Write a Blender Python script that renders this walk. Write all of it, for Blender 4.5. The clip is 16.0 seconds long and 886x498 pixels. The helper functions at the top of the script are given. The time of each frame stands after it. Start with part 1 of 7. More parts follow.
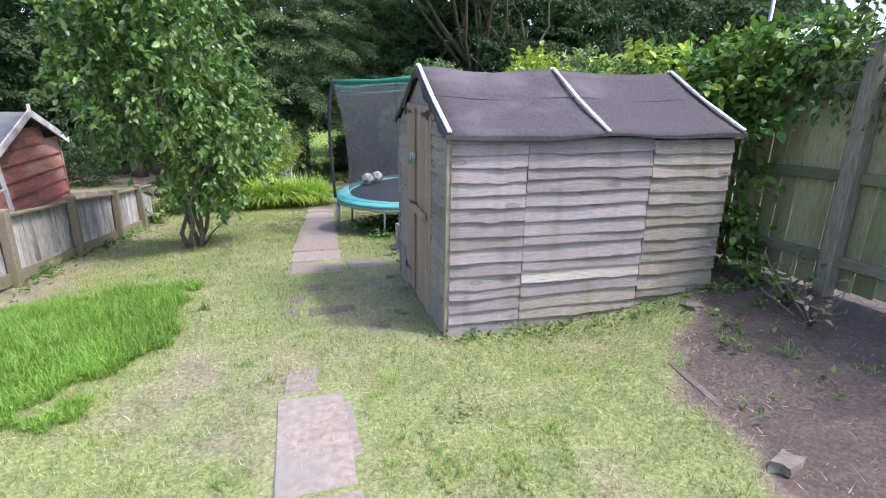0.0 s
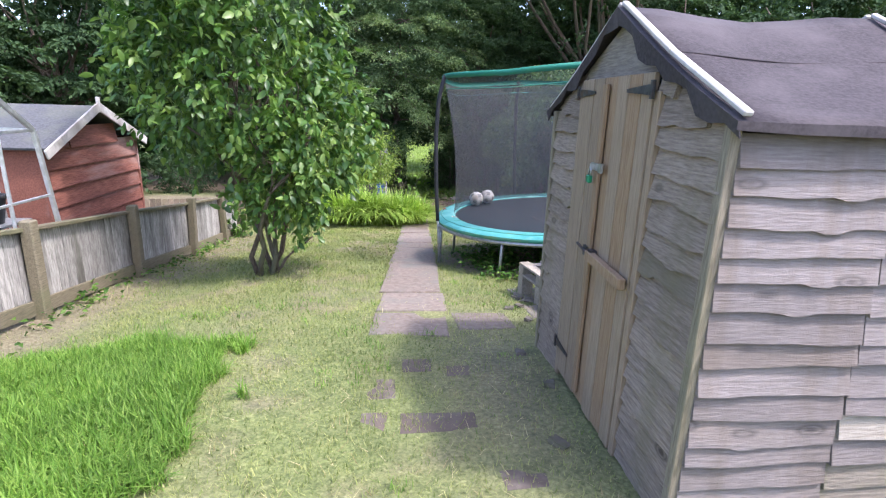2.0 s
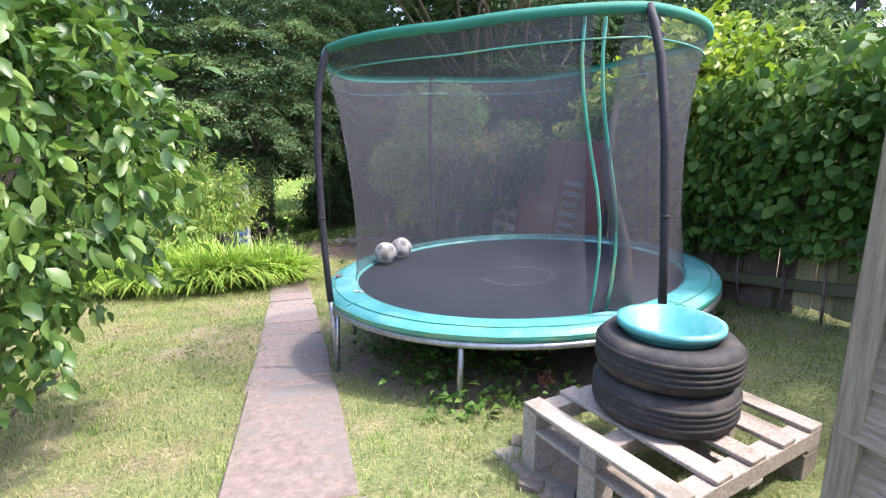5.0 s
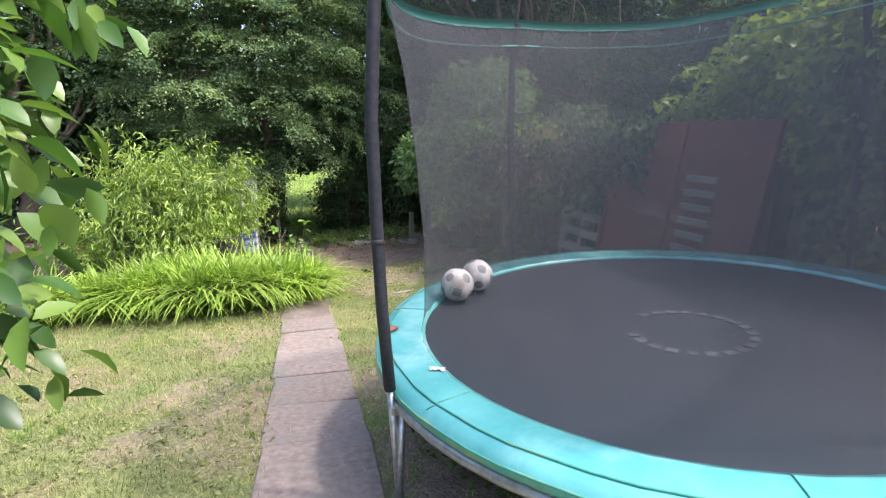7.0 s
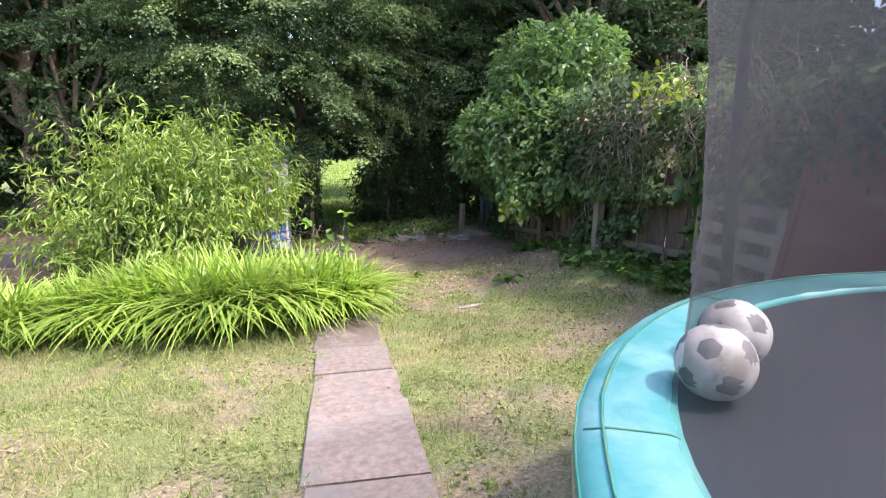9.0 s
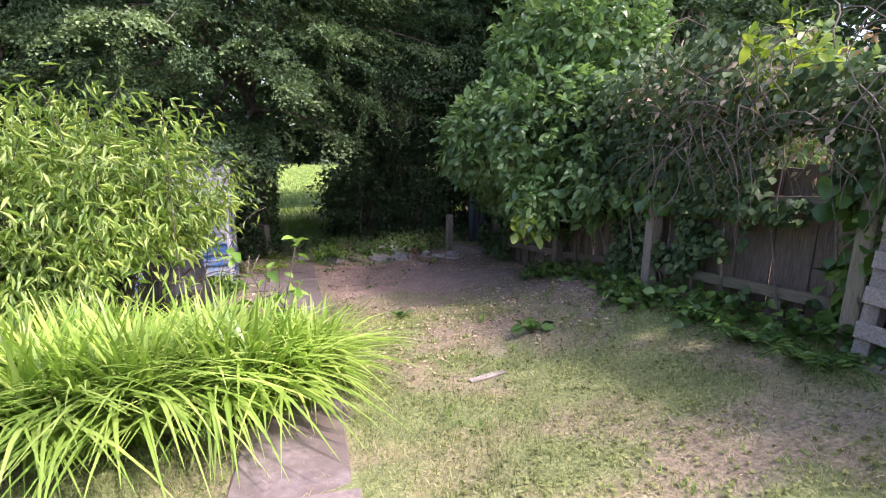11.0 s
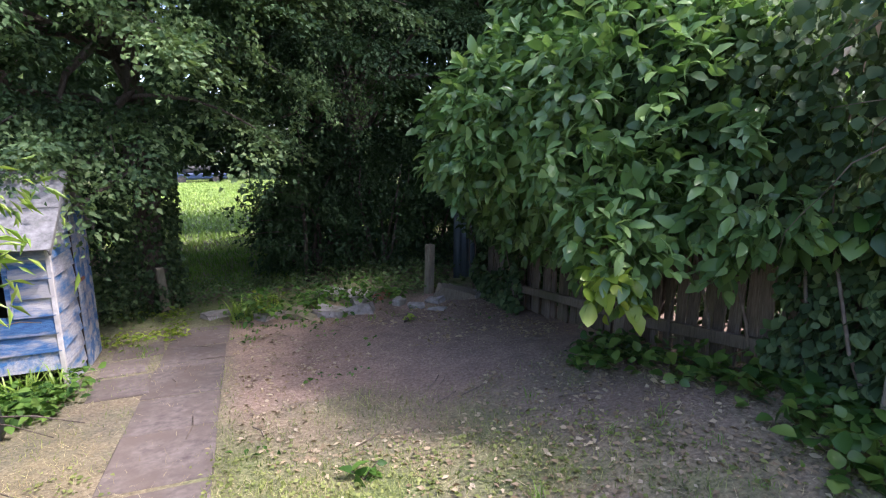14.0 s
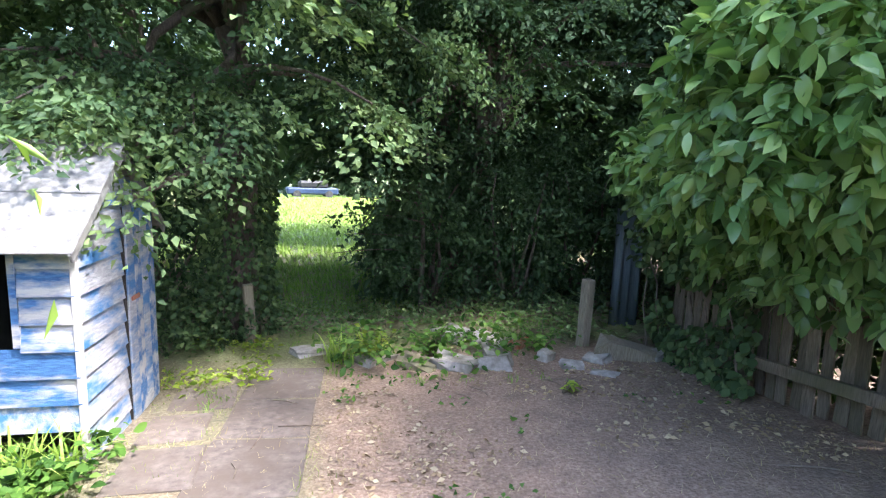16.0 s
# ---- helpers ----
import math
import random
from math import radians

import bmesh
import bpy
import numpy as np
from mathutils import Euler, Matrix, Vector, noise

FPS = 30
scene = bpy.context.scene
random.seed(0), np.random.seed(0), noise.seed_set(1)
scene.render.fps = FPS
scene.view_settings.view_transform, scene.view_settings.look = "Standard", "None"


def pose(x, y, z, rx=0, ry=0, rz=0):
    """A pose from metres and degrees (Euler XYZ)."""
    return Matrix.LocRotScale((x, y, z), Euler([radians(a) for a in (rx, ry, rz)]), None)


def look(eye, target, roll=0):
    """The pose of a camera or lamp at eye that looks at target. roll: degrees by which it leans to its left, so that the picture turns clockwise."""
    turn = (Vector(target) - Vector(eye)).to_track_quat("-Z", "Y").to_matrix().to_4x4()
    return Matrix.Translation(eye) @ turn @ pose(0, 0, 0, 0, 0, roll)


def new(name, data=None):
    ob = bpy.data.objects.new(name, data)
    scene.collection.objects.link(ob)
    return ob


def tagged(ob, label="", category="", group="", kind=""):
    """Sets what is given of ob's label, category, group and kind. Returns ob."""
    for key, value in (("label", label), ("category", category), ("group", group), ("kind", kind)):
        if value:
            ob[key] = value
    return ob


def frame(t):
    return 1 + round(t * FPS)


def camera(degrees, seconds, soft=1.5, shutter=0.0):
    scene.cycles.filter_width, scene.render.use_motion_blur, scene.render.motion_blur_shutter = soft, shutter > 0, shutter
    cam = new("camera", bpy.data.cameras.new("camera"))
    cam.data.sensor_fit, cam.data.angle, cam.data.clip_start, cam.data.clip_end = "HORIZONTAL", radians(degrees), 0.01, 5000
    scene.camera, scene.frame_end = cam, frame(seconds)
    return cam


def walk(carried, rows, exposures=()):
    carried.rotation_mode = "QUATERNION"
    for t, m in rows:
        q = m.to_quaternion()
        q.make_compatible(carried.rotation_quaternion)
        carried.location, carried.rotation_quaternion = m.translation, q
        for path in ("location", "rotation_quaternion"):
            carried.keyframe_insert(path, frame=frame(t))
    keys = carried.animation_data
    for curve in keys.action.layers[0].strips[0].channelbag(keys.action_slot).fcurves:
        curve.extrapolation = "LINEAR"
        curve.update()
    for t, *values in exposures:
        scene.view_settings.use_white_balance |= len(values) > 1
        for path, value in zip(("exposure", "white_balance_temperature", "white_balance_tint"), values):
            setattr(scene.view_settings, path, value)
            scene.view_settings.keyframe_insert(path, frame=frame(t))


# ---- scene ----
cam = camera(81.5, 16.0, 1.2)
METRES, EYE, TILT, LEAN, TURN = 15.3, 1.73, 0.0, 0.0, -15.4
ROWS = [
    (0.0, 0.0, 0.0, 0.0, 0.28, -17.38, -0.9),
    (0.5, -0.0061, 0.0294, -0.0041, 1.88, -16.64, -1.07),
    (1.0, -0.016, 0.0593, -0.0085, 5.33, -16.13, -1.28),
    (1.5, -0.025, 0.0883, -0.0135, 8.93, -15.87, -1.15),
    (2.0, -0.0357, 0.1167, -0.018, 10.45, -15.64, -1.66),
    (2.5, -0.0419, 0.1405, -0.0222, 2.89, -15.05, -0.89),
    (3.0, -0.0481, 0.1676, -0.0252, -5.88, -13.94, -0.98),
    (3.5, -0.0549, 0.1945, -0.0283, -9.12, -13.23, -0.65),
    (4.0, -0.0619, 0.2279, -0.0326, -6.85, -12.15, -0.39),
    (6.5, -0.0976, 0.382, -0.04, -2.61, -12.06, -0.41),
    (7.0, -0.1066, 0.4091, -0.0453, -2.43, -12.42, -0.36),
    (7.5, -0.1152, 0.4362, -0.0492, -0.64, -12.95, -0.6),
    (8.0, -0.1244, 0.4659, -0.0544, 1.6, -13.38, -0.48),
    (10.5, -0.1539, 0.624, -0.0748, -1.05, -12.75, -0.48),
    (11.0, -0.1563, 0.6581, -0.0764, -2.01, -12.61, -0.52),
    (11.5, -0.1591, 0.688, -0.0779, -3.18, -12.83, -0.45),
    (12.0, -0.162, 0.7213, -0.08, -4.02, -12.7, -0.48),
    (12.5, -0.1663, 0.75, -0.0829, -5.5, -12.39, -0.55),
    (13.0, -0.1664, 0.7826, -0.0851, -6.62, -12.21, -0.52),
    (13.5, -0.1665, 0.8121, -0.0895, -7.8, -11.83, -0.38),
    (14.0, -0.163, 0.8489, -0.0906, -6.31, -11.1, -0.01),
    (14.5, -0.1635, 0.8781, -0.0923, -2.36, -10.41, -1.03),
    (15.0, -0.169, 0.9081, -0.0955, 0.59, -9.66, -1.3),
    (15.5, -0.18, 0.9351, -0.1024, 2.9, -8.85, -2.25),
    (16.0, -0.1953, 0.9653, -0.1096, 5.0, -8.47, -2.01),
]
walk(cam, [(t, pose(0, 0, EYE, TILT, LEAN, TURN) @ pose(METRES * x, METRES * y, METRES * z, 90 + pitch, roll, yaw)) for t, x, y, z, yaw, pitch, roll in ROWS],
     exposures=[(0.0, 1.25, 5950, 18), (2.0, 1.35, 6000, 20), (4.0, 1.85, 6100, 24), (6.5, 1.5, 6350, 20), (8.0, 1.65, 6350, 22), (10.5, 1.6, 6250, 32), (12.0, 1.58, 6050, 38), (13.3, 1.53, 6000, 33), (14.2, 1.6, 5950, 23), (15.0, 2.1, 6000, 21), (16.0, 2.65, 6000, 15)])

# ---- world and sun ----
SUN_TO = Vector((0.64, -0.40, 1.28)).normalized()
world = bpy.data.worlds.new("sky")
scene.world = world
world.use_nodes = True
sky = world.node_tree.nodes.new("ShaderNodeTexSky")
sky.sky_type, sky.sun_disc = "NISHITA", False
sky.sun_elevation = math.asin(SUN_TO.z)
sky.sun_rotation = math.atan2(SUN_TO.x, SUN_TO.y)
sky.dust_density = 3.0
background = world.node_tree.nodes["Background"]
background.inputs["Strength"].default_value = 0.2
world.node_tree.links.new(sky.outputs[0], background.inputs["Color"])
sun = new("sun", bpy.data.lights.new("sun", "SUN"))
sun.data.energy, sun.data.angle, sun.data.color = 2.1, radians(4.0), (1.0, 0.95, 0.87)
sun.matrix_world = look(SUN_TO * 40, (0, 0, 0))


# ---- materials ----
def nodes_of(name):
    m = bpy.data.materials.new(name)
    m.use_nodes = True
    return m, m.node_tree, m.node_tree.nodes["Principled BSDF"]


def add(tree, kind, **inputs):
    n = tree.nodes.new(kind)
    for key, value in inputs.items():
        n.inputs[key.replace("_", " ")].default_value = value
    return n


def ramp(tree, stops):
    n = tree.nodes.new("ShaderNodeValToRGB")
    while len(n.color_ramp.elements) < len(stops):
        n.color_ramp.elements.new(0.5)
    for e, (p, c) in zip(n.color_ramp.elements, stops):
        e.position, e.color = p, (*c, 1)
    return n


def coords(tree, stretch=(1, 1, 1), wander=True):
    tc = tree.nodes.new("ShaderNodeTexCoord")
    mp = tree.nodes.new("ShaderNodeMapping")
    mp.inputs["Scale"].default_value = stretch
    if wander:
        info = tree.nodes.new("ShaderNodeObjectInfo")
        mul = tree.nodes.new("ShaderNodeVectorMath")
        mul.operation = "MULTIPLY_ADD"
        tree.links.new(info.outputs["Random"], mul.inputs[0])
        mul.inputs[1].default_value = (17.0, 9.0, 5.0)
        tree.links.new(tc.outputs["Object"], mul.inputs[2])
        tree.links.new(mul.outputs[0], mp.inputs["Vector"])
    else:
        tree.links.new(tc.outputs["Object"], mp.inputs["Vector"])
    return mp


def mixed(tree, fac, a, b, blend="MIX"):
    n = tree.nodes.new("ShaderNodeMix")
    n.data_type, n.blend_type = "RGBA", blend
    for sock, value in ((n.inputs[0], fac), (n.inputs[6], a), (n.inputs[7], b)):
        if isinstance(value, (tuple, float, int)):
            sock.default_value = (*value, 1) if isinstance(value, tuple) else value
        else:
            tree.links.new(value, sock)
    return n.outputs[2]


def bump(tree, bsdf, height, strength=0.4, distance=0.01):
    b = add(tree, "ShaderNodeBump", Strength=strength, Distance=distance)
    tree.links.new(height, b.inputs["Height"])
    tree.links.new(b.outputs[0], bsdf.inputs["Normal"])


def rough_surface(name, dark, light, scale=8.0, rough=0.85, stretch=(1, 1, 1), stain=None, stain_scale=1.3, stain_at=(0.5, 0.7), relief=0.4, metal=0.0, distance=0.01, own=0.25, streak=None, knots=None):
    """Two scales of variation: grain between two colours, and stains in patches."""
    m, tree, bsdf = nodes_of(name)
    mp = coords(tree, stretch)
    grain = add(tree, "ShaderNodeTexNoise", Scale=scale, Detail=8.0, Roughness=0.62)
    tree.links.new(mp.outputs[0], grain.inputs["Vector"])
    r = ramp(tree, [(0.3, dark), (0.7, light)])
    tree.links.new(grain.outputs[0], r.inputs[0])
    col = r.outputs[0]
    if stain:
        mp2 = coords(tree, tuple(0.15 + 0.85 * s / max(stretch) for s in stretch))
        patch = add(tree, "ShaderNodeTexNoise", Scale=stain_scale, Detail=5.0, Roughness=0.6)
        tree.links.new(mp2.outputs[0], patch.inputs["Vector"])
        r2 = ramp(tree, [(stain_at[0], (0, 0, 0)), (stain_at[1], (1, 1, 1))])
        tree.links.new(patch.outputs[0], r2.inputs[0])
        col = mixed(tree, r2.outputs[0], col, stain)
    if streak:
        geo = tree.nodes.new("ShaderNodeNewGeometry")
        mp3 = tree.nodes.new("ShaderNodeMapping")
        mp3.inputs["Scale"].default_value = (3.2, 3.2, 0.35)
        tree.links.new(geo.outputs["Position"], mp3.inputs["Vector"])
        run = add(tree, "ShaderNodeTexNoise", Scale=1.6, Detail=5.0, Roughness=0.65)
        tree.links.new(mp3.outputs[0], run.inputs["Vector"])
        r4 = ramp(tree, [(0.5, (0, 0, 0)), (0.74, (0.85, 0.85, 0.85))])
        tree.links.new(run.outputs[0], r4.inputs[0])
        col = mixed(tree, r4.outputs[0], col, streak)
    if knots:
        mp4 = coords(tree, knots)
        cell = add(tree, "ShaderNodeTexVoronoi", Scale=1.0)
        tree.links.new(mp4.outputs[0], cell.inputs["Vector"])
        r5 = ramp(tree, [(0.05, (1, 1, 1)), (0.10, (0.25, 0.25, 0.25)), (0.13, (0.75, 0.75, 0.75)), (0.19, (0, 0, 0))])
        tree.links.new(cell.outputs["Distance"], r5.inputs[0])
        col = mixed(tree, r5.outputs[0], col, tuple(c * 0.55 for c in dark))
    info = tree.nodes.new("ShaderNodeObjectInfo")
    r3 = ramp(tree, [(0.0, (1 - own,) * 3), (1.0, (1 + own * 0.6,) * 3)])
    tree.links.new(info.outputs["Random"], r3.inputs[0])
    col = mixed(tree, 1.0, col, r3.outputs[0], "MULTIPLY")
    tree.links.new(col, bsdf.inputs["Base Color"])
    bsdf.inputs["Roughness"].default_value, bsdf.inputs["Metallic"].default_value = rough, metal
    if relief:
        bump(tree, bsdf, grain.outputs[0], relief, distance)
    return m


def leaf_material(name, dark, mid, light, shine=0.45, through_light=0.35, vary=0.5):
    """Leaves that differ island by island, and let some light through."""
    m, tree, bsdf = nodes_of(name)
    geo = tree.nodes.new("ShaderNodeNewGeometry")
    r = ramp(tree, [(0.0, dark), (vary, mid), (1.0, light)])
    tree.links.new(geo.outputs["Random Per Island"], r.inputs[0])
    mp = coords(tree, wander=False)
    big = add(tree, "ShaderNodeTexNoise", Scale=1.1, Detail=3.0)
    tree.links.new(mp.outputs[0], big.inputs["Vector"])
    r2 = ramp(tree, [(0.3, (0.72, 0.74, 0.72)), (0.7, (1.2, 1.18, 1.0))])
    tree.links.new(big.outputs[0], r2.inputs[0])
    col = mixed(tree, 1.0, r.outputs[0], r2.outputs[0], "MULTIPLY")
    tree.links.new(col, bsdf.inputs["Base Color"])
    bsdf.inputs["Roughness"].default_value = shine
    bsdf.inputs["Specular IOR Level"].default_value = 0.5 if shine < 0.5 else 0.22
    trans = tree.nodes.new("ShaderNodeBsdfTranslucent")
    warm = mixed(tree, 1.0, col, (1.15, 1.25, 0.7), "MULTIPLY")
    tree.links.new(warm, trans.inputs["Color"])
    mix = tree.nodes.new("ShaderNodeMixShader")
    mix.inputs[0].default_value = through_light
    tree.links.new(bsdf.outputs[0], mix.inputs[1])
    tree.links.new(trans.outputs[0], mix.inputs[2])
    tree.links.new(mix.outputs[0], tree.nodes["Material Output"].inputs["Surface"])
    return m


def ground_material():
    """Turf, dry straw and bare soil, by the cover that the ground's own layer names."""
    m, tree, bsdf = nodes_of("turf_and_soil")
    att = tree.nodes.new("ShaderNodeAttribute")
    att.attribute_name = "cover"
    sep = tree.nodes.new("ShaderNodeSeparateColor")
    tree.links.new(att.outputs["Color"], sep.inputs[0])
    mp = coords(tree, wander=False)
    fine = add(tree, "ShaderNodeTexNoise", Scale=38.0, Detail=8.0, Roughness=0.7)
    mid = add(tree, "ShaderNodeTexNoise", Scale=5.0, Detail=6.0, Roughness=0.65)
    crumb = add(tree, "ShaderNodeTexVoronoi", Scale=55.0)
    for n in (fine, mid, crumb):
        tree.links.new(mp.outputs[0], n.inputs["Vector"])
    soil = ramp(tree, [(0.3, (0.09, 0.07, 0.053)), (0.52, (0.205, 0.165, 0.128)), (0.75, (0.35, 0.295, 0.235))])
    dark = ramp(tree, [(0.3, (0.152, 0.1, 0.072)), (0.55, (0.31, 0.222, 0.168)), (0.78, (0.46, 0.36, 0.28))])
    turf = ramp(tree, [(0.3, (0.075, 0.1, 0.03)), (0.55, (0.18, 0.215, 0.075)), (0.75, (0.30, 0.315, 0.135))])
    straw = ramp(tree, [(0.3, (0.12, 0.09, 0.05)), (0.55, (0.27, 0.22, 0.125)), (0.75, (0.42, 0.36, 0.22))])
    for r in (soil, dark, turf, straw):
        tree.links.new(fine.outputs[0], r.inputs[0])
    col = mixed(tree, sep.outputs[0], soil.outputs[0], turf.outputs[0])
    col = mixed(tree, sep.outputs[2], col, straw.outputs[0])
    col = mixed(tree, sep.outputs[1], col, dark.outputs[0])
    damp = ramp(tree, [(0.3, (0.034, 0.026, 0.022)), (0.55, (0.08, 0.062, 0.053)), (0.8, (0.16, 0.13, 0.112))])
    tree.links.new(fine.outputs[0], damp.inputs[0])
    col = mixed(tree, att.outputs["Alpha"], col, damp.outputs[0])
    tone = ramp(tree, [(0.3, (0.75, 0.75, 0.75)), (0.7, (1.2, 1.18, 1.12))])
    tree.links.new(mid.outputs[0], tone.inputs[0])
    col = mixed(tree, 1.0, col, tone.outputs[0], "MULTIPLY")
    tree.links.new(col, bsdf.inputs["Base Color"])
    bsdf.inputs["Roughness"].default_value = 0.95
    both = tree.nodes.new("ShaderNodeMath")
    tree.links.new(fine.outputs[0], both.inputs[0])
    tree.links.new(crumb.outputs["Distance"], both.inputs[1])
    bump(tree, bsdf, both.outputs[0], 0.55, 0.013)
    return m


def net_material(name, colour, cover):
    m, tree, bsdf = nodes_of(name)
    bsdf.inputs["Base Color"].default_value, bsdf.inputs["Roughness"].default_value = (*colour, 1), 0.7
    mp = coords(tree, (1, 1, 1), False)
    weave = add(tree, "ShaderNodeTexNoise", Scale=2.2, Detail=4.0)
    tree.links.new(mp.outputs[0], weave.inputs["Vector"])
    r = ramp(tree, [(0.3, (cover - 0.06,) * 3), (0.7, (cover + 0.06,) * 3)])
    tree.links.new(weave.outputs[0], r.inputs[0])
    clear = tree.nodes.new("ShaderNodeBsdfTransparent")
    mix = tree.nodes.new("ShaderNodeMixShader")
    tree.links.new(r.outputs[0], mix.inputs[0])
    tree.links.new(clear.outputs[0], mix.inputs[1])
    tree.links.new(bsdf.outputs[0], mix.inputs[2])
    tree.links.new(mix.outputs[0], tree.nodes["Material Output"].inputs["Surface"])
    return m


def glass_material(name):
    m, tree, bsdf = nodes_of(name)
    bsdf.inputs["Base Color"].default_value = (0.93, 0.97, 0.95, 1)
    bsdf.inputs["Roughness"].default_value = 0.04
    bsdf.inputs["Transmission Weight"].default_value = 1.0
    bsdf.inputs["IOR"].default_value = 1.02
    return m


M_GROUND = ground_material()
GREY_D, GREY_L = (0.20, 0.172, 0.163), (0.31, 0.272, 0.263)
M_BOARD_X = rough_surface("weathered_board_along", GREY_D, GREY_L, 14, 0.9, (0.9, 9, 9), (0.25, 0.195, 0.145), 1.6, (0.58, 0.8), 0.5, own=0.2, streak=(0.185, 0.145, 0.115), knots=(2.6, 5, 7))
M_BOARD_Y = rough_surface("weathered_board_across", (0.21, 0.18, 0.15), (0.42, 0.365, 0.31), 14, 0.9, (9, 0.9, 9), (0.17, 0.15, 0.085), 1.6, (0.52, 0.72), 0.5, own=0.3)
M_BOARD_WARM = rough_surface("weathered_front_board", (0.165, 0.125, 0.094), (0.37, 0.295, 0.235), 14, 0.9, (0.9, 9, 9), (0.19, 0.165, 0.10), 1.6, (0.55, 0.78), 0.6, own=0.2, streak=(0.20, 0.175, 0.10), knots=(3.4, 5, 7))
M_BOARD_GREEN = rough_surface("mossy_board", (0.175, 0.15, 0.12), (0.33, 0.285, 0.235), 14, 0.92, (0.9, 9, 9), (0.185, 0.175, 0.10), 1.5, (0.5, 0.72), 0.5, own=0.2, streak=(0.16, 0.155, 0.08), knots=(2.6, 5, 7))
M_BOARD_NEW = rough_surface("split_pale_board", (0.30, 0.262, 0.215), (0.47, 0.425, 0.37), 12, 0.8, (0.9, 9, 9), None, relief=0.5, own=0.1)
M_DOOR_PALE = rough_surface("bleached_door_plank", (0.235, 0.17, 0.11), (0.375, 0.285, 0.197), 12, 0.85, (9, 9, 0.7), (0.20, 0.17, 0.08), 1.2, (0.55, 0.75), 0.35, own=0.12)
M_DOOR_BROWN = rough_surface("tan_door_plank", (0.225, 0.14, 0.076), (0.37, 0.255, 0.155), 12, 0.8, (9, 9, 0.7), (0.36, 0.27, 0.17), 1.4, (0.6, 0.75), 0.35, own=0.12)
M_FELT = rough_surface("roof_felt", (0.026, 0.021, 0.024), (0.07, 0.058, 0.064), 60, 0.95, stain=(0.11, 0.095, 0.10), stain_scale=1.0, relief=0.35, own=0.0, distance=0.004)
M_BATTEN = rough_surface("pale_batten", (0.42, 0.39, 0.36), (0.72, 0.69, 0.65), 16, 0.75, stain=(0.32, 0.28, 0.24), stain_scale=4, relief=0.3, own=0.05)
M_IRON = rough_surface("weathered_iron", (0.05, 0.05, 0.055), (0.13, 0.125, 0.125), 30, 0.55, stain=(0.16, 0.085, 0.045), stain_scale=9, relief=0.2, metal=0.7)
M_GALV = rough_surface("galvanised_tube", (0.30, 0.31, 0.32), (0.55, 0.56, 0.57), 25, 0.42, stain=(0.22, 0.17, 0.12), stain_scale=6, stain_at=(0.6, 0.75), relief=0.1, metal=0.85)
M_FENCE = rough_surface("green_stained_fence", (0.225, 0.205, 0.10), (0.44, 0.405, 0.22), 12, 0.92, (9, 9, 0.8), (0.15, 0.165, 0.06), 1.8, (0.48, 0.7), 0.45, own=0.3)
M_FENCE_POST = rough_surface("grey_fence_post", (0.15, 0.125, 0.085), (0.34, 0.29, 0.21), 12, 0.92, (9, 9, 0.8), (0.16, 0.16, 0.08), 1.8, (0.5, 0.7), 0.45, own=0.15)
M_FENCE_RAIL = rough_surface("grey_fence_rail", (0.10, 0.085, 0.055), (0.25, 0.215, 0.14), 12, 0.92, (9, 0.8, 9), (0.12, 0.13, 0.06), 1.8, (0.5, 0.7), 0.45, own=0.15)
M_LOW_FENCE = rough_surface("bleached_low_fence", (0.17, 0.16, 0.145), (0.52, 0.50, 0.46), 10, 0.92, (7, 7, 0.9), (0.09, 0.085, 0.07), 2.2, (0.5, 0.66), 0.45, own=0.3)
M_RED_WOOD = rough_surface("red_stained_board", (0.15, 0.047, 0.03), (0.36, 0.145, 0.10), 10, 0.85, (9, 0.8, 9), (0.46, 0.33, 0.29), 1.5, (0.5, 0.68), 0.4, own=0.15)
M_RED_DARK = rough_surface("dark_red_panel", (0.16, 0.035, 0.026), (0.33, 0.095, 0.07), 10, 0.8, (9, 0.9, 9), (0.30, 0.18, 0.15), 2.0, (0.58, 0.72), 0.4, own=0.15)
M_SLATE = rough_surface("grey_felt_roof", (0.06, 0.062, 0.068), (0.135, 0.138, 0.145), 40, 0.95, stain=(0.15, 0.155, 0.12), relief=0.3, own=0.0)
M_ALU = rough_surface("dull_aluminium", (0.42, 0.44, 0.45), (0.66, 0.68, 0.69), 20, 0.45, metal=0.7, relief=0.05)
M_GLASS = glass_material("clear_glass")
M_SLAB = rough_surface("pinkish_concrete_slab", (0.15, 0.118, 0.095), (0.285, 0.235, 0.197), 22, 0.93, stain=(0.19, 0.18, 0.155), stain_scale=2.2, stain_at=(0.45, 0.7), relief=0.35, own=0.18, distance=0.006)
M_FENCE_OLD = rough_surface("dark_weathered_board", (0.10, 0.078, 0.056), (0.265, 0.21, 0.155), 12, 0.92, (9, 9, 0.8), (0.10, 0.10, 0.05), 1.8, (0.5, 0.7), 0.45, own=0.35)
M_SLAB_DIRTY = rough_surface("soil_stained_slab", (0.095, 0.077, 0.065), (0.215, 0.178, 0.155), 16, 0.95, stain=(0.125, 0.098, 0.078), stain_scale=3.0, stain_at=(0.42, 0.6), relief=0.45, own=0.2)
M_EDGE = rough_surface("earthy_edging_stone", (0.09, 0.075, 0.062), (0.21, 0.18, 0.155), 16, 0.95, stain=(0.12, 0.12, 0.06), stain_scale=6, relief=0.5, own=0.2)
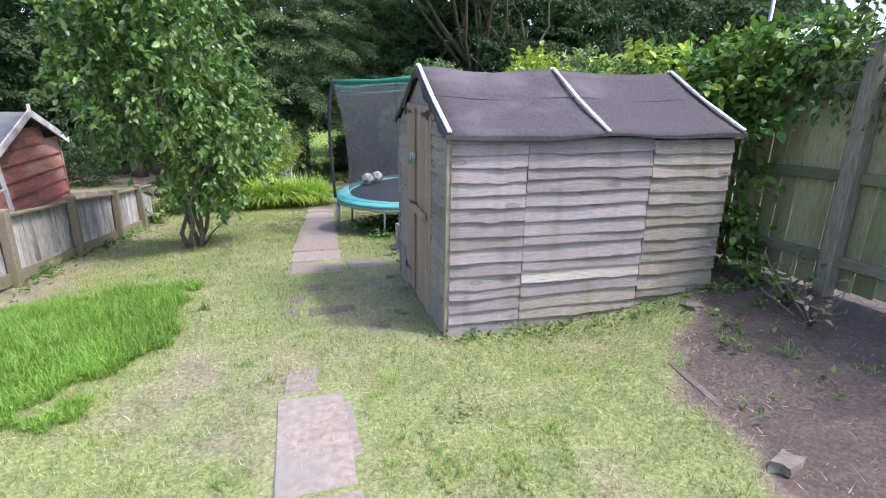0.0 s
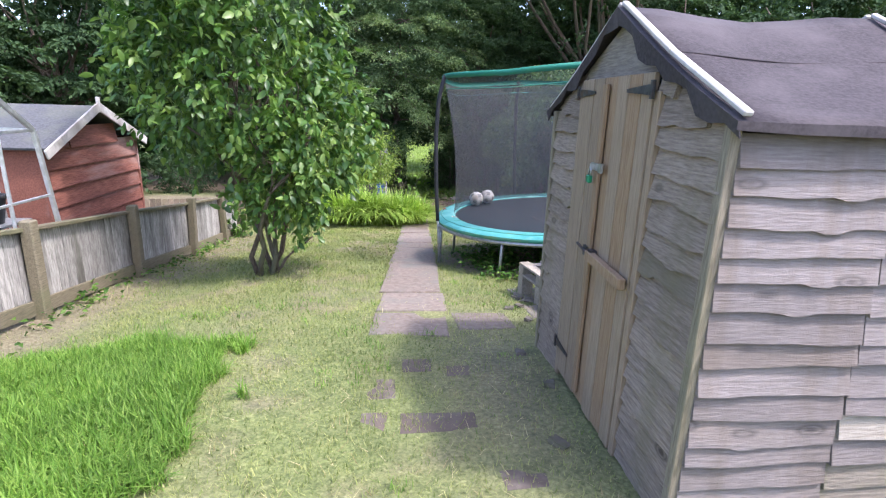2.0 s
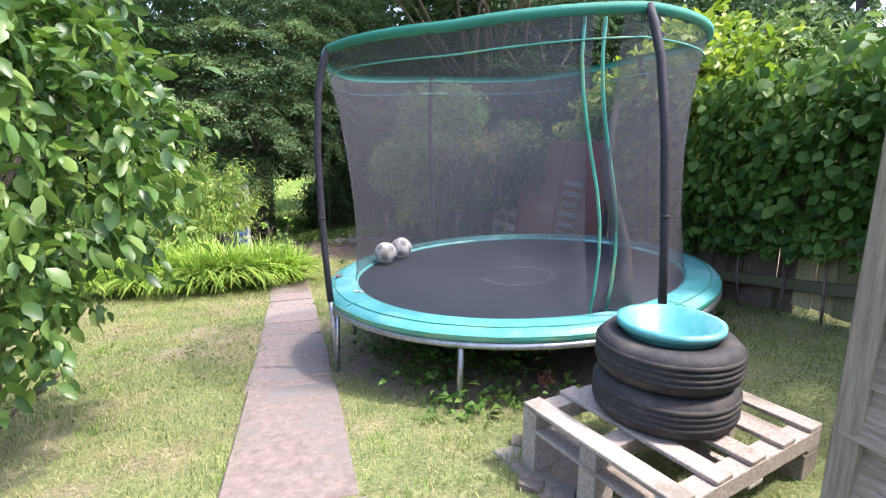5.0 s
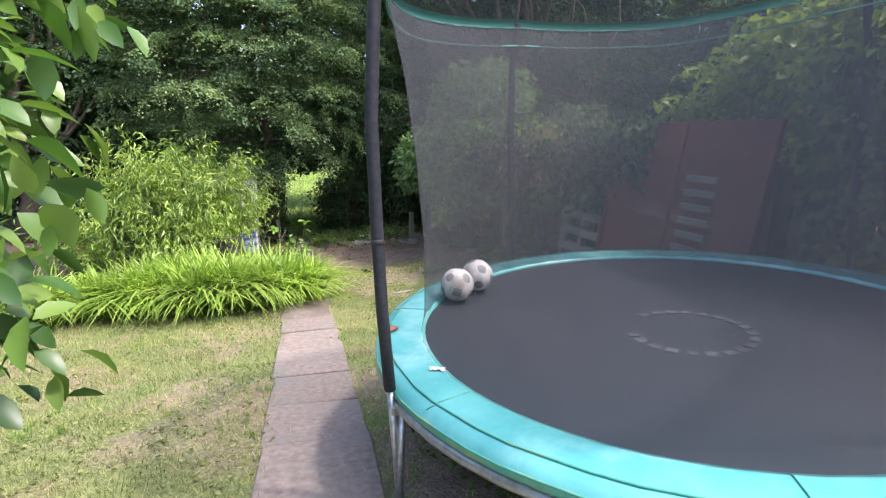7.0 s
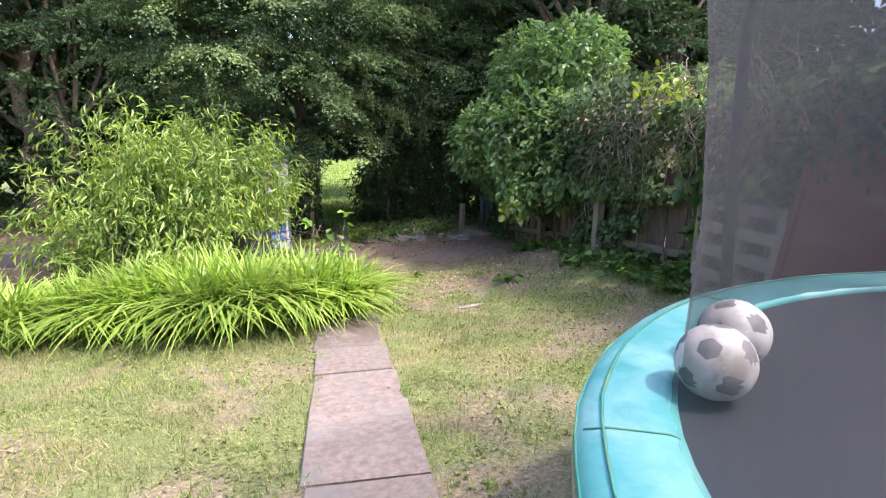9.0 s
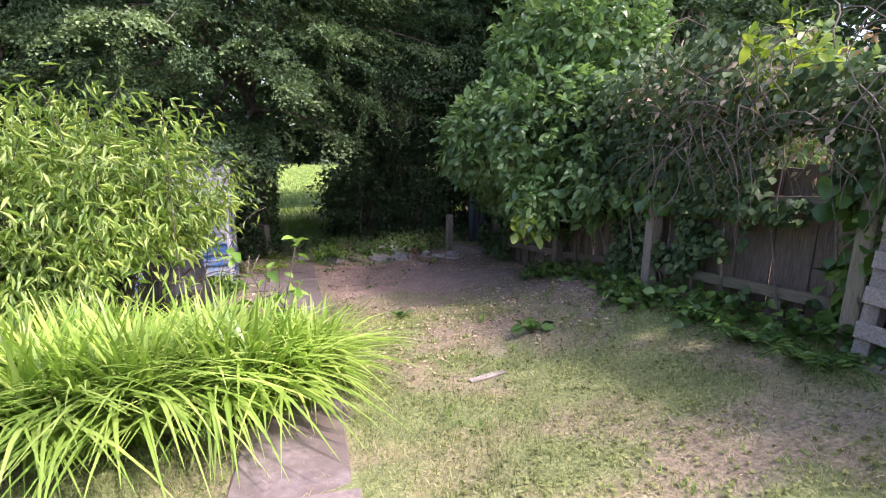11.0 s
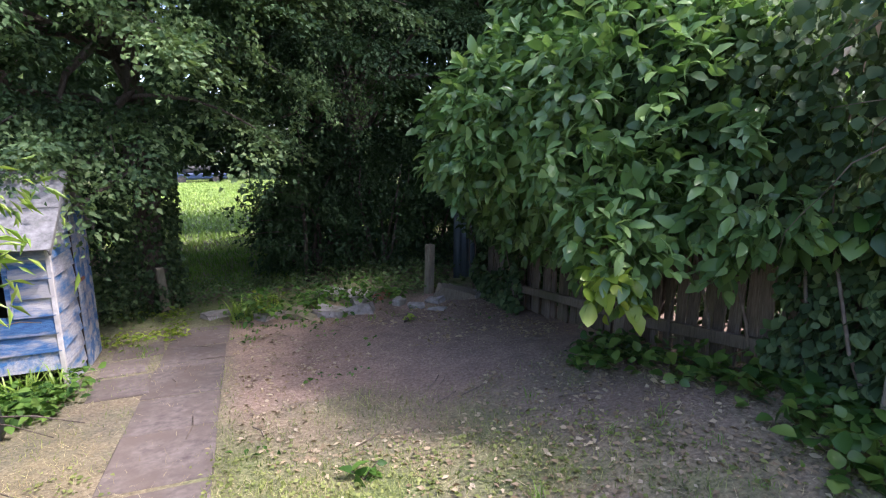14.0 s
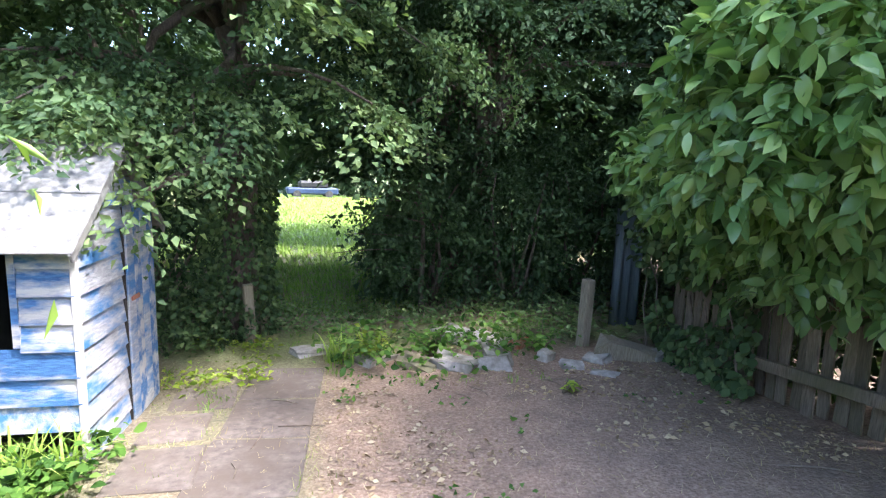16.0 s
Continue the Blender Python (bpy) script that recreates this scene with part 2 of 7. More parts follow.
M_STONE = rough_surface("rubble_stone", (0.22, 0.20, 0.175), (0.48, 0.45, 0.41), 14, 0.92, stain=(0.17, 0.16, 0.11), stain_scale=5, relief=0.5, own=0.25)
M_BRICK = rough_surface("old_red_brick", (0.24, 0.075, 0.04), (0.46, 0.19, 0.11), 24, 0.92, stain=(0.42, 0.36, 0.30), stain_scale=7, relief=0.5)
M_PAD = rough_surface("turquoise_vinyl_pad", (0.05, 0.29, 0.28), (0.12, 0.42, 0.40), 5, 0.42, stain=(0.24, 0.50, 0.48), stain_scale=3, relief=0.12, own=0.0, distance=0.03)
M_PAD_EDGE = rough_surface("green_vinyl_skirt", (0.02, 0.22, 0.16), (0.08, 0.36, 0.26), 6, 0.45, stain=(0.20, 0.33, 0.16), stain_scale=4, relief=0.12, own=0.0)
M_MAT = rough_surface("woven_black_mat", (0.011, 0.012, 0.016), (0.028, 0.03, 0.037), 70, 0.6, stain=(0.032, 0.034, 0.039), stain_scale=1.6, stain_at=(0.5, 0.75), relief=0.25, own=0.0, distance=0.003)
M_LOGO = rough_surface("faded_white_print", (0.045, 0.045, 0.048), (0.10, 0.10, 0.105), 30, 0.7, relief=0.0)
M_FOAM = rough_surface("black_foam_sleeve", (0.014, 0.014, 0.017), (0.035, 0.035, 0.04), 40, 0.7, relief=0.2)
M_NET = net_material("black_mesh_net", (0.085, 0.087, 0.093), 0.47)
M_NET_BAND = net_material("dense_net_band", (0.02, 0.21, 0.145), 0.9)
M_BALL = rough_surface("scuffed_white_leather", (0.50, 0.49, 0.46), (0.78, 0.77, 0.74), 14, 0.55, stain=(0.36, 0.33, 0.28), stain_scale=8, relief=0.1)
M_BALL_DARK = rough_surface("scuffed_black_leather", (0.12, 0.12, 0.12), (0.32, 0.315, 0.31), 14, 0.55, relief=0.1)
M_RUBBER = rough_surface("black_rubber", (0.018, 0.018, 0.018), (0.045, 0.044, 0.042), 30, 0.75, stain=(0.09, 0.08, 0.065), stain_scale=5, relief=0.3)
M_PALLET = rough_surface("pale_pallet_wood", (0.22, 0.185, 0.145), (0.45, 0.395, 0.33), 12, 0.9, (6, 6, 6), (0.18, 0.16, 0.12), 3, (0.52, 0.7), 0.4, own=0.25)
M_BLUE = rough_surface("peeling_blue_paint", (0.02, 0.075, 0.21), (0.07, 0.185, 0.37), 12, 0.75, (1.2, 6, 6), (0.42, 0.405, 0.39), 9.0, (0.43, 0.6), 0.5, own=0.15)
M_BLUE_PALE = rough_surface("bleached_blue_paint", (0.26, 0.265, 0.28), (0.50, 0.505, 0.52), 12, 0.8, (6, 1.2, 6), (0.05, 0.17, 0.37), 9.0, (0.44, 0.62), 0.5, own=0.1)
M_PLAY_ROOF = rough_surface("lichened_grey_roof", (0.10, 0.098, 0.094), (0.27, 0.265, 0.255), 18, 0.95, stain=(0.20, 0.195, 0.17), stain_scale=2.4, relief=0.4, own=0.1)
M_DARK_IN = rough_surface("dark_interior", (0.02, 0.018, 0.016), (0.04, 0.035, 0.03), 8, 0.95, relief=0.0)
M_BIN = rough_surface("black_plastic", (0.014, 0.015, 0.016), (0.032, 0.033, 0.035), 9, 0.5, stain=(0.07, 0.066, 0.055), stain_scale=3, relief=0.1)
M_BARK = rough_surface("brown_bark", (0.075, 0.055, 0.04), (0.21, 0.165, 0.125), 14, 0.95, (4, 4, 1), (0.13, 0.14, 0.08), 2, (0.52, 0.7), 0.8, distance=0.03)
M_TWIG = rough_surface("dry_vine", (0.105, 0.08, 0.062), (0.27, 0.215, 0.165), 18, 0.95, relief=0.2)
M_TERRA = rough_surface("terracotta", (0.22, 0.075, 0.045), (0.38, 0.16, 0.10), 12, 0.9, relief=0.2)
M_GREEN_PLASTIC = rough_surface("green_plastic", (0.01, 0.20, 0.09), (0.03, 0.34, 0.16), 10, 0.4, relief=0.05)
M_SHEET = rough_surface("blue_grey_sheet", (0.20, 0.27, 0.33), (0.36, 0.43, 0.48), 9, 0.6, (8, 8, 0.6), relief=0.3)
M_WHITE = rough_surface("white_painted_metal", (0.62, 0.64, 0.66), (0.78, 0.80, 0.82), 5, 0.5, relief=0.0)
M_CAR = rough_surface("dark_blue_car_paint", (0.02, 0.035, 0.08), (0.05, 0.08, 0.15), 4, 0.3, relief=0.0)

L_LAWN = leaf_material("lawn_blades", (0.105, 0.145, 0.045), (0.215, 0.26, 0.09), (0.38, 0.38, 0.18), 0.6, 0.25)
L_LUSH = leaf_material("lush_blades", (0.085, 0.185, 0.024), (0.15, 0.29, 0.045), (0.26, 0.39, 0.09), 0.5, 0.3)
L_CLOVER = leaf_material("clover_leaves", (0.125, 0.16, 0.05), (0.195, 0.23, 0.075), (0.30, 0.325, 0.125), 0.55, 0.25)
L_STRAW = leaf_material("straw", (0.22, 0.17, 0.09), (0.38, 0.32, 0.19), (0.55, 0.48, 0.32), 0.8, 0.1)
L_TREE = leaf_material("fruit_tree_leaves", (0.035, 0.095, 0.022), (0.085, 0.18, 0.035), (0.19, 0.29, 0.07), 0.4, 0.3)
L_HAW = leaf_material("hawthorn_leaves", (0.11, 0.182, 0.078), (0.168, 0.25, 0.108), (0.255, 0.345, 0.158), 0.5, 0.3)
L_DARK = leaf_material("wood_leaves", (0.04, 0.078, 0.04), (0.052, 0.1, 0.047), (0.076, 0.134, 0.06), 0.7, 0.28)
# the shade under the canopy is put into this darker leaf colour
L_MID = leaf_material("shade_toned_leaves", (0.05, 0.092, 0.044), (0.066, 0.118, 0.054), (0.095, 0.16, 0.073), 0.6, 0.27)
L_FAR = leaf_material("far_wood_leaves", (0.03, 0.06, 0.03), (0.06, 0.105, 0.045), (0.12, 0.17, 0.075), 0.6, 0.25)
L_BUSH = leaf_material("broad_glossy_leaves", (0.09, 0.175, 0.06), (0.16, 0.275, 0.098), (0.285, 0.41, 0.17), 0.33, 0.35)
L_IVY = leaf_material("ivy_leaves", (0.036, 0.07, 0.03), (0.077, 0.135, 0.056), (0.155, 0.22, 0.098), 0.6, 0.2)
L_BAMBOO = leaf_material("narrow_yellow_green_leaves", (0.14, 0.25, 0.045), (0.25, 0.37, 0.075), (0.40, 0.49, 0.135), 0.45, 0.35)
L_LILY = leaf_material("strap_leaves", (0.18, 0.31, 0.045), (0.29, 0.43, 0.075), (0.42, 0.54, 0.145), 0.38, 0.35)
L_WEED = leaf_material("weed_leaves", (0.035, 0.09, 0.02), (0.085, 0.18, 0.035), (0.18, 0.30, 0.07), 0.5, 0.3)
L_LIME = leaf_material("lime_leaves", (0.12, 0.21, 0.025), (0.24, 0.34, 0.04), (0.40, 0.46, 0.09), 0.45, 0.4)
L_DEAD = leaf_material("dead_leaves", (0.22, 0.16, 0.105), (0.36, 0.275, 0.19), (0.55, 0.46, 0.34), 0.8, 0.1)
L_FIELD = leaf_material("field_grass", (0.24, 0.36, 0.09), (0.31, 0.44, 0.12), (0.38, 0.50, 0.16), 0.6, 0.2)
L_PALM = leaf_material("palm_leaves", (0.10, 0.13, 0.06), (0.20, 0.23, 0.12), (0.32, 0.33, 0.2), 0.5, 0.2)


# ---- builders ----
rng = np.random.default_rng(7)


def fbm(x, y, seed=0, octaves=4):
    """Smooth noise of the plan, about 0 to 1."""
    x, y = np.asarray(x, float), np.asarray(y, float)
    total, weight, amp = np.zeros(np.broadcast(x, y).shape), 0.0, 1.0
    for o in range(octaves):
        u, v = x * 2 ** o + 13.7 * seed, y * 2 ** o - 7.3 * seed
        iu, iv = np.floor(u), np.floor(v)
        fu, fv = u - iu, v - iv
        fu, fv = fu * fu * (3 - 2 * fu), fv * fv * (3 - 2 * fv)

        def h(a, b):
            return np.abs(np.sin(a * 127.1 + b * 311.7 + o * 17.3 + seed) * 43758.5453) % 1.0
        total = total + amp * ((h(iu, iv) * (1 - fu) + h(iu + 1, iv) * fu) * (1 - fv) + (h(iu, iv + 1) * (1 - fu) + h(iu + 1, iv + 1) * fu) * fv)
        weight, amp = weight + amp, amp * 0.5
    return total / weight


def ease(a, b, x):
    u = np.clip((np.asarray(x, float) - a) / (b - a), 0, 1)
    return u * u * (3 - 2 * u)


def lie(x, y):
    """The ground's height."""
    x, y = np.asarray(x, float), np.asarray(y, float)
    z = np.interp(y, [-400, -3, 0, 2.7, 5, 7.3, 9.9, 13, 16, 19, 22, 30, 60, 500], [0.6, 0.2, 0.1, 0, -0.16, -0.42, -0.77, -1.22, -1.5, -1.72, -1.8, -1.95, -2.45, -3.0])
    z = z + ease(1.7, 3.9, x) * np.interp(y, [-3, 3, 7, 12, 15, 18, 20], [0.26, 0.24, 0.28, 0.38, 0.42, 0.1, 0.03])
    z = z - 0.12 * ease(-0.8, -2.8, x) * ease(3, 6, y) * (1 - ease(10, 13, y))
    return z + (fbm(x * 1.3, y * 1.3, 3, 3) - 0.5) * 0.05


def at(x, y, up=0.0):
    return Vector((x, y, float(lie(x, y)) + up))


def raw_mesh(name, verts, faces):
    """A mesh from arrays of points and of faces with one count of corners."""
    verts, faces = np.asarray(verts, np.float32), np.asarray(faces, np.int32)
    me = bpy.data.meshes.new(name)
    me.vertices.add(len(verts))
    me.vertices.foreach_set("co", verts.ravel())
    k = faces.shape[1]
    me.loops.add(faces.size)
    me.loops.foreach_set("vertex_index", faces.ravel())
    me.polygons.add(len(faces))
    me.polygons.foreach_set("loop_start", np.arange(0, faces.size, k, dtype=np.int32))
    me.update(calc_edges=True)
    me.validate()
    return me


def thing(name, place, label, category, group="", kind=""):
    ob = new(name)
    ob.location = place
    ob.empty_display_size = 0.1
    return tagged(ob, label, category, group, kind)


def hang(ob, parent):
    ob.parent = parent
    if parent.type == "EMPTY":
        ob.matrix_parent_inverse = Matrix.Translation(parent.location).inverted()
    return ob


def part(name, shape, material, parent, label=""):
    """Links a bmesh or a mesh as one object under a thing or a part."""
    if isinstance(shape, bmesh.types.BMesh):
        me = bpy.data.meshes.new(name)
        shape.to_mesh(me)
        shape.free()
    else:
        me = shape
    if not me.materials:
        me.materials.append(material)
    ob = hang(new(name, me), parent)
    if label:
        ob["label"] = label
    return ob


def solid(name, shape, material, label, category, group="", kind=""):
    """A thing of one mesh."""
    if isinstance(shape, bmesh.types.BMesh):
        me = bpy.data.meshes.new(name)
        shape.to_mesh(me)
        shape.free()
    else:
        me = shape
    if not me.materials:
        me.materials.append(material)
    return tagged(new(name, me), label, category, group, kind)


def box(x0, x1, y0, y1, z0, z1, bm=None, m=None, bevel=0.0):
    bm = bm or bmesh.new()
    got = bmesh.ops.create_cube(bm, size=1.0)["verts"]
    for v in got:
        v.co = Vector(((x0 + x1) / 2 + v.co.x * (x1 - x0), (y0 + y1) / 2 + v.co.y * (y1 - y0), (z0 + z1) / 2 + v.co.z * (z1 - z0)))
    if bevel:
        edges = list({e for v in got for e in v.link_edges})
        out = bmesh.ops.bevel(bm, geom=edges, offset=bevel, segments=1, affect="EDGES")
        got = out["verts"]
        got = list({v for f in out["faces"] for v in f.verts} | {v for v in got})
    if m is not None:
        bmesh.ops.transform(bm, matrix=m, verts=list(set(got)))
    return bm


def beam(a, b, w, h, bm=None, up=(0, 0, 1), bevel=0.004):
    """A squared timber from a to b, w wide and h high."""
    a, b = Vector(a), Vector(b)
    d = b - a
    x = d.normalized()
    y = Vector(up).cross(x).normalized()
    z = x.cross(y)
    m = Matrix((x, y, z)).transposed().to_4x4()
    m.translation = (a + b) / 2
    return box(-d.length / 2, d.length / 2, -w / 2, w / 2, -h / 2, h / 2, bm, m, bevel)


def tube(points, radii, sides=8, bm=None, close=False):
    """A tapered tube along points."""
    bm = bm or bmesh.new()
    pts = [Vector(p) for p in points]
    if not hasattr(radii, "__len__"):
        radii = [radii] * len(pts)
    rings, n, side = [], len(pts), None
    for i, p in enumerate(pts):
        if close:
            d = pts[(i + 1) % n] - pts[i - 1]
        else:
            d = pts[min(i + 1, n - 1)] - pts[max(i - 1, 0)]
        d.normalize()
        if side is None:
            side = d.orthogonal().normalized()
        side = (side - d * side.dot(d)).normalized()
        other = d.cross(side)
        rings.append([bm.verts.new(p + radii[i] * (math.cos(a) * side + math.sin(a) * other)) for a in (2 * math.pi * k / sides for k in range(sides))])
    for i in range(n if close else n - 1):
        r0, r1 = rings[i], rings[(i + 1) % n]
        for k in range(sides):
            f = bm.faces.new((r0[k], r0[(k + 1) % sides], r1[(k + 1) % sides], r1[k]))
            f.smooth = True
    if not close:
        bm.faces.new(rings[0][::-1])
        bm.faces.new(rings[-1])
    return bm


def lathe(profile, centre, sides=40, bm=None, a0=0.0, a1=2 * math.pi, smooth=True):
    """Turns (radius, height) pairs about the upright through centre."""
    bm = bm or bmesh.new()
    whole = a1 - a0 > 6.28
    n = sides if whole else sides + 1
    cols = []
    for k in range(n):
        a = a0 + (a1 - a0) * k / sides
        cols.append([bm.verts.new((centre[0] + r * math.cos(a), centre[1] + r * math.sin(a), centre[2] + z)) for r, z in profile])
    for k in range(sides):
        c0, c1 = cols[k], cols[(k + 1) % n]
        for i in range(len(profile) - 1):
            f = bm.faces.new((c0[i], c1[i], c1[i + 1], c0[i + 1]))
            f.smooth = smooth
    return bm


def unit(v):
    return v / np.maximum(np.linalg.norm(v, axis=-1, keepdims=True), 1e-9)


def leaf_mesh(name, base, along, length, width, curl=0.25, rich=False, loose=0.55):
    """Leaves folded at the midrib: a base, a direction, a length and a width each."""
    n = len(base)
    along = unit(along)
    side = unit(np.cross(along, np.array([0, 0, 1.0]) + rng.normal(0, loose, (n, 3))))
    up = np.cross(side, along)
    L, W = length[:, None], width[:, None]
    bend = -curl * L * up
    if not rich:
        v = np.stack([base, base + along * L * 0.45 + side * W * 0.5 + up * W * 0.16, base + along * L + bend, base + along * L * 0.45 - side * W * 0.5 + up * W * 0.16], 1)
        f = np.array([[0, 1, 2], [0, 2, 3]])
    else:
        mids = [base + along * L * q + bend * q ** 2.4 for q in (0.22, 0.52, 0.82)]
        wide = [(0.36, 0.11), (0.5, 0.15), (0.29, 0.07)]
        v = np.stack([base, *mids, base + along * L + bend,
                      *[m + side * W * a + up * W * h for m, (a, h) in zip(mids, wide)],
                      *[m - side * W * a + up * W * h for m, (a, h) in zip(mids, wide)]], 1)
        f = np.array([[0, 5, 1], [1, 5, 6], [1, 6, 2], [2, 6, 7], [2, 7, 3], [3, 7, 4], [0, 1, 8], [1, 9, 8], [1, 2, 9], [2, 10, 9], [2, 3, 10], [3, 4, 10]])
    k = v.shape[1]
    faces = (f[None] + (np.arange(n) * k)[:, None, None]).reshape(-1, 3)
    me = raw_mesh(name, v.reshape(-1, 3), faces)
    if rich:
        me.polygons.foreach_set("use_smooth", np.ones(len(faces), bool))
    return me


def sprays(clumps, count, per, reach, droop=0.5, shell=0.7, gaps=0.42, grain=0.9, splay=0.8):
    """Leaf places and directions on twigs that grow outward from egg-shaped clumps (centre, radii), with gaps between."""
    c = np.array([k[0] for k in clumps], float)
    r = np.array([k[1] for k in clumps], float)
    w = (r[:, 0] * r[:, 1] + r[:, 1] * r[:, 2] + r[:, 0] * r[:, 2])
    pick = rng.choice(len(c), count, p=w / w.sum())
    u = unit(rng.normal(0, 1, (count, 3)))
    rho = shell + (1 - shell) * rng.random(count) ** 0.7
    wob = 0.75 + 0.5 * fbm(u[:, 0] * 2.3 + pick * 3.1, u[:, 1] * 2.3 + u[:, 2] * 1.9, 5, 3)
    p = c[pick] + u * r[pick] * (rho * wob)[:, None]
    dens = fbm(p[:, 0] / grain + p[:, 2] * 0.7 / grain, p[:, 1] / grain - p[:, 2] * 0.9 / grain, 11, 3)
    keep = dens > gaps
    p, u = p[keep], u[keep]
    n = len(p)
    d = unit(u * 0.9 + rng.normal(0, 0.45, (n, 3)) + np.array([0, 0, -droop * 0.5]))
    s = np.linspace(0.1, 1, per)
    place = p[:, None] + d[:, None] * (reach * s)[None, :, None] * rng.uniform(0.6, 1.25, (n, 1, 1)) + np.array([0, 0, -1.0]) * (droop * reach * s ** 2)[None, :, None]
    way = d[:, None] * 0.6 + rng.normal(0, splay * 0.75, (n, per, 3)) + np.array([0, 0, -droop * 0.7])
    place = place + rng.normal(0, reach * 0.05, place.shape)
    return place.reshape(-1, 3), way.reshape(-1, 3)


def crown(name, clumps, count, per, reach, leaf, material, parent=None, droop=0.5, shell=0.7, gaps=0.42, slim=0.55, rich=False, curl=0.2, above=None, keep=None, grain=0.9):
    p, w = sprays(clumps, count, per, reach, droop, shell, gaps, grain)
    if above is not None:
        ok = p[:, 2] > lie(p[:, 0], p[:, 1]) + above
        p, w = p[ok], w[ok]
    if keep is not None:
        ok = keep(p)
        p, w = p[ok], w[ok]
    size = leaf * rng.uniform(0.6, 1.3, len(p))
    me = leaf_mesh(name, p, w, size, size * slim * rng.uniform(0.8, 1.2, len(p)), curl, rich)
    return part(name, me, material, parent) if parent else me


def blades(name, x, y, height, width, lean=0.5, z=None, segs=1):
    """Grass: narrow triangles, or strips of some segments that bow over."""
    n = len(x)
    z = lie(x, y) if z is None else z
    a = rng.uniform(0, 2 * np.pi, n)
    out = np.stack([np.cos(a), np.sin(a), np.zeros(n)], 1)
    side = np.stack([-np.sin(a), np.cos(a), np.zeros(n)], 1) * (width / 2)[:, None]
    base = np.stack([x, y, z - 0.004], 1)
    h = height[:, None]
    k = lean * rng.uniform(0.2, 1.3, (n, 1))
    up = np.array([0, 0, 1.0])
    if segs == 1:
        v = np.stack([base - side, base + side, base + up * h * (1 - 0.3 * k) + out * h * k], 1)
        return raw_mesh(name, v.reshape(-1, 3), np.arange(3 * n).reshape(-1, 3))
    rows = []
    for i in range(segs + 1):
        s = i / segs
        mid = base + out * h * k * s ** 1.6 + up * h * (s - 0.62 * np.minimum(k, 1.2) * s ** 2.6)
        wd = side * (1 - s ** 2.2 * 0.97) * (0.55 + 0.45 * min(1, s * 3))
        rows += [mid - wd, mid + wd]
    v = np.stack(rows, 1)
    f = np.array([[2 * i, 2 * i + 1, 2 * i + 3, 2 * i + 2] for i in range(segs)])
    faces = (f[None] + (np.arange(n) * v.shape[1])[:, None, None]).reshape(-1, 4)
    return raw_mesh(name, v.reshape(-1, 3), faces)


# ---- the ground ----
def cover(x, y):
    """How much turf, dark soil and dry straw covers the ground at a place."""
    n1, n2 = fbm(x * 1.1, y * 1.1, 21, 5), fbm(x * 2.7, y * 2.7, 22, 4)
    green = np.clip(1.48 - 1.15 * ease(0.42, 0.74, 0.6 * n1 + 0.4 * n2) - 0.2 * ease(6, 10, y) * (y < 24), 0, 1)
    bed = ease(-0.12, 0.12, x - np.interp(y, [-3, 1.4, 2.3, 2.9, 3.4, 6], [1.6, 2.0, 2.15, 2.65, 3.3, 3.4]) + (n2 - 0.5) * 0.5) * (1 - ease(4.5, 6, y))
    worn = np.exp(-(((x - 0.6) / 0.42) ** 2 + ((y - 4.7) / 1.25) ** 2))
    under = 1 - ease(1.25, 1.6, np.hypot(x - 2.0, y - 8.5) + (n1 - 0.5) * 0.5)
    back = ease(15.0, 16.9, y + (n1 - 0.5) * 3.0 + 0.25 * (x - 2)) * ease(0.6, 1.1, x) * (1 - ease(19.6, 20.4, y + (n2 - 0.5)))
    fence_l = ease(-2.3, -2.9, x + (n2 - 0.5) * 0.6) * (1 - ease(11, 13, y)) * ease(3, 5, y)
    left_back = ease(1.0, 0.4, x) * ease(14.2, 15.5, y) * (1 - ease(19.3, 20.5, y))
    gone = np.clip(bed + 0.6 * worn + under + back + 0.7 * fence_l + 0.7 * left_back, 0, 1)
    dark = np.clip(0.75 * bed + 0.5 * under + 0.9 * back, 0, 1)
    wood = ease(20.3, 21.5, y) * (1 - ease(25, 27, y)) + ease(4.6, 5.5, x) * (y < 26)
    dark = np.clip(np.maximum(dark, 0.8 * np.clip(wood, 0, 1)), 0, 1)
    straw = np.clip(ease(0.46, 0.64, n2) * (0.14 + 0.4 * ease(5.5, 9, y)) * (1 - ease(17, 19, y)), 0, 1) * (1 - dark)
    return green * (1 - gone), dark, straw, 0.95 * bed


def build_ground():
    def steps(lo, hi, fine, far):
        s = list(np.arange(lo, hi + 1e-6, fine))
        g, a, b = fine, lo, hi
        while a > -far:
            g *= 1.35
            a, b = a - g, b + g
            s = [a] + s + [b]
        return np.array(s)
    xs, ys = steps(-3.6, 4.8, 0.07, 400), steps(-1.2, 22.0, 0.07, 400)
    X, Y = np.meshgrid(xs, ys)
    Z = lie(X, Y)
    v = np.stack([X, Y, Z], -1).reshape(-1, 3)
    i = np.arange(len(xs) * len(ys)).reshape(len(ys), len(xs))
    f = np.stack([i[:-1, :-1], i[:-1, 1:], i[1:, 1:], i[1:, :-1]], -1).reshape(-1, 4)
    me = raw_mesh("ground", v, f)
    me.polygons.foreach_set("use_smooth", np.ones(len(f), bool))
    g, d, s, damp = cover(v[:, 0], v[:, 1])
    att = me.color_attributes.new("cover", "FLOAT_COLOR", "POINT")
    att.data.foreach_set("color", np.stack([g, d, s, damp], 1).astype(np.float32).ravel())
    solid("ground", me, M_GROUND, "worn garden lawn with bare soil sloping down to woods", "ground", kind="structure")


build_ground()


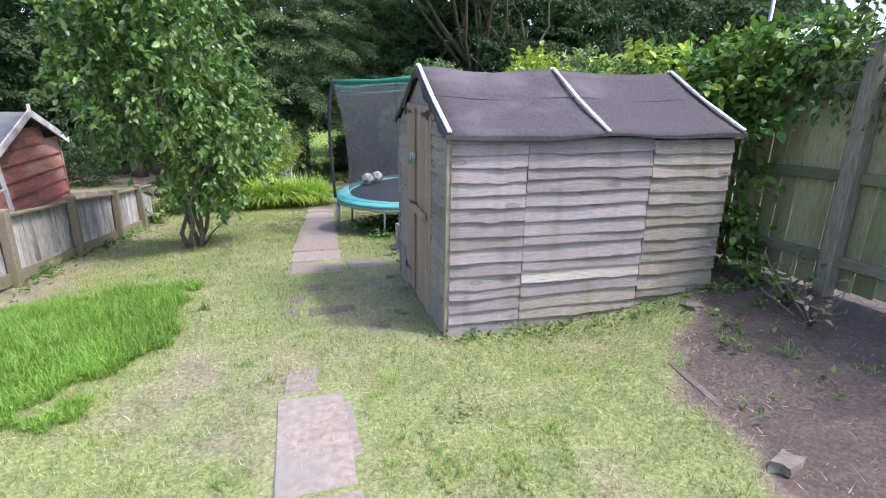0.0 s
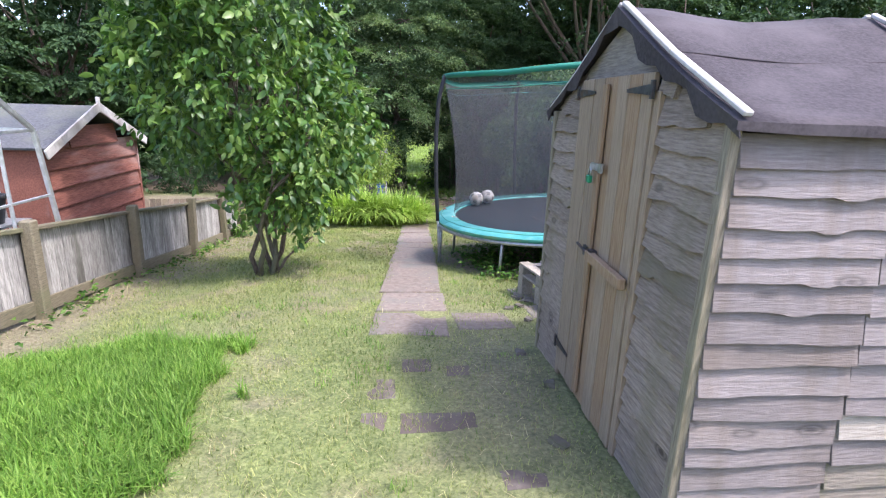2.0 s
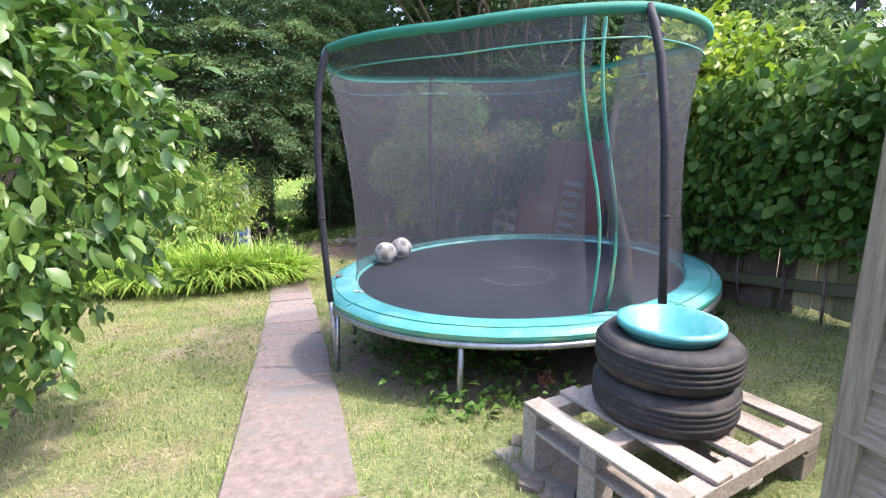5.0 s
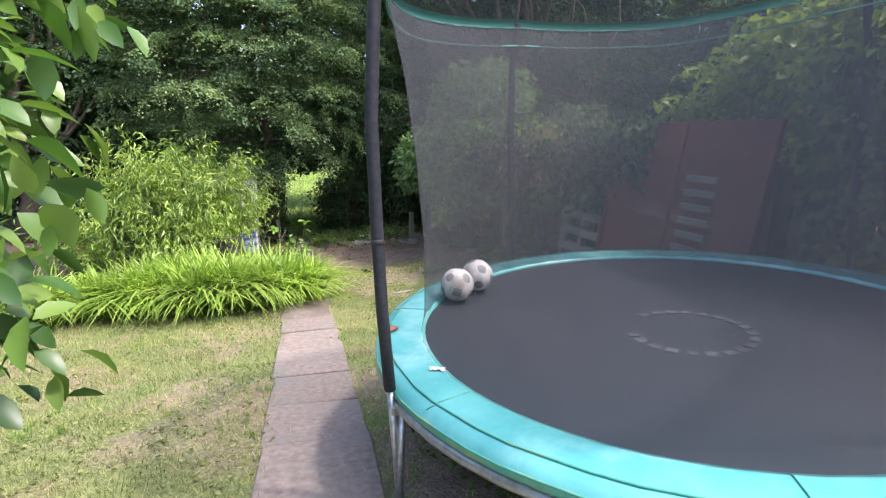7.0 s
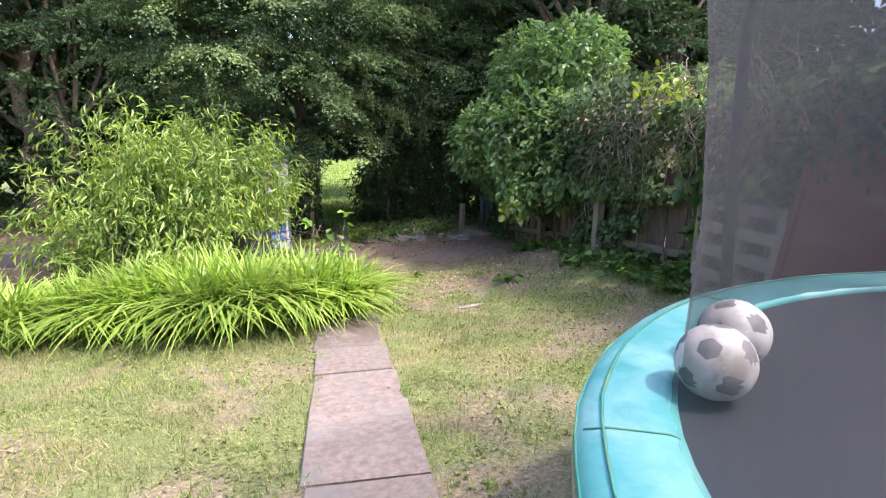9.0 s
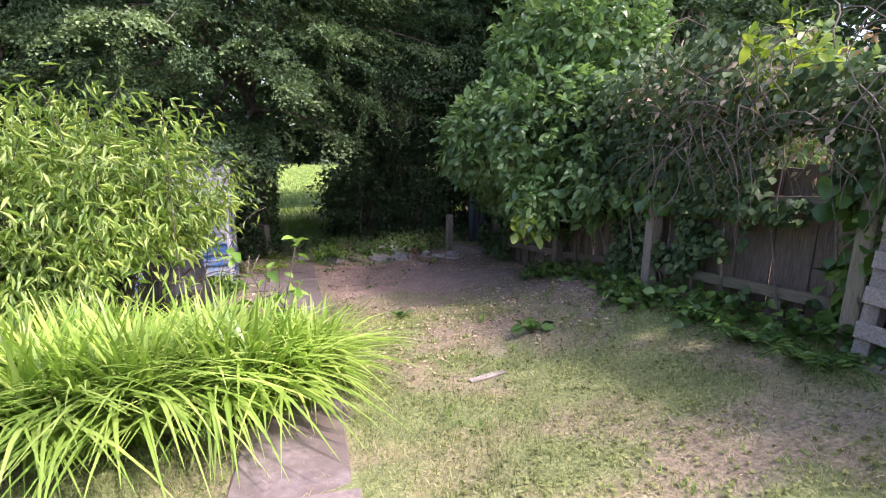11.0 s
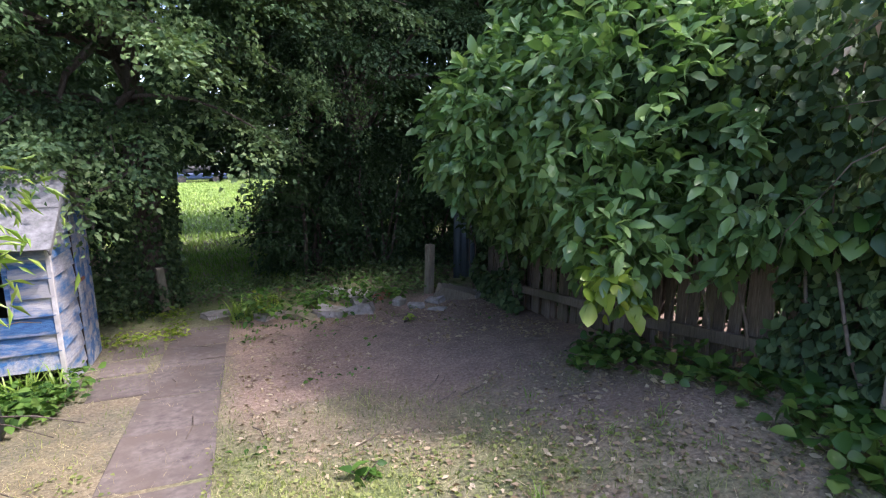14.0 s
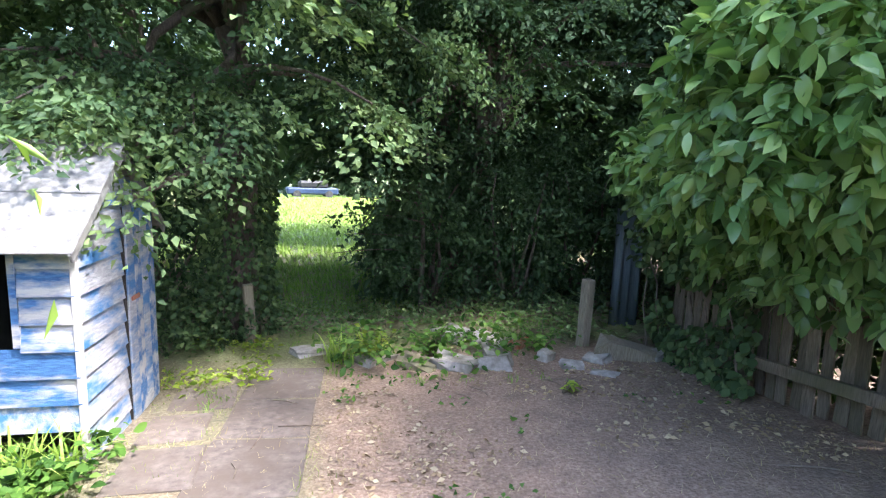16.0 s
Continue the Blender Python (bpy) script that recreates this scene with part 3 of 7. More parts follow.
# ---- the path of concrete slabs ----
path = thing("garden_path", at(0.1, 6), "broken path of pinkish concrete slabs sunk in the lawn", "path", kind="structure")


def slab_mesh(w, l, seed, mat):
    r = random.Random(seed)
    bm = box(-w / 2, w / 2, -l / 2, l / 2, -0.05, 0.0)
    for v in bm.verts:
        v.co.x += r.uniform(-0.012, 0.012)
        v.co.y += r.uniform(-0.012, 0.012)
    top = [e for e in bm.edges if all(v.co.z > -0.01 for v in e.verts)]
    bmesh.ops.bevel(bm, geom=top, offset=0.009, segments=1, affect="EDGES")
    me = bpy.data.meshes.new("slab")
    bm.to_mesh(me)
    bm.free()
    me.materials.append(mat)
    return me


def lay(x, y, w, l, turn=0.0, up=0.012, seed=0):
    ob = hang(new("slab", slab_mesh(w, l, seed, M_SLAB if y < 3.2 or 5.3 < y < 13.3 else M_SLAB_DIRTY)), path)
    slope = math.atan2(float(lie(x, y + 0.3) - lie(x, y - 0.3)), 0.6)
    tilt = math.atan2(float(lie(x + 0.25, y) - lie(x - 0.25, y)), 0.5)
    ob.matrix_basis = Matrix.Translation(at(x, y, up)) @ Euler((slope, -tilt, radians(turn))).to_matrix().to_4x4()


y, k = 5.98, 0
while y < 13.3:
    size = (0.66, 1.5, 1.05, 0.62, 0.6, 0.9, 0.62)[k % 7]
    cx = float(np.interp(y, [5.5, 8.5, 13.2], [0.08, 0.2, 0.4]))
    lay(cx, y + size / 2, 0.6, size - 0.012, -3.6, 0.014 + 0.004 * (k % 3), k)
    y, k = y + size, k + 1
lay(0.06, 5.66, 0.6, 0.58, -3, 0.006, 31)
lay(0.66, 5.74, 0.46, 0.42, 3, 0.01, 32)
for x, y, w, l, turn, seed in ((-0.03, 2.3, 0.36, 0.8, 1, 40), (0.14, 2.35, 0.1, 0.5, 4, 47), (-0.04, 1.45, 0.46, 0.86, 2, 41), (-0.09, 2.9, 0.2, 0.3, 0, 42), (0.17, 4.13, 0.4, 0.2, 0, 43), (-0.14, 4.5, 0.17, 0.26, 0, 44),
                               (-0.16, 4.15, 0.14, 0.2, 0, 45), (0.08, 4.8, 0.2, 0.2, 0, 46), (0.5, 3.66, 0.2, 0.14, 0, 47), (0.33, 4.72, 0.16, 0.16, 0, 48)):
    lay(x, y, w, l, turn, 0.004 if y < 3.2 else 0.001, seed)
y, k = 13.4, 0
while y < 19.3:
    lay(float(np.interp(y, [13.4, 19.5], [0.45, 0.55])), y + 0.34, 0.6, 0.67, -1, 0.008, 60 + k)
    y, k = y + 0.69, k + 1
for x, y, w, l, seed in ((-0.02, 19.0, 0.45, 0.5, 80), (-0.05, 18.45, 0.4, 0.45, 81), (0.02, 17.9, 0.44, 0.5, 82), (1.35, 6.55, 0.5, 0.45, 83), (1.3, 6.0, 0.4, 0.35, 84)):
    lay(x, y, w, l, 4, 0.01, seed)


# ---- grass ----
def scatter(n, x0, x1, y0, y1, seed):
    g = np.random.default_rng(seed)
    return g.uniform(x0, x1, n), g.uniform(y0, y1, n), g


def in_slabs(x, y):
    cx = np.interp(y, [1, 3, 5.5, 8.5, 13.2, 19.5], [-0.03, -0.03, 0.08, 0.2, 0.42, 0.55])
    return (np.abs(x - cx) < 0.27) & ((y < 2.75) & (y > 1) | (y > 5.4) & (y < 13.3) | (y > 13.3) & (y < 19.4))


def in_shed(x, y):
    return (x > 0.9) & (x < 3.35) & (y > 3.34) & (y < 5.35)


def lawn():
    x, y, g = scatter(420000, -3.2, 4.2, -0.6, 19.5, 1)
    green, dark, straw, damp = cover(x, y)
    chance = green ** 1.3 * np.where(y < 13.5, 1.0, 0.75)
    ok = (g.random(len(x)) < chance) & ~in_slabs(x, y) & ~in_shed(x, y)
    x, y = x[ok], y[ok]
    tall = (0.02 + 0.03 * fbm(x * 3, y * 3, 8, 3) * g.uniform(0.5, 1.6, len(x))) * (1 + 0.35 * ease(5.5, 7.5, y))
    me = blades("lawn_grass", x, y, tall, 0.0045 * g.uniform(0.7, 1.5, len(x)), 0.9)
    solid("lawn_grass", me, L_LAWN, "short pale green lawn grass, worn thin in patches", "grass", kind="stuff")
    x, y, g = scatter(150000, -3.2, 4.2, 0.5, 20, 2)
    green, dark, straw, damp = cover(x, y)
    ok = (g.random(len(x)) < 0.12 + straw * 0.9 + 0.12 * dark) & ~in_shed(x, y)
    x, y = x[ok], y[ok]
    me = blades("dry_clippings", x, y, 0.035 * g.uniform(0.5, 1.8, len(x)), 0.004 * g.uniform(0.6, 1.3, len(x)), 1.9)
    solid("dry_clippings", me, L_STRAW, "dry straw-coloured clippings lying on the lawn", "clippings", kind="stuff")


lawn()


def lush_patch():
    x, y, g = scatter(95000, -3.0, -0.6, 2.0, 5.5, 3)
    edge = np.interp(y, [2.0, 2.6, 3.1, 3.6, 4.4, 5.2, 5.4], [-1.75, -1.55, -1.32, -1.12, -0.98, -1.15, -1.7])
    ok = (x < edge + (fbm(x * 4, y * 4, 9, 3) - 0.5) * 0.75) & (g.random(len(x)) < 0.95)
    ok &= x > np.interp(y, [2, 4.9, 5.5], [-3.3, -3.0, -1.9])
    x, y = x[ok], y[ok]
    h = (0.06 + 0.11 * fbm(x * 2.2, y * 2.2, 10, 3)) * g.uniform(0.6, 1.3, len(x))
    me = blades("long_grass", x, y, h, 0.006 * g.uniform(0.7, 1.4, len(x)), 0.75, segs=2)
    solid("long_grass", me, L_LUSH, "patch of longer bright green grass on the lawn", "grass", kind="stuff")


lush_patch()


def tufts():
    xs, ys, g = scatter(2600, -3.1, 4.1, 0.6, 21.5, 4)
    n2 = fbm(xs * 1.7, ys * 1.7, 31, 3)
    edge = ((np.abs(np.abs(xs - np.interp(ys, [5.5, 8.5, 13.2], [0.08, 0.2, 0.4])) - 0.31) < 0.05) & (ys > 5.4) & (ys < 13.3)) | ((ys > 5.9) & (ys < 7.2) & (xs > 0.5) & (xs < 1.6))
    ok = ((n2 > 0.62) | edge | (np.hypot(xs - 1.2, ys - 7.2) < 0.5)) & ~in_shed(xs, ys) & ~((ys > 16) & (ys < 19) & (xs > 0.6)) & ~in_slabs(xs, ys)
    xs, ys = xs[ok], ys[ok]
    x = np.repeat(xs, 14) + g.normal(0, 0.03, len(xs) * 14)
    y = np.repeat(ys, 14) + g.normal(0, 0.03, len(xs) * 14)
    h = np.repeat(g.uniform(0.04, 0.11, len(xs)), 14) * g.uniform(0.6, 1.2, len(x))
    me = blades("grass_tufts", x, y, h, 0.005 * g.uniform(0.7, 1.5, len(x)), 0.8, segs=2)
    solid("grass_tufts", me, L_LUSH, "small tufts of greener grass in the lawn", "grass", kind="stuff")


tufts()


# ---- the garden shed ----
SX0, SX1, SY0, SY1, SZ, EAVE, RIDGE = 0.962, 3.28, 3.36, 5.15, -0.07, 1.47, 1.87
SYM = (SY0 + SY1) / 2


def waney_board(length, height, seed, bow=0.013):
    """A lap board along x from 0, its foot proud and uneven."""
    r = random.Random(seed)
    n = 12
    ph = [r.uniform(0, 6) for _ in range(3)]
    bm = bmesh.new()
    rows = []
    knot = r.choice([None, None, r.uniform(0.15, 0.85)])
    for i in range(n + 1):
        s = i / n
        low = bow * (math.sin(3 * s + ph[0]) + 0.6 * math.sin(9 * s + ph[1]) + 0.4 * math.sin(17 * s + ph[2])) * 0.55
        if knot and abs(s - knot) < 0.09:
            low -= 0.012
        out = 0.004 * math.sin(5 * s + ph[2])
        x = s * length
        rows.append([bm.verts.new(c) for c in ((x, -0.001, height), (x, -0.010, height), (x, -0.033 - out, low), (x, -0.008 - out, low - 0.002))])
    for a, b in zip(rows, rows[1:]):
        for k in range(4):
            bm.faces.new((a[k], a[(k + 1) % 4], b[(k + 1) % 4], b[k]))
    bm.faces.new(rows[0])
    bm.faces.new(rows[-1][::-1])
    bmesh.ops.recalc_face_normals(bm, faces=bm.faces)
    me = bpy.data.meshes.new("weatherboard")
    bm.to_mesh(me)
    bm.free()
    return me


def shed_board(wall, origin, turn, length, height, material, seed, tip=0.0, label=""):
    me = waney_board(length, height, seed, 0.014 if length < 0.55 else 0.0065)
    me.materials.append(material)
    ob = hang(new("weatherboard", me), wall)
    ob.matrix_basis = Matrix.Translation(origin) @ Euler((0, radians(tip), radians(turn))).to_matrix().to_4x4()
    if label:
        ob["label"] = label


def build_shed():
    shed = thing("garden_shed", (SX0, SY0, SZ), "weathered grey overlap timber shed with black felt roof", "shed")
    r = random.Random(5)
    near = part("side_wall", box(SX0 + 0.02, SX1 - 0.02, SY0 + 0.005, SY0 + 0.035, SZ - 0.05, EAVE - 0.06), M_DARK_IN, shed, "silver-grey waney lap boarding, green towards the back")
    far = part("side_wall", box(SX0 + 0.02, SX1 - 0.02, SY1 - 0.035, SY1 - 0.005, SZ - 0.2, EAVE - 0.06), M_BOARD_X, shed)
    back = part("rear_wall", box(SX1 - 0.03, SX1, SY0 + 0.036, SY1 - 0.036, SZ - 0.2, EAVE), M_BOARD_Y, shed)
    rows = 15
    pitch = (EAVE - 0.06 - SZ) / rows
    ends = (SX0 + 0.005, 1.53, 2.55, SX1 - 0.005)
    for k in range(rows):
        z = SZ + k * pitch + r.uniform(-0.008, 0.008)
        for j in range(3):
            mat = (M_BOARD_X, M_BOARD_X, M_BOARD_GREEN)[j] if k > 2 or j < 1 else M_BOARD_GREEN
            shift = r.uniform(-0.016, 0.016) + (0.01, 0.0, -0.012)[j]
            label = ""
            if j == 1 and k == 4:
                mat, label = M_BOARD_NEW, "pale freshly split board"
            shed_board(near, (ends[j] + 0.003, SY0 + 0.004, z + shift), 0, ends[j + 1] - ends[j] - 0.006, pitch + (0.028 if k < rows - 1 else 0.0), mat, 10 * k + j, r.uniform(-0.5, 0.5), label)
    # the door wall, and its gable
    front = part("front_wall", box(SX0 + 0.012, SX0 + 0.04, SY0 + 0.036, SY1 - 0.036, SZ - 0.12, EAVE), M_BOARD_WARM, shed, "waney lap boarding on both sides of the door")
    DY0, DY1, DTOP = 3.855, 4.63, 1.6
    for k in range(rows + 3):
        z = SZ - 0.1 + k * pitch
        lim = min(1.0, max(0.0, (RIDGE - z - 0.12) / (RIDGE - EAVE)))
        y0, y1 = SYM - (SYM - SY0) * lim, SYM + (SY1 - SYM) * lim
        for a, b, s in ((y0, DY0 - 0.02, 0), (DY1 + 0.04, y1, 1)):
            if b - a > 0.06:
                shed_board(front, (SX0 + 0.011, b, z + r.uniform(-0.012, 0.012)), -90, b - a, pitch + 0.025, M_BOARD_WARM, 400 + 2 * k + s, r.uniform(-0.9, 0.9))
    # gable of felt-covered boarding
    for x, name in ((SX0 + 0.005, "gable"), (SX1 - 0.03, "gable")):
        bm = bmesh.new()
        prof = [(SY0, EAVE - 0.02), (SY1, EAVE - 0.02), (SYM, RIDGE - 0.03)]
        v0 = [bm.verts.new((x, a, b)) for a, b in prof]
        v1 = [bm.verts.new((x + 0.02, a, b)) for a, b in prof]
        bm.faces.new(v0)
        bm.faces.new(v1[::-1])
        for i in range(3):
            bm.faces.new((v0[i], v1[i], v1[(i + 1) % 3], v0[(i + 1) % 3]))
        bmesh.ops.recalc_face_normals(bm, faces=bm.faces)
        part(name, bm, M_BOARD_Y, shed)
    for y0, y1, lab in ((SY0 - 0.012, SY0 + 0.03, ""), (SY1 - 0.03, SY1 + 0.012, "")):
        part("corner_post", box(SX0 - 0.024, SX0 + 0.012, y0, y1, SZ - 0.15, EAVE - 0.03, bevel=0.004), M_FENCE_POST, shed, lab)
    # door of planks
    door = part("door", box(SX0 - 0.012, SX0 + 0.008, DY0, DY1, SZ + 0.02, DTOP - 0.02), M_DARK_IN, shed, "ledged plank door, bleached and tan, padlocked")
    w = (0.10, 0.12, 0.12, 0.16, 0.13, 0.17)
    tint = (M_DOOR_PALE, M_DOOR_BROWN, M_DOOR_PALE, M_DOOR_BROWN, M_DOOR_PALE, M_DOOR_PALE)
    y = DY0
    scale = (DY1 - DY0) / sum(w)
    for i, (wi, mi) in enumerate(zip(w, tint)):
        wi *= scale
        top = min(DTOP, RIDGE - 0.1 - (RIDGE - EAVE) / (SY1 - SYM) * max(abs(y - SYM), abs(y + wi - SYM)) + 0.02)
        part("plank", box(SX0 - 0.034 - 0.002 * (i % 3), SX0 - 0.0125, y + 0.002, y + wi - 0.002, SZ - 0.0 + 0.01 * (i % 2), top, bevel=0.002), mi, door)
        y += wi
    for a, b in ((DY0 - 0.05, DY0 - 0.006), (DY1 + 0.006, DY1 + 0.05)):
        part("door_frame", box(SX0 - 0.028, SX0 + 0.012, a, b, SZ - 0.05, 1.53, bevel=0.003), M_DOOR_PALE, shed)
    # strip over the meeting edge
    part("cover_strip", box(SX0 - 0.058, SX0 - 0.041, 4.255, 4.3, SZ + 0.05, DTOP - 0.03, bevel=0.003), M_DOOR_BROWN, door, "tan cover strip")
    for z, y0, y1, tip in ((1.535, DY1 + 0.03, DY1 - 0.2, 0.012), (1.535, DY0 - 0.02, DY0 + 0.21, 0.012), (0.1, DY1 + 0.03, DY1 - 0.18, 0.012)):
        bm = bmesh.new()
        pts = [(y0, z - 0.022), (y0, z + 0.022), (y1, z + tip * 0.6), (y1, z - tip * 0.6)]
        lo = [bm.verts.new((SX0 - 0.046, a, b)) for a, b in pts]
        hi = [bm.verts.new((SX0 - 0.041, a, b)) for a, b in pts]
        bm.faces.new(lo), bm.faces.new(hi[::-1])
        for i in range(4):
            bm.faces.new((lo[i], hi[i], hi[(i + 1) % 4], lo[(i + 1) % 4]))
        bmesh.ops.recalc_face_normals(bm, faces=bm.faces)
        box(SX0 - 0.052, SX0 - 0.04, y0 - 0.01, y0 + 0.01, z - 0.035, z + 0.035, bm)
        part("hinge", bm, M_IRON, door, "black iron T hinge")
    hasp = box(SX0 - 0.064, SX0 - 0.0585, 4.225, 4.33, 1.173, 1.207)
    box(SX0 - 0.085, SX0 - 0.058, 4.285, 4.295, 1.175, 1.205, hasp)
    box(SX0 - 0.07, SX0 - 0.058, 4.195, 4.225, 1.168, 1.212, hasp)
    part("hasp", hasp, M_GALV, door, "steel hasp and staple")
    lock = box(SX0 - 0.095, SX0 - 0.072, 4.273, 4.308, 1.112, 1.15, bevel=0.005)
    padlock = part("padlock", lock, M_GREEN_PLASTIC, door, "green-bodied padlock")
    part("shackle", tube([(SX0 - 0.083, 4.278, 1.145), (SX0 - 0.083, 4.278, 1.175), (SX0 - 0.083, 4.29, 1.19), (SX0 - 0.083, 4.303, 1.175), (SX0 - 0.083, 4.303, 1.145)], 0.004, 6), M_GALV, padlock)
    part("bar", beam((SX0 - 0.066, 4.25, 0.76), (SX0 - 0.066, 3.84, 0.745), 0.035, 0.05), M_DOOR_BROWN, door, "wooden bar across the door")
    bolt = tube([(SX0 - 0.075, 4.38, 0.785), (SX0 - 0.075, 4.2, 0.765)], 0.008, 8)
    box(SX0 - 0.07, SX0 - 0.04, 4.27, 4.31, 0.745, 0.795, bolt)
    box(SX0 - 0.075, SX0 - 0.04, 4.2, 4.25, 0.738, 0.79, bolt)
    part("bolt", bolt, M_IRON, door, "rusty sliding bolt")
    # roof of felt, sagging between the ridge and the eaves
    over, lip = 0.05, 0.07
    for sgn in (-1, 1):
        bm = bmesh.new()
        n, m = 12, 12
        grid = []
        for j in range(m + 1):
            s = j / m
            row = []
            for i in range(n + 1):
                u = i / n
                x = SX0 - over + (SX1 - SX0 + 2 * over) * u
                yy = SYM + sgn * (SYM - SY0 + lip) * s
                z = RIDGE + 0.025 - (RIDGE - EAVE + 0.055) * s - 0.03 * math.sin(math.pi * s)
                z -= (0.035 * math.sin(math.pi * min(1, u * 2)) ** 2 if u < 0.5 else 0.03 * math.sin(math.pi * (u * 2 - 1)) ** 2) * (1 - 0.55 * s)
                z += 0.006 * math.sin(19 * u + 4 * s)
                row.append(bm.verts.new((x, yy, z)))
            grid.append(row)
        for j in range(m):
            for i in range(n):
                bm.faces.new((grid[j][i], grid[j][i + 1], grid[j + 1][i + 1], grid[j + 1][i])).smooth = True
        # turned-down edges
        foot = [bm.verts.new(v.co + Vector((0, 0, -0.026 - 0.008 * math.sin(7 * i)))) for i, v in enumerate(grid[m])]
        for i in range(n):
            bm.faces.new((grid[m][i], grid[m][i + 1], foot[i + 1], foot[i]))
        for end in (0, n):
            drop = [bm.verts.new(grid[j][end].co + Vector((0.012 if end == 0 else -0.012, 0, (-1 + 0.55 * (j / m) ** 4) * (0.075 if sgn < 0 else 0.05) - 0.02 * math.sin(5.3 * j + sgn) - 0.022 * math.sin(2.1 * j + 1)))) for j in range(m + 1)]
            for j in range(m):
                bm.faces.new((grid[j][end], grid[j + 1][end], drop[j + 1], drop[j]))
        bmesh.ops.recalc_face_normals(bm, faces=bm.faces)
        bmesh.ops.solidify(bm, geom=bm.faces[:], thickness=0.006)
        roof = part("roof_felt", bm, M_FELT, shed, "sagging black roofing felt")
        for u, wide in ((0.012, 0.03), (0.50, 0.03), (0.985, 0.03)):
            x = SX0 - over + (SX1 - SX0 + 2 * over) * u
            a = Vector((x, SYM + sgn * 0.01, RIDGE + 0.038))
            bb = Vector((x, SYM + sgn * (SYM - SY0 + lip), EAVE - 0.015))
            mid = (a + bb) / 2 + Vector((0, 0, -0.016))
            bm = beam(a, mid, wide, 0.018)
            beam(mid, bb, wide, 0.018, bm)
            part("batten", bm, M_BATTEN, roof, "pale timber batten")
        seam = [Vector((SX0 - over + (SX1 - SX0 + 2 * over) * u, SYM + sgn * (SYM - SY0 + lip) * 0.42, RIDGE + 0.018 - (RIDGE - EAVE + 0.055) * 0.42 - 0.03 * math.sin(math.pi * 0.42) - 0.035 * 0.77 * math.sin(math.pi * ((u * 2) % 1.0)) ** 2 + 0.008)) for u in np.linspace(0.01, 0.99, 25)]
        part("felt_lap", tube(seam, 0.0045, 4), M_FELT, roof)


build_shed()


# ---- the board fence ----
def fence_x(y):
    return float(np.interp(y, [-4, 3, 14, 19.6], [3.95, 3.92, 3.92, 4.2]))


def fence_top(y):
    return float(lie(3.9, y)) + float(np.interp(y, [-4, 6, 9, 20], [1.78, 1.78, 1.25, 1.2]))


def build_fence():
    fence = thing("board_fence", at(3.9, 3), "weathered board fence with rails, greenish, ivy-grown further down", "fence")
    y = -2.6
    alike = [box(-0.009, 0.009, -w, w, d, h, bevel=0.003) for h, w, d in ((1.72, 0.0755, 0), (1.15, 0.083, -0.12), (0.9, 0.044, -0.03))]
    meshes = []
    for bm in alike:
        me = bpy.data.meshes.new("board")
        bm.to_mesh(me)
        bm.free()
        me.materials.append((M_FENCE, M_FENCE_OLD, M_FENCE_OLD)[len(meshes)])
        meshes.append(me)
    r = random.Random(3)
    while y < 19.6:
        tall = 0 if y < 7.5 else 1 if y < 15.2 else 2
        ob = hang(new("board", meshes[tall]), fence)
        ob.matrix_basis = Matrix.Translation((fence_x(y) + 0.045 + (0.02 * (int(y / 0.158) % 2) if tall else 0), y, float(lie(3.9, y)) + 0.05 + r.uniform(-0.02, 0.02))) @ Euler((radians(r.uniform(-1, 1) * (3 if tall == 2 else 1)), 0, radians(r.uniform(-3, 3) * (3 if tall == 2 else 1)))).to_matrix().to_4x4()
        y += 0.158 if tall < 2 else 0.118
    for k in range(-3, 8):
        y = 2.85 + 1.93 * k
        if y > 19.7:
            continue
        h = fence_top(y) - float(lie(3.9, y))
        part("post", box(-0.055, 0.055, -0.055, 0.055, -0.25, h + 0.08, None, Matrix.Translation(at(fence_x(y) - (0.03 if y < 9 else 0.14), y)) @ Euler((radians(r.uniform(-1, 1)), 0, 0)).to_matrix().to_4x4(), 0.008), M_FENCE_POST if y < 15 else M_FENCE_OLD, fence)
        y1 = min(y + 1.93, 19.6) if k < 7 else 19.6
        for f in (0.16, 0.52, 0.88) if y < 7 else (0.2, 0.75):
            a = Vector((fence_x(y) + (0.005 if y < 9 else -0.065), y + 0.05, float(lie(3.9, y)) + h * f))
            b = Vector((fence_x(y1) + (0.005 if y < 9 else -0.065), y1 - 0.05, float(lie(3.9, y1)) + (fence_top(y1) - float(lie(3.9, y1))) * f))
            part("rail", beam(a, b, 0.045, 0.085), M_FENCE_RAIL if y < 13 else M_FENCE_OLD, fence)


build_fence()


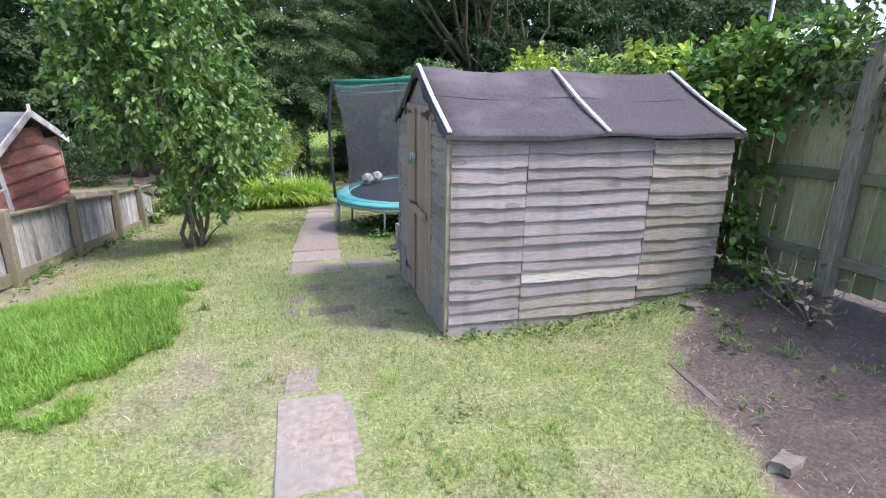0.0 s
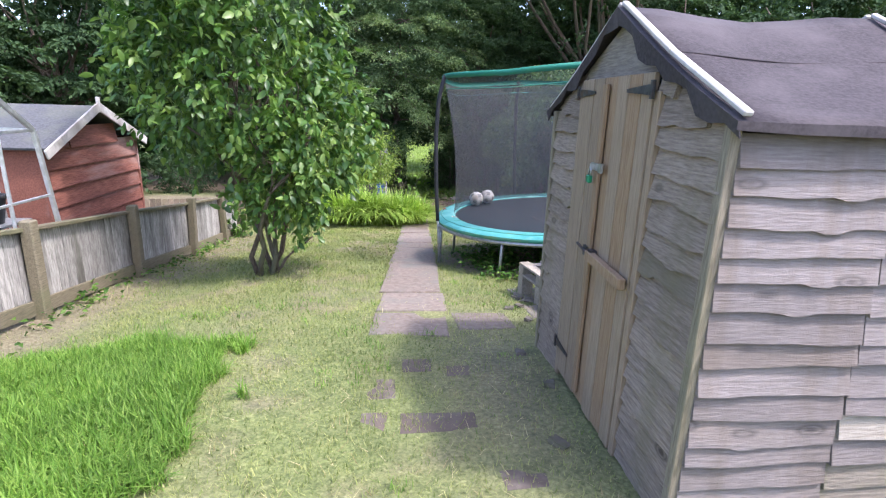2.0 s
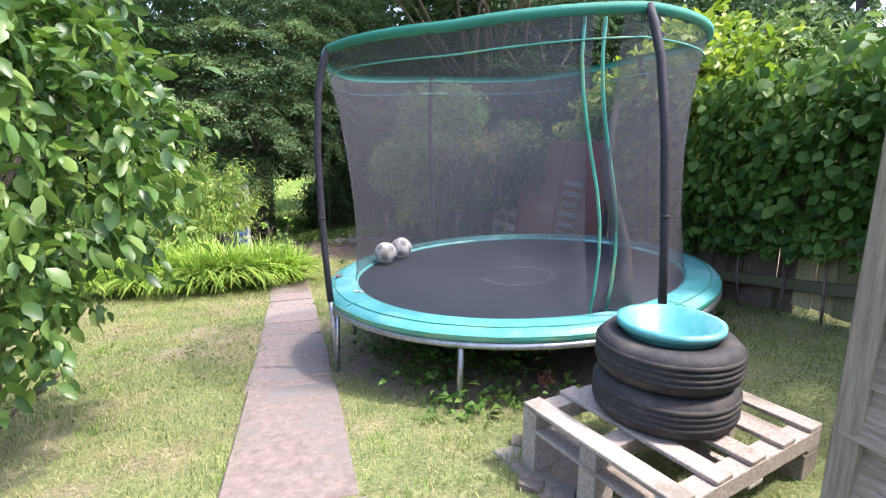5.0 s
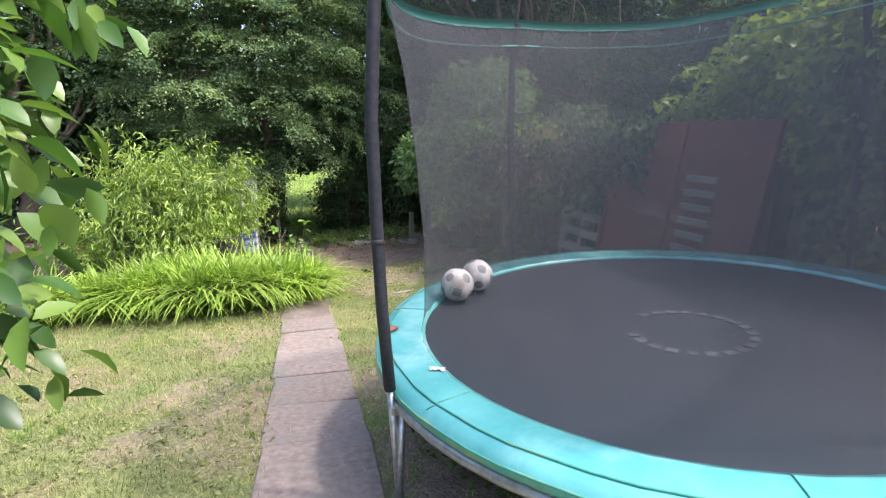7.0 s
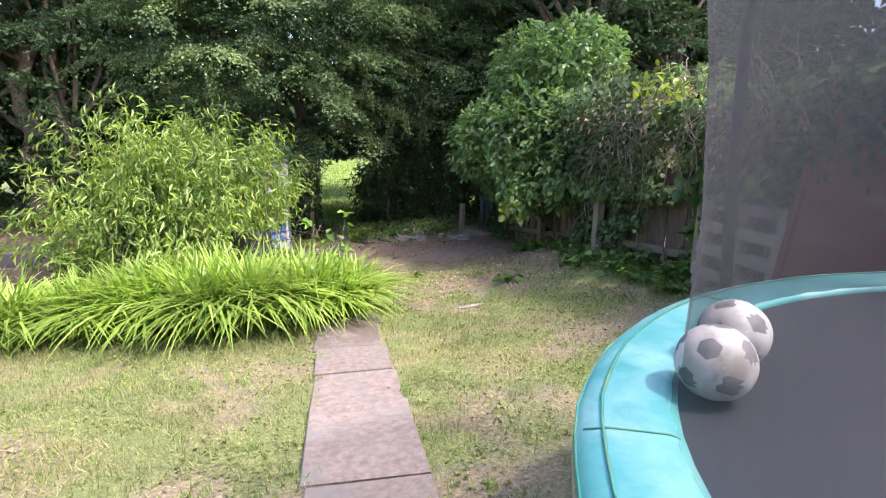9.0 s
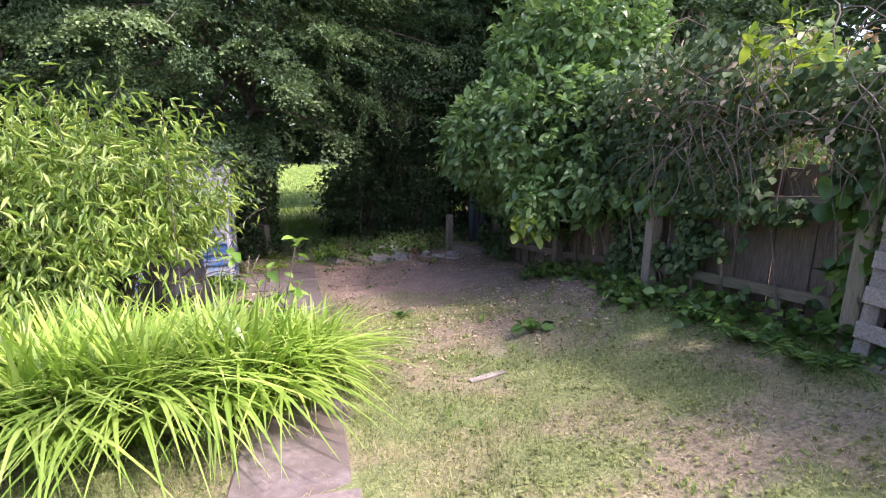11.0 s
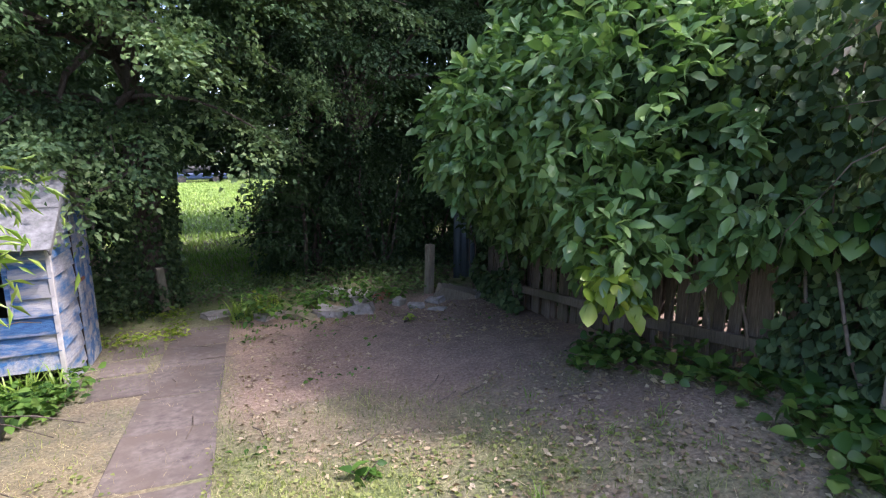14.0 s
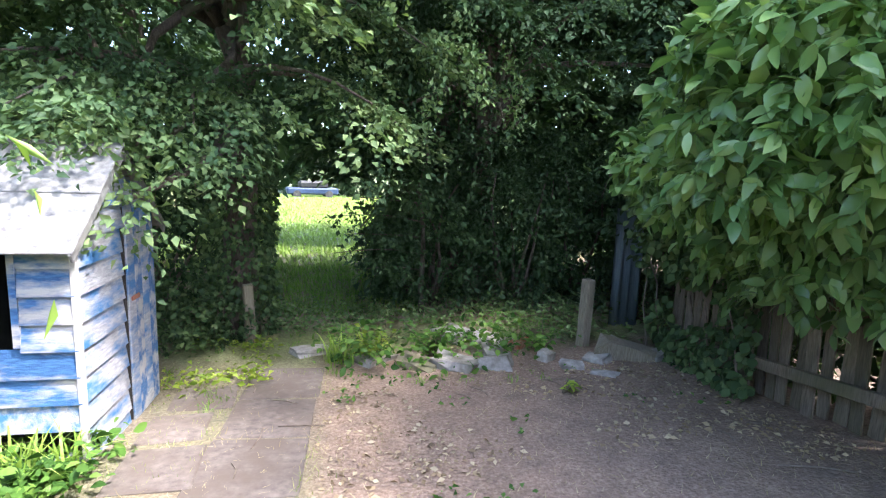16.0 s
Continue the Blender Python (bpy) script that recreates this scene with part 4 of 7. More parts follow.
# ---- the low fence ----
def build_low_fence():
    fence = thing("low_fence", at(-3.15, 7), "low bleached grey panel fence with a cap rail", "fence")
    r = random.Random(9)
    top = 0.80
    me = bpy.data.meshes.new("board")
    bm = box(-0.008, 0.008, -0.058, 0.058, 0, 0.72, bevel=0.002)
    bm.to_mesh(me)
    bm.free()
    me.materials.append(M_LOW_FENCE)
    y = 2.4
    while y < 12.0:
        ob = hang(new("board", me), fence)
        ob.matrix_basis = Matrix.Translation(at(-3.17 - 0.008 * r.random(), y, 0.06)) @ Euler((0, 0, radians(r.uniform(-2, 2)))).to_matrix().to_4x4()
        y += 0.121
    for y in (4.6, 6.3, 8.0, 9.66, 11.1):
        part("post", box(-0.05, 0.05, -0.05, 0.05, -0.2, top + 0.07, None, Matrix.Translation(at(-3.1, y)) @ Euler((radians(r.uniform(-3, 3)), radians(r.uniform(-4, 1)), 0)).to_matrix().to_4x4(), 0.01), M_FENCE_RAIL, fence)
    ys = (2.4, 4.6, 6.3, 8.0, 9.66, 11.1, 12.0)
    for y0, y1 in zip(ys, ys[1:]):
        for h, w, t in ((top - 0.01, 0.075, 0.035), (0.1, 0.03, 0.13)):
            part("rail", beam(at(-3.14, y0, h), at(-3.14, y1, h), w, t), M_FENCE_RAIL, fence)


build_low_fence()


# ---- the trampoline ----
TC, TR, TI = Vector((2.10, 8.59, 0.087)), 1.60, 1.36
POLES = (186.5, 276, 8, 97)
# it stands a little out of level
TIP = Matrix.Translation(TC) @ Euler((-0.026, -0.056, 0)).to_matrix().to_4x4() @ Matrix.Translation(-TC)


def ring_point(a, r, z=0.0):
    return TIP @ Vector((TC.x + r * math.cos(radians(a)), TC.y + r * math.sin(radians(a)), TC.z + z))


def ring_lathe(profile, sides):
    bm = lathe(profile, TC, sides)
    bmesh.ops.transform(bm, matrix=TIP, verts=bm.verts[:])
    return bm


def build_trampoline():
    tr = thing("trampoline", (TC.x, TC.y, float(lie(TC.x, TC.y))), "round trampoline with turquoise pad and black safety net", "trampoline")
    part("rim", tube([ring_point(a, TR - 0.004, -0.07) for a in range(0, 360, 6)], 0.024, 8, close=True), M_GALV, tr, "galvanised steel rim")
    part("mat", ring_lathe([(0.0, -0.035), (0.4, -0.033), (0.85, -0.022), (TI - 0.03, 0.0), (TI + 0.08, 0.004)], 56), M_MAT, tr, "black woven jumping mat")
    pad = part("pad", ring_lathe([(TI, -0.006), (TI - 0.005, 0.014), (TI + 0.03, 0.026), (TR - 0.07, 0.03), (TR - 0.01, 0.018), (TR + 0.012, -0.012)], 72), M_PAD, tr, "turquoise vinyl spring pad")
    part("skirt", ring_lathe([(TR + 0.012, -0.012), (TR + 0.017, -0.028), (TR + 0.004, -0.047)], 72), M_PAD_EDGE, tr, "faded green pad edge")
    for a in range(16, 376, 45):
        p = [ring_point(a, r, z) for r, z in ((TI + 0.005, 0.018), (TI + 0.03, 0.0285), (TR - 0.07, 0.0325), (TR - 0.01, 0.021))]
        part("pad_seam", tube(p, 0.003, 4), M_PAD_EDGE, pad)
    for r, z, name in ((TR - 0.055, 0.031, "piping"), (TR + 0.011, -0.01, "piping")):
        part(name, tube([ring_point(a, r + 0.003 * math.sin(a * 0.4), z) for a in range(0, 360, 5)], 0.0045, 5, close=True), M_PAD_EDGE, pad)
    # printed ring on the mat
    rng_logo = random.Random(2)
    for k in range(22):
        a = k * 360 / 22
        if 100 < a < 150:
            continue
        bm = box(0.27, 0.32, -0.03 * rng_logo.uniform(0.5, 1.2), 0.03, -0.0335, -0.0305, None, TIP @ Matrix.Translation((TC.x - 0.02, TC.y - 0.12, TC.z)) @ Matrix.Rotation(radians(a), 4, "Z"))
        part("print_mark", bm, M_LOGO, tr)
    # legs: a U of tube under each pair
    for i, base in enumerate(range(0, 360, 45)):
        a = base + 7
        top, foot = ring_point(a, TR - 0.02, -0.06), ring_point(a, TR + 0.0, 0)
        foot.z = float(lie(foot.x, foot.y)) - 0.03
        leg = part("leg", tube([top, top.lerp(foot, 0.5), foot], 0.02, 8), M_GALV, tr, "galvanised tube leg")
    # poles with foam sleeves, bowed in at the top
    TOPR, H = 1.47, 1.80
    for a in POLES:
        prof = ((TR + 0.025, 0.0), (TR + 0.03, 0.35), (TR + 0.022, 0.75), (TR + 0.01, 1.1), (TR - 0.035, 1.5), (TR - 0.09, 1.7), (TOPR, H))
        pole = part("pole", tube([ring_point(a, r, z) for r, z in ((TR + 0.022, -0.5), (TR + 0.022, -0.25), (TR + 0.024, 0.0))], 0.016, 8), M_GALV, tr, "galvanised net pole")
        part("foam_sleeve", tube([ring_point(a, r, z) for r, z in prof], 0.025, 12), M_FOAM, pole, "black foam sleeve")
        for z in (0.62,):
            part("sleeve_joint", tube([ring_point(a, TR + 0.025, z), ring_point(a, TR + 0.0245, z + 0.02)], 0.0265, 12), M_RUBBER, pole)
        part("clamp", box(-0.03, 0.03, -0.03, 0.03, -0.02, 0.02, None, Matrix.Translation(ring_point(a, TR + 0.0, -0.09)) @ Matrix.Rotation(radians(a), 4, "Z"), 0.005), M_GALV, pole)
    # net, left open by one pole
    bm = bmesh.new()
    n = 96
    prof = ((1.38, -0.012), (1.36, 0.12), (1.34, 0.5), (1.35, 0.9), (1.38, 1.3), (1.43, 1.64), (TOPR - 0.015, H - 0.03))
    start, span = 270.0, 353.0
    cols = []
    for k in range(n + 1):
        a = start + span * k / n
        near = min(abs((a - p + 180) % 360 - 180) for p in POLES) / 45.0
        cols.append([bm.verts.new(ring_point(a, r - 0.03 * near * math.sin(math.pi * i / 6) + 0.006 * math.sin(a * 0.7 + i), z - 0.05 * near * (i == 6))) for i, (r, z) in enumerate(prof)])
    for c0, c1 in zip(cols, cols[1:]):
        for i in range(len(prof) - 1):
            bm.faces.new((c0[i], c1[i], c1[i + 1], c0[i + 1])).smooth = True
    part("net", bm, M_NET, tr, "black see-through safety net")
    bm = bmesh.new()
    cols = []
    for k in range(n + 1):
        a = start - 4 + 360 * k / n
        near = min(abs((a - p + 180) % 360 - 180) for p in POLES) / 45.0
        cols.append([bm.verts.new(ring_point(a, r, z - 0.05 * near)) for r, z in ((TOPR - 0.025, H - 0.04), (TOPR + 0.012, H - 0.022), (TOPR + 0.012, H + 0.016), (TOPR - 0.015, H + 0.022))])
    for c0, c1 in zip(cols, cols[1:]):
        for i in range(3):
            bm.faces.new((c0[i], c1[i], c1[i + 1], c0[i + 1])).smooth = True
    part("top_band", bm, M_NET_BAND, tr, "green band round the net's top")
    part("net_seam", tube([ring_point(a, 1.432, 1.64 - 0.05 * min(abs((a - p + 180) % 360 - 180) for p in POLES) / 45) for a in range(0, 360, 6)], 0.006, 5, close=True), M_PAD_EDGE, tr, "pale green seam")
    for a in (263.5, 268.5):
        strip = [ring_point(a + 3 * math.sin(z * 3.0), 1.36 + 0.1 * max(0, z - 1.0), z) for z in np.linspace(0.0, 1.74, 10)]
        part("opening_edge", tube(strip, 0.011, 5), M_PAD_EDGE, tr, "green binding of the net opening")
    fold = [ring_point(271.5 + 3 * math.sin(z * 5), 1.345, z) for z in np.linspace(0.02, 1.3, 8)]
    part("gathered_net", tube(fold, [0.1, 0.07, 0.05, 0.045, 0.04, 0.035, 0.03, 0.02], 9), M_NET, tr, "net gathered beside the opening")


build_trampoline()


def football(place, turn):
    bm = bmesh.new()
    bmesh.ops.create_icosphere(bm, subdivisions=4, radius=0.105)
    g = (1 + 5 ** 0.5) / 2
    tips = [Vector(v).normalized() for s in (1, -1) for q in (1, -1) for v in ((0, s, q * g), (s, q * g, 0), (q * g, 0, s))]
    for f in bm.faces:
        f.smooth = True
        c = f.calc_center_median().normalized()
        near = max(c.dot(p) for p in tips)
        f.material_index = 1 if near > 0.955 else 0
    for v in bm.verts:
        c = v.co.normalized()
        seam = min(abs(c.dot(p) - 0.955) for p in tips)
        if seam < 0.012:
            v.co *= 0.985
    me = bpy.data.meshes.new("football")
    bm.to_mesh(me)
    bm.free()
    me.materials.append(M_BALL)
    me.materials.append(M_BALL_DARK)
    ob = tagged(new("football", me), "scuffed white and black football on the trampoline", "ball", "footballs on the trampoline")
    ob.matrix_world = Matrix.Translation(place) @ Euler(turn).to_matrix().to_4x4()


football((1.14, 9.42, TC.z + 0.03), (0.4, 0.2, 0.3))
football((1.33, 9.56, TC.z + 0.04), (1.4, 0.9, 2.3))


# ---- trees and shrubs ----
def limb(start, end, r0, r1, bend=0.15, n=6, seed=0):
    """A wandering tapered branch."""
    g = random.Random(seed)
    a, b = Vector(start), Vector(end)
    off = Vector((g.uniform(-1, 1), g.uniform(-1, 1), g.uniform(0, 0.6))) * bend * (b - a).length
    pts, rad = [], []
    for i in range(n + 1):
        s = i / n
        pts.append(a.lerp(b, s) + off * math.sin(math.pi * s) + Vector((g.uniform(-1, 1), g.uniform(-1, 1), 0)) * 0.03 * (b - a).length * (0 < i < n))
        rad.append(r0 + (r1 - r0) * s)
    return pts, rad


def fruit_tree():
    base = at(-1.52, 7.68)
    tree = thing("fruit_tree", base, "small multi-stemmed tree with mid-green oval leaves on the lawn", "tree")
    tops = ((-2.25, 7.5, 1.2), (-1.85, 7.9, 1.7), (-1.5, 7.5, 1.9), (-1.2, 7.85, 1.6), (-0.95, 7.45, 1.1), (-1.6, 8.1, 1.4))
    bm = bmesh.new()
    for i, t in enumerate(tops):
        p, r = limb(base + Vector((0.11 * math.cos(i), 0.09 * math.sin(i), -0.08)), t, 0.031, 0.012, 0.14, 8, i)
        tube(p, r, 8, bm)
        for j in range(5):
            q = p[3 + j]
            e = q + Vector((random.uniform(-0.5, 0.5), random.uniform(-0.5, 0.5), random.uniform(0.1, 0.6)))
            pp, rr = limb(q, e, 0.012, 0.004, 0.1, 4, 10 * i + j)
            tube(pp, rr, 5, bm)
    part("trunk", bm, M_BARK, tree, "slender brown stems from one base")
    p, r = limb(base + Vector((0.05, 0, 0)), base + Vector((0.55, -0.1, 0.5)), 0.02, 0.008, 0.12, 5, 71)
    part("low_branch", tube(p, r, 6), M_BARK, tree)
    clumps = [((-1.6, 7.7, 1.9), (0.95, 0.85, 1.15)), ((-2.15, 7.6, 1.75), (0.7, 0.7, 0.85)), ((-1.0, 7.6, 1.3), (0.58, 0.6, 0.8)), ((-1.75, 7.7, 2.9), (0.8, 0.8, 0.8)), ((-1.2, 7.75, 2.4), (0.65, 0.7, 0.8)),
              ((-1.45, 7.6, 0.8), (0.5, 0.5, 0.5)), ((-1.1, 7.55, 0.6), (0.38, 0.4, 0.42)), ((-2.3, 7.7, 2.5), (0.6, 0.6, 0.7)), ((-0.85, 7.95, 1.35), (0.32, 0.35, 0.5)), ((-0.82, 8.0, 0.85), (0.25, 0.3, 0.3))]
    crown("leaves", clumps, 1750, 9, 0.24, 0.098, L_TREE, tree, 0.45, 0.55, 0.38, 0.5, True, 0.25, grain=0.5)


fruit_tree()


def tufted(clumps, count, per, size, droop=0.5, gaps=0.3, shell=0.8, grain=1.2):
    """Leaf places on domed pads that reach outward from clumps in loose tiers and bow down, dark gaps between."""
    p, w = sprays(clumps, count, 1, 0.05, 0.0, shell, 0.0, grain)
    tier = size * 0.62
    p[:, 2] = (np.round(p[:, 2] / tier + 0.35 * np.sin(p[:, 0] * 1.7 + p[:, 1])) + rng.normal(0, 0.11, len(p))) * tier
    dens = fbm(p[:, 0] / (size * 1.5) + p[:, 2] * 2.3 / size, p[:, 1] / (size * 1.5) - p[:, 2] * 1.7 / size, 11, 2)
    ok = dens > gaps
    p, w = p[ok], w[ok]
    n = len(p)
    d = unit(w * np.array([1, 1, 0.25]) + rng.normal(0, 0.2, (n, 3)))
    side = unit(np.cross(d, [0, 0, 1.0]))
    L = size * rng.uniform(0.6, 1.5, (n, 1, 1))
    s = rng.random((n, per, 1)) ** 0.75
    off = rng.normal(0, 0.26, (n, per, 1)) * (1.1 - 0.6 * s)
    twig = np.round(off * 9) / 9
    off = off * 0.35 + twig * 0.65
    place = p[:, None] + d[:, None] * (s * L) + side[:, None] * off * L + rng.normal(0, 0.022, (n, per, 3))
    place[:, :, 2] -= ((droop * s * s + 0.9 * off * off) * L)[:, :, 0]
    way = d[:, None] * 0.8 + side[:, None] * np.sign(off) * 0.8 + rng.normal(0, 0.3, (n, per, 3)) + np.array([0, 0, -0.2]) - droop * s * np.array([0, 0, 0.8])
    return place.reshape(-1, 3), way.reshape(-1, 3)


def gap_clear(p):
    """Leaves the view through to the field open."""
    lo = np.interp(p[:, 1], [18.5, 21, 24, 27], [0.5, 0.15, -0.2, -0.5])
    hi = np.interp(p[:, 1], [18.5, 21, 24, 27], [1.0, 1.3, 1.6, 1.9])
    top = np.interp(p[:, 1], [18.5, 21, 24, 27], [0.25, 0.05, -0.1, -0.2])
    edge = (fbm(p[:, 0] * 3, p[:, 2] * 3 + p[:, 1], 41, 3) - 0.5) * 0.65
    tier = (fbm(p[:, 1] * 0.6, p[:, 2] * 4.5, 43, 2) - 0.5) * 1.6
    return ~((p[:, 0] > lo + edge) & (p[:, 0] < hi + tier) & (p[:, 2] < top + edge))


def wood_tree(name, foot, height, clumps, count, leaf, material, label, seed, per=7, reach=0.5, droop=0.7, gaps=0.40, trunk=0.16, lean=(0, 0), keep=gap_clear, slim=0.6, shell=0.6):
    base = at(*foot)
    tree = thing(name, base, label, "tree")
    top = base + Vector((lean[0], lean[1], height))
    p, r = limb(base - Vector((0, 0, 0.1)), top, trunk, trunk * 0.35, 0.05, 8, seed)
    bm = tube(p, r, 10)
    g = random.Random(seed)
    for i, (c, rad) in enumerate(clumps):
        q = p[g.randint(3, 7)]
        pp, rr = limb(q, Vector(c) + Vector((0, 0, -0.2)), trunk * 0.35, 0.015, 0.12, 5, seed + i)
        tube(pp, rr, 6, bm)
    part("trunk", bm, M_BARK, tree, "brown bark")
    p, w = tufted(clumps, count // 12, per * 17, reach * 1.75, droop, gaps + 0.06, shell)
    q, v = sprays(clumps, count // 12, per, 0.45, 0.5, 0.2, 0.3)
    p, w = np.vstack([p, q]), np.vstack([w, v])
    ok = (p[:, 2] > lie(p[:, 0], p[:, 1]) + 0.1) & keep(p)
    p, w = p[ok], w[ok]
    size = leaf * rng.uniform(0.6, 1.3, len(p))
    part("crown", leaf_mesh("crown", p, w, size, size * slim * rng.uniform(0.8, 1.2, len(p)), 0.2, False, 0.8), material, tree)
    return tree


# inner crown in the darker shade tone; only the outer sprays get the pale green
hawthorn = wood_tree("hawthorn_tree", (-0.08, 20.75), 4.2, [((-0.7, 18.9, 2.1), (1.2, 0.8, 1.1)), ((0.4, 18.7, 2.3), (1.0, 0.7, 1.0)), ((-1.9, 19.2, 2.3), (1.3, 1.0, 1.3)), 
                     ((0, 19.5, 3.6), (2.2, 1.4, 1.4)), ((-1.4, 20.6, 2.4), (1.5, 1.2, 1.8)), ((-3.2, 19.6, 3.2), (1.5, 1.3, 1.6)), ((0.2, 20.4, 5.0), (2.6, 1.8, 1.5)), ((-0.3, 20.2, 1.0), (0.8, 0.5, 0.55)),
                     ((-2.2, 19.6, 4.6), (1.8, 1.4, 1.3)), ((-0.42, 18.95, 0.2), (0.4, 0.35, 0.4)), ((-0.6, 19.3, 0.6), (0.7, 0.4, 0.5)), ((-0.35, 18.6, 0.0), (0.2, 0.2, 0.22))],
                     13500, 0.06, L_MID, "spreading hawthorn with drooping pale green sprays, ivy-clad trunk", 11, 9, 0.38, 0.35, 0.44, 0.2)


def pads(limbs, per, leaf, size, seed, keep=None):
    """Leaf pads along the outer part of limbs (start, end, sag), each a domed spray with hanging tips."""
    g = np.random.default_rng(seed)
    P, W = [], []
    for start, end, sag in limbs:
        a, b = np.array(start, float), np.array(end, float)
        way = unit(b - a)
        side = unit(np.cross(way, [0, 0, 1.0]))
        n = max(3, int(np.linalg.norm(b - a) * 4.2))
        for k in range(n):
            s = 0.38 + 0.62 * (k + g.random()) / n
            c = a + (b - a) * s + np.array([0, 0, -sag * s ** 2.2]) + side * g.normal(0, 0.22) + np.array([0, 0, g.normal(0, 0.07)])
            L = size * g.uniform(0.6, 1.35)
            yaw = g.normal(0, 0.6)
            d = unit(way * math.cos(yaw) + side * math.sin(yaw) + np.array([0, 0, -0.25]))
            e = unit(np.cross(d, [0, 0, 1.0]))
            u, off = g.random((per, 1)) ** 0.7, g.normal(0, 0.27, (per, 1))
            off = off * 0.4 + np.round(off * 8) / 8 * 0.6
            q = c + d * u * L + e * off * L + g.normal(0, 0.02, (per, 3))
            q[:, 2] -= ((0.35 * u * u + 0.9 * off * off) * L)[:, 0]
            q[:, 2] -= (g.random(per) < 0.16) * g.random(per) * 0.42 * L
            P.append(q)
            W.append(d * 0.7 + e * np.sign(off) * 0.8 + g.normal(0, 0.35, (per, 3)) + np.array([0, 0, -0.25]))
    P, W = np.vstack(P), np.vstack(W)
    if keep is not None:
        ok = keep(P)
        P, W = P[ok], W[ok]
    sz = leaf * g.uniform(0.65, 1.3, len(P))
    return leaf_mesh("spray_leaves", P, W, sz, sz * 0.68, 0.2, False, 1.0)


def hawthorn_limbs():
    g = random.Random(61)
    limbs = []
    for z, reach, rise, count in ((0.9, 1.9, 0.2, 5), (1.6, 2.3, 0.35, 8), (2.3, 2.6, 0.5, 10), (3.1, 2.5, 0.6, 10), (3.9, 2.3, 0.7, 9), (4.7, 2.0, 0.7, 7)):
        for k in range(count):
            a = radians(168 + 204 * (k + g.uniform(0.2, 0.8)) / count)
            r = reach * g.uniform(0.8, 1.15)
            start = (-0.4 + 0.3 * math.cos(a), 20.5 + 0.3 * math.sin(a), z)
            end = (-0.4 + 1.25 * r * math.cos(a), 20.5 + r * math.sin(a), z + rise + g.uniform(-0.15, 0.25))
            limbs.append((start, end, 0.75 + 0.25 * g.random()))
    for end in ((-0.55, 18.6, 0.75), (-0.3, 18.55, 0.55), (-0.95, 18.55, 0.9), (0.0, 18.9, 0.8), (-1.6, 18.7, 1.1)):
        limbs.append(((-0.4, 20.4, 0.9), end, 0.55))
    return limbs


REACHING = hawthorn_limbs()
for a, b, sag in REACHING:
    a, b = Vector(a), Vector(b)
    part("limb", tube([a + (b - a) * t + Vector((0, 0, -sag * t ** 2.2)) for t in np.linspace(0, 1, 7)], [0.03 - 0.004 * k for k in range(7)], 5), M_BARK, hawthorn)
part("spray_leaves", pads(REACHING, 120, 0.062, 0.5, 62, gap_clear), L_HAW, hawthorn)
# long hanging sprays in front of it
for i, (x, y, z, l) in enumerate(((0.52, 18.25, 1.75, 1.05), (0.22, 18.35, 2.0, 0.7), (-0.75, 18.2, 2.1, 0.75), (-1.4, 18.3, 1.9, 0.8), (1.3, 18.8, 1.9, 0.8), (2.0, 19.3, 1.5, 0.9), (2.5, 19.8, 1.2, 0.8), (1.7, 19.4, 1.2, 0.8))):
    s = np.linspace(0, 1, 34)
    g = np.random.default_rng(50 + i)
    core = np.stack([x + 0.1 * np.sin(3 * s + i), y + 0.05 * np.cos(4 * s), z - l * s], 1)
    p = np.repeat(core, 6, 0) + g.normal(0, 0.055, (204, 3))
    w = g.normal(0, 0.7, (204, 3)) + np.array([0, 0, -0.6])
    sz = 0.05 * g.uniform(0.6, 1.3, 204)
    tagged(part("hanging_spray", leaf_mesh("hanging_spray", p, w, sz, sz * 0.7, 0.2), L_HAW, hawthorn), kind="stuff")


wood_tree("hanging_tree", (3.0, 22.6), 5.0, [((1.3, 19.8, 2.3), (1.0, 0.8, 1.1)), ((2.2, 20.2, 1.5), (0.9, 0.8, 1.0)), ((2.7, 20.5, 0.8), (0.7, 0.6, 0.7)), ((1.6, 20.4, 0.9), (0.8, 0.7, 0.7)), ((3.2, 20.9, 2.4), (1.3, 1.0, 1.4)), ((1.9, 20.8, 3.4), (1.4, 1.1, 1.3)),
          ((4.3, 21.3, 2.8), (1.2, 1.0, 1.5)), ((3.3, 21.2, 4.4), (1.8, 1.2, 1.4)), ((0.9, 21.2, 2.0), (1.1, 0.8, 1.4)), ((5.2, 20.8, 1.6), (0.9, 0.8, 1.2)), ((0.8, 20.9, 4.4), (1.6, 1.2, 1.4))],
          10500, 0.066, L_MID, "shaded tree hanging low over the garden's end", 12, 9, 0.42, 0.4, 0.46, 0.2)
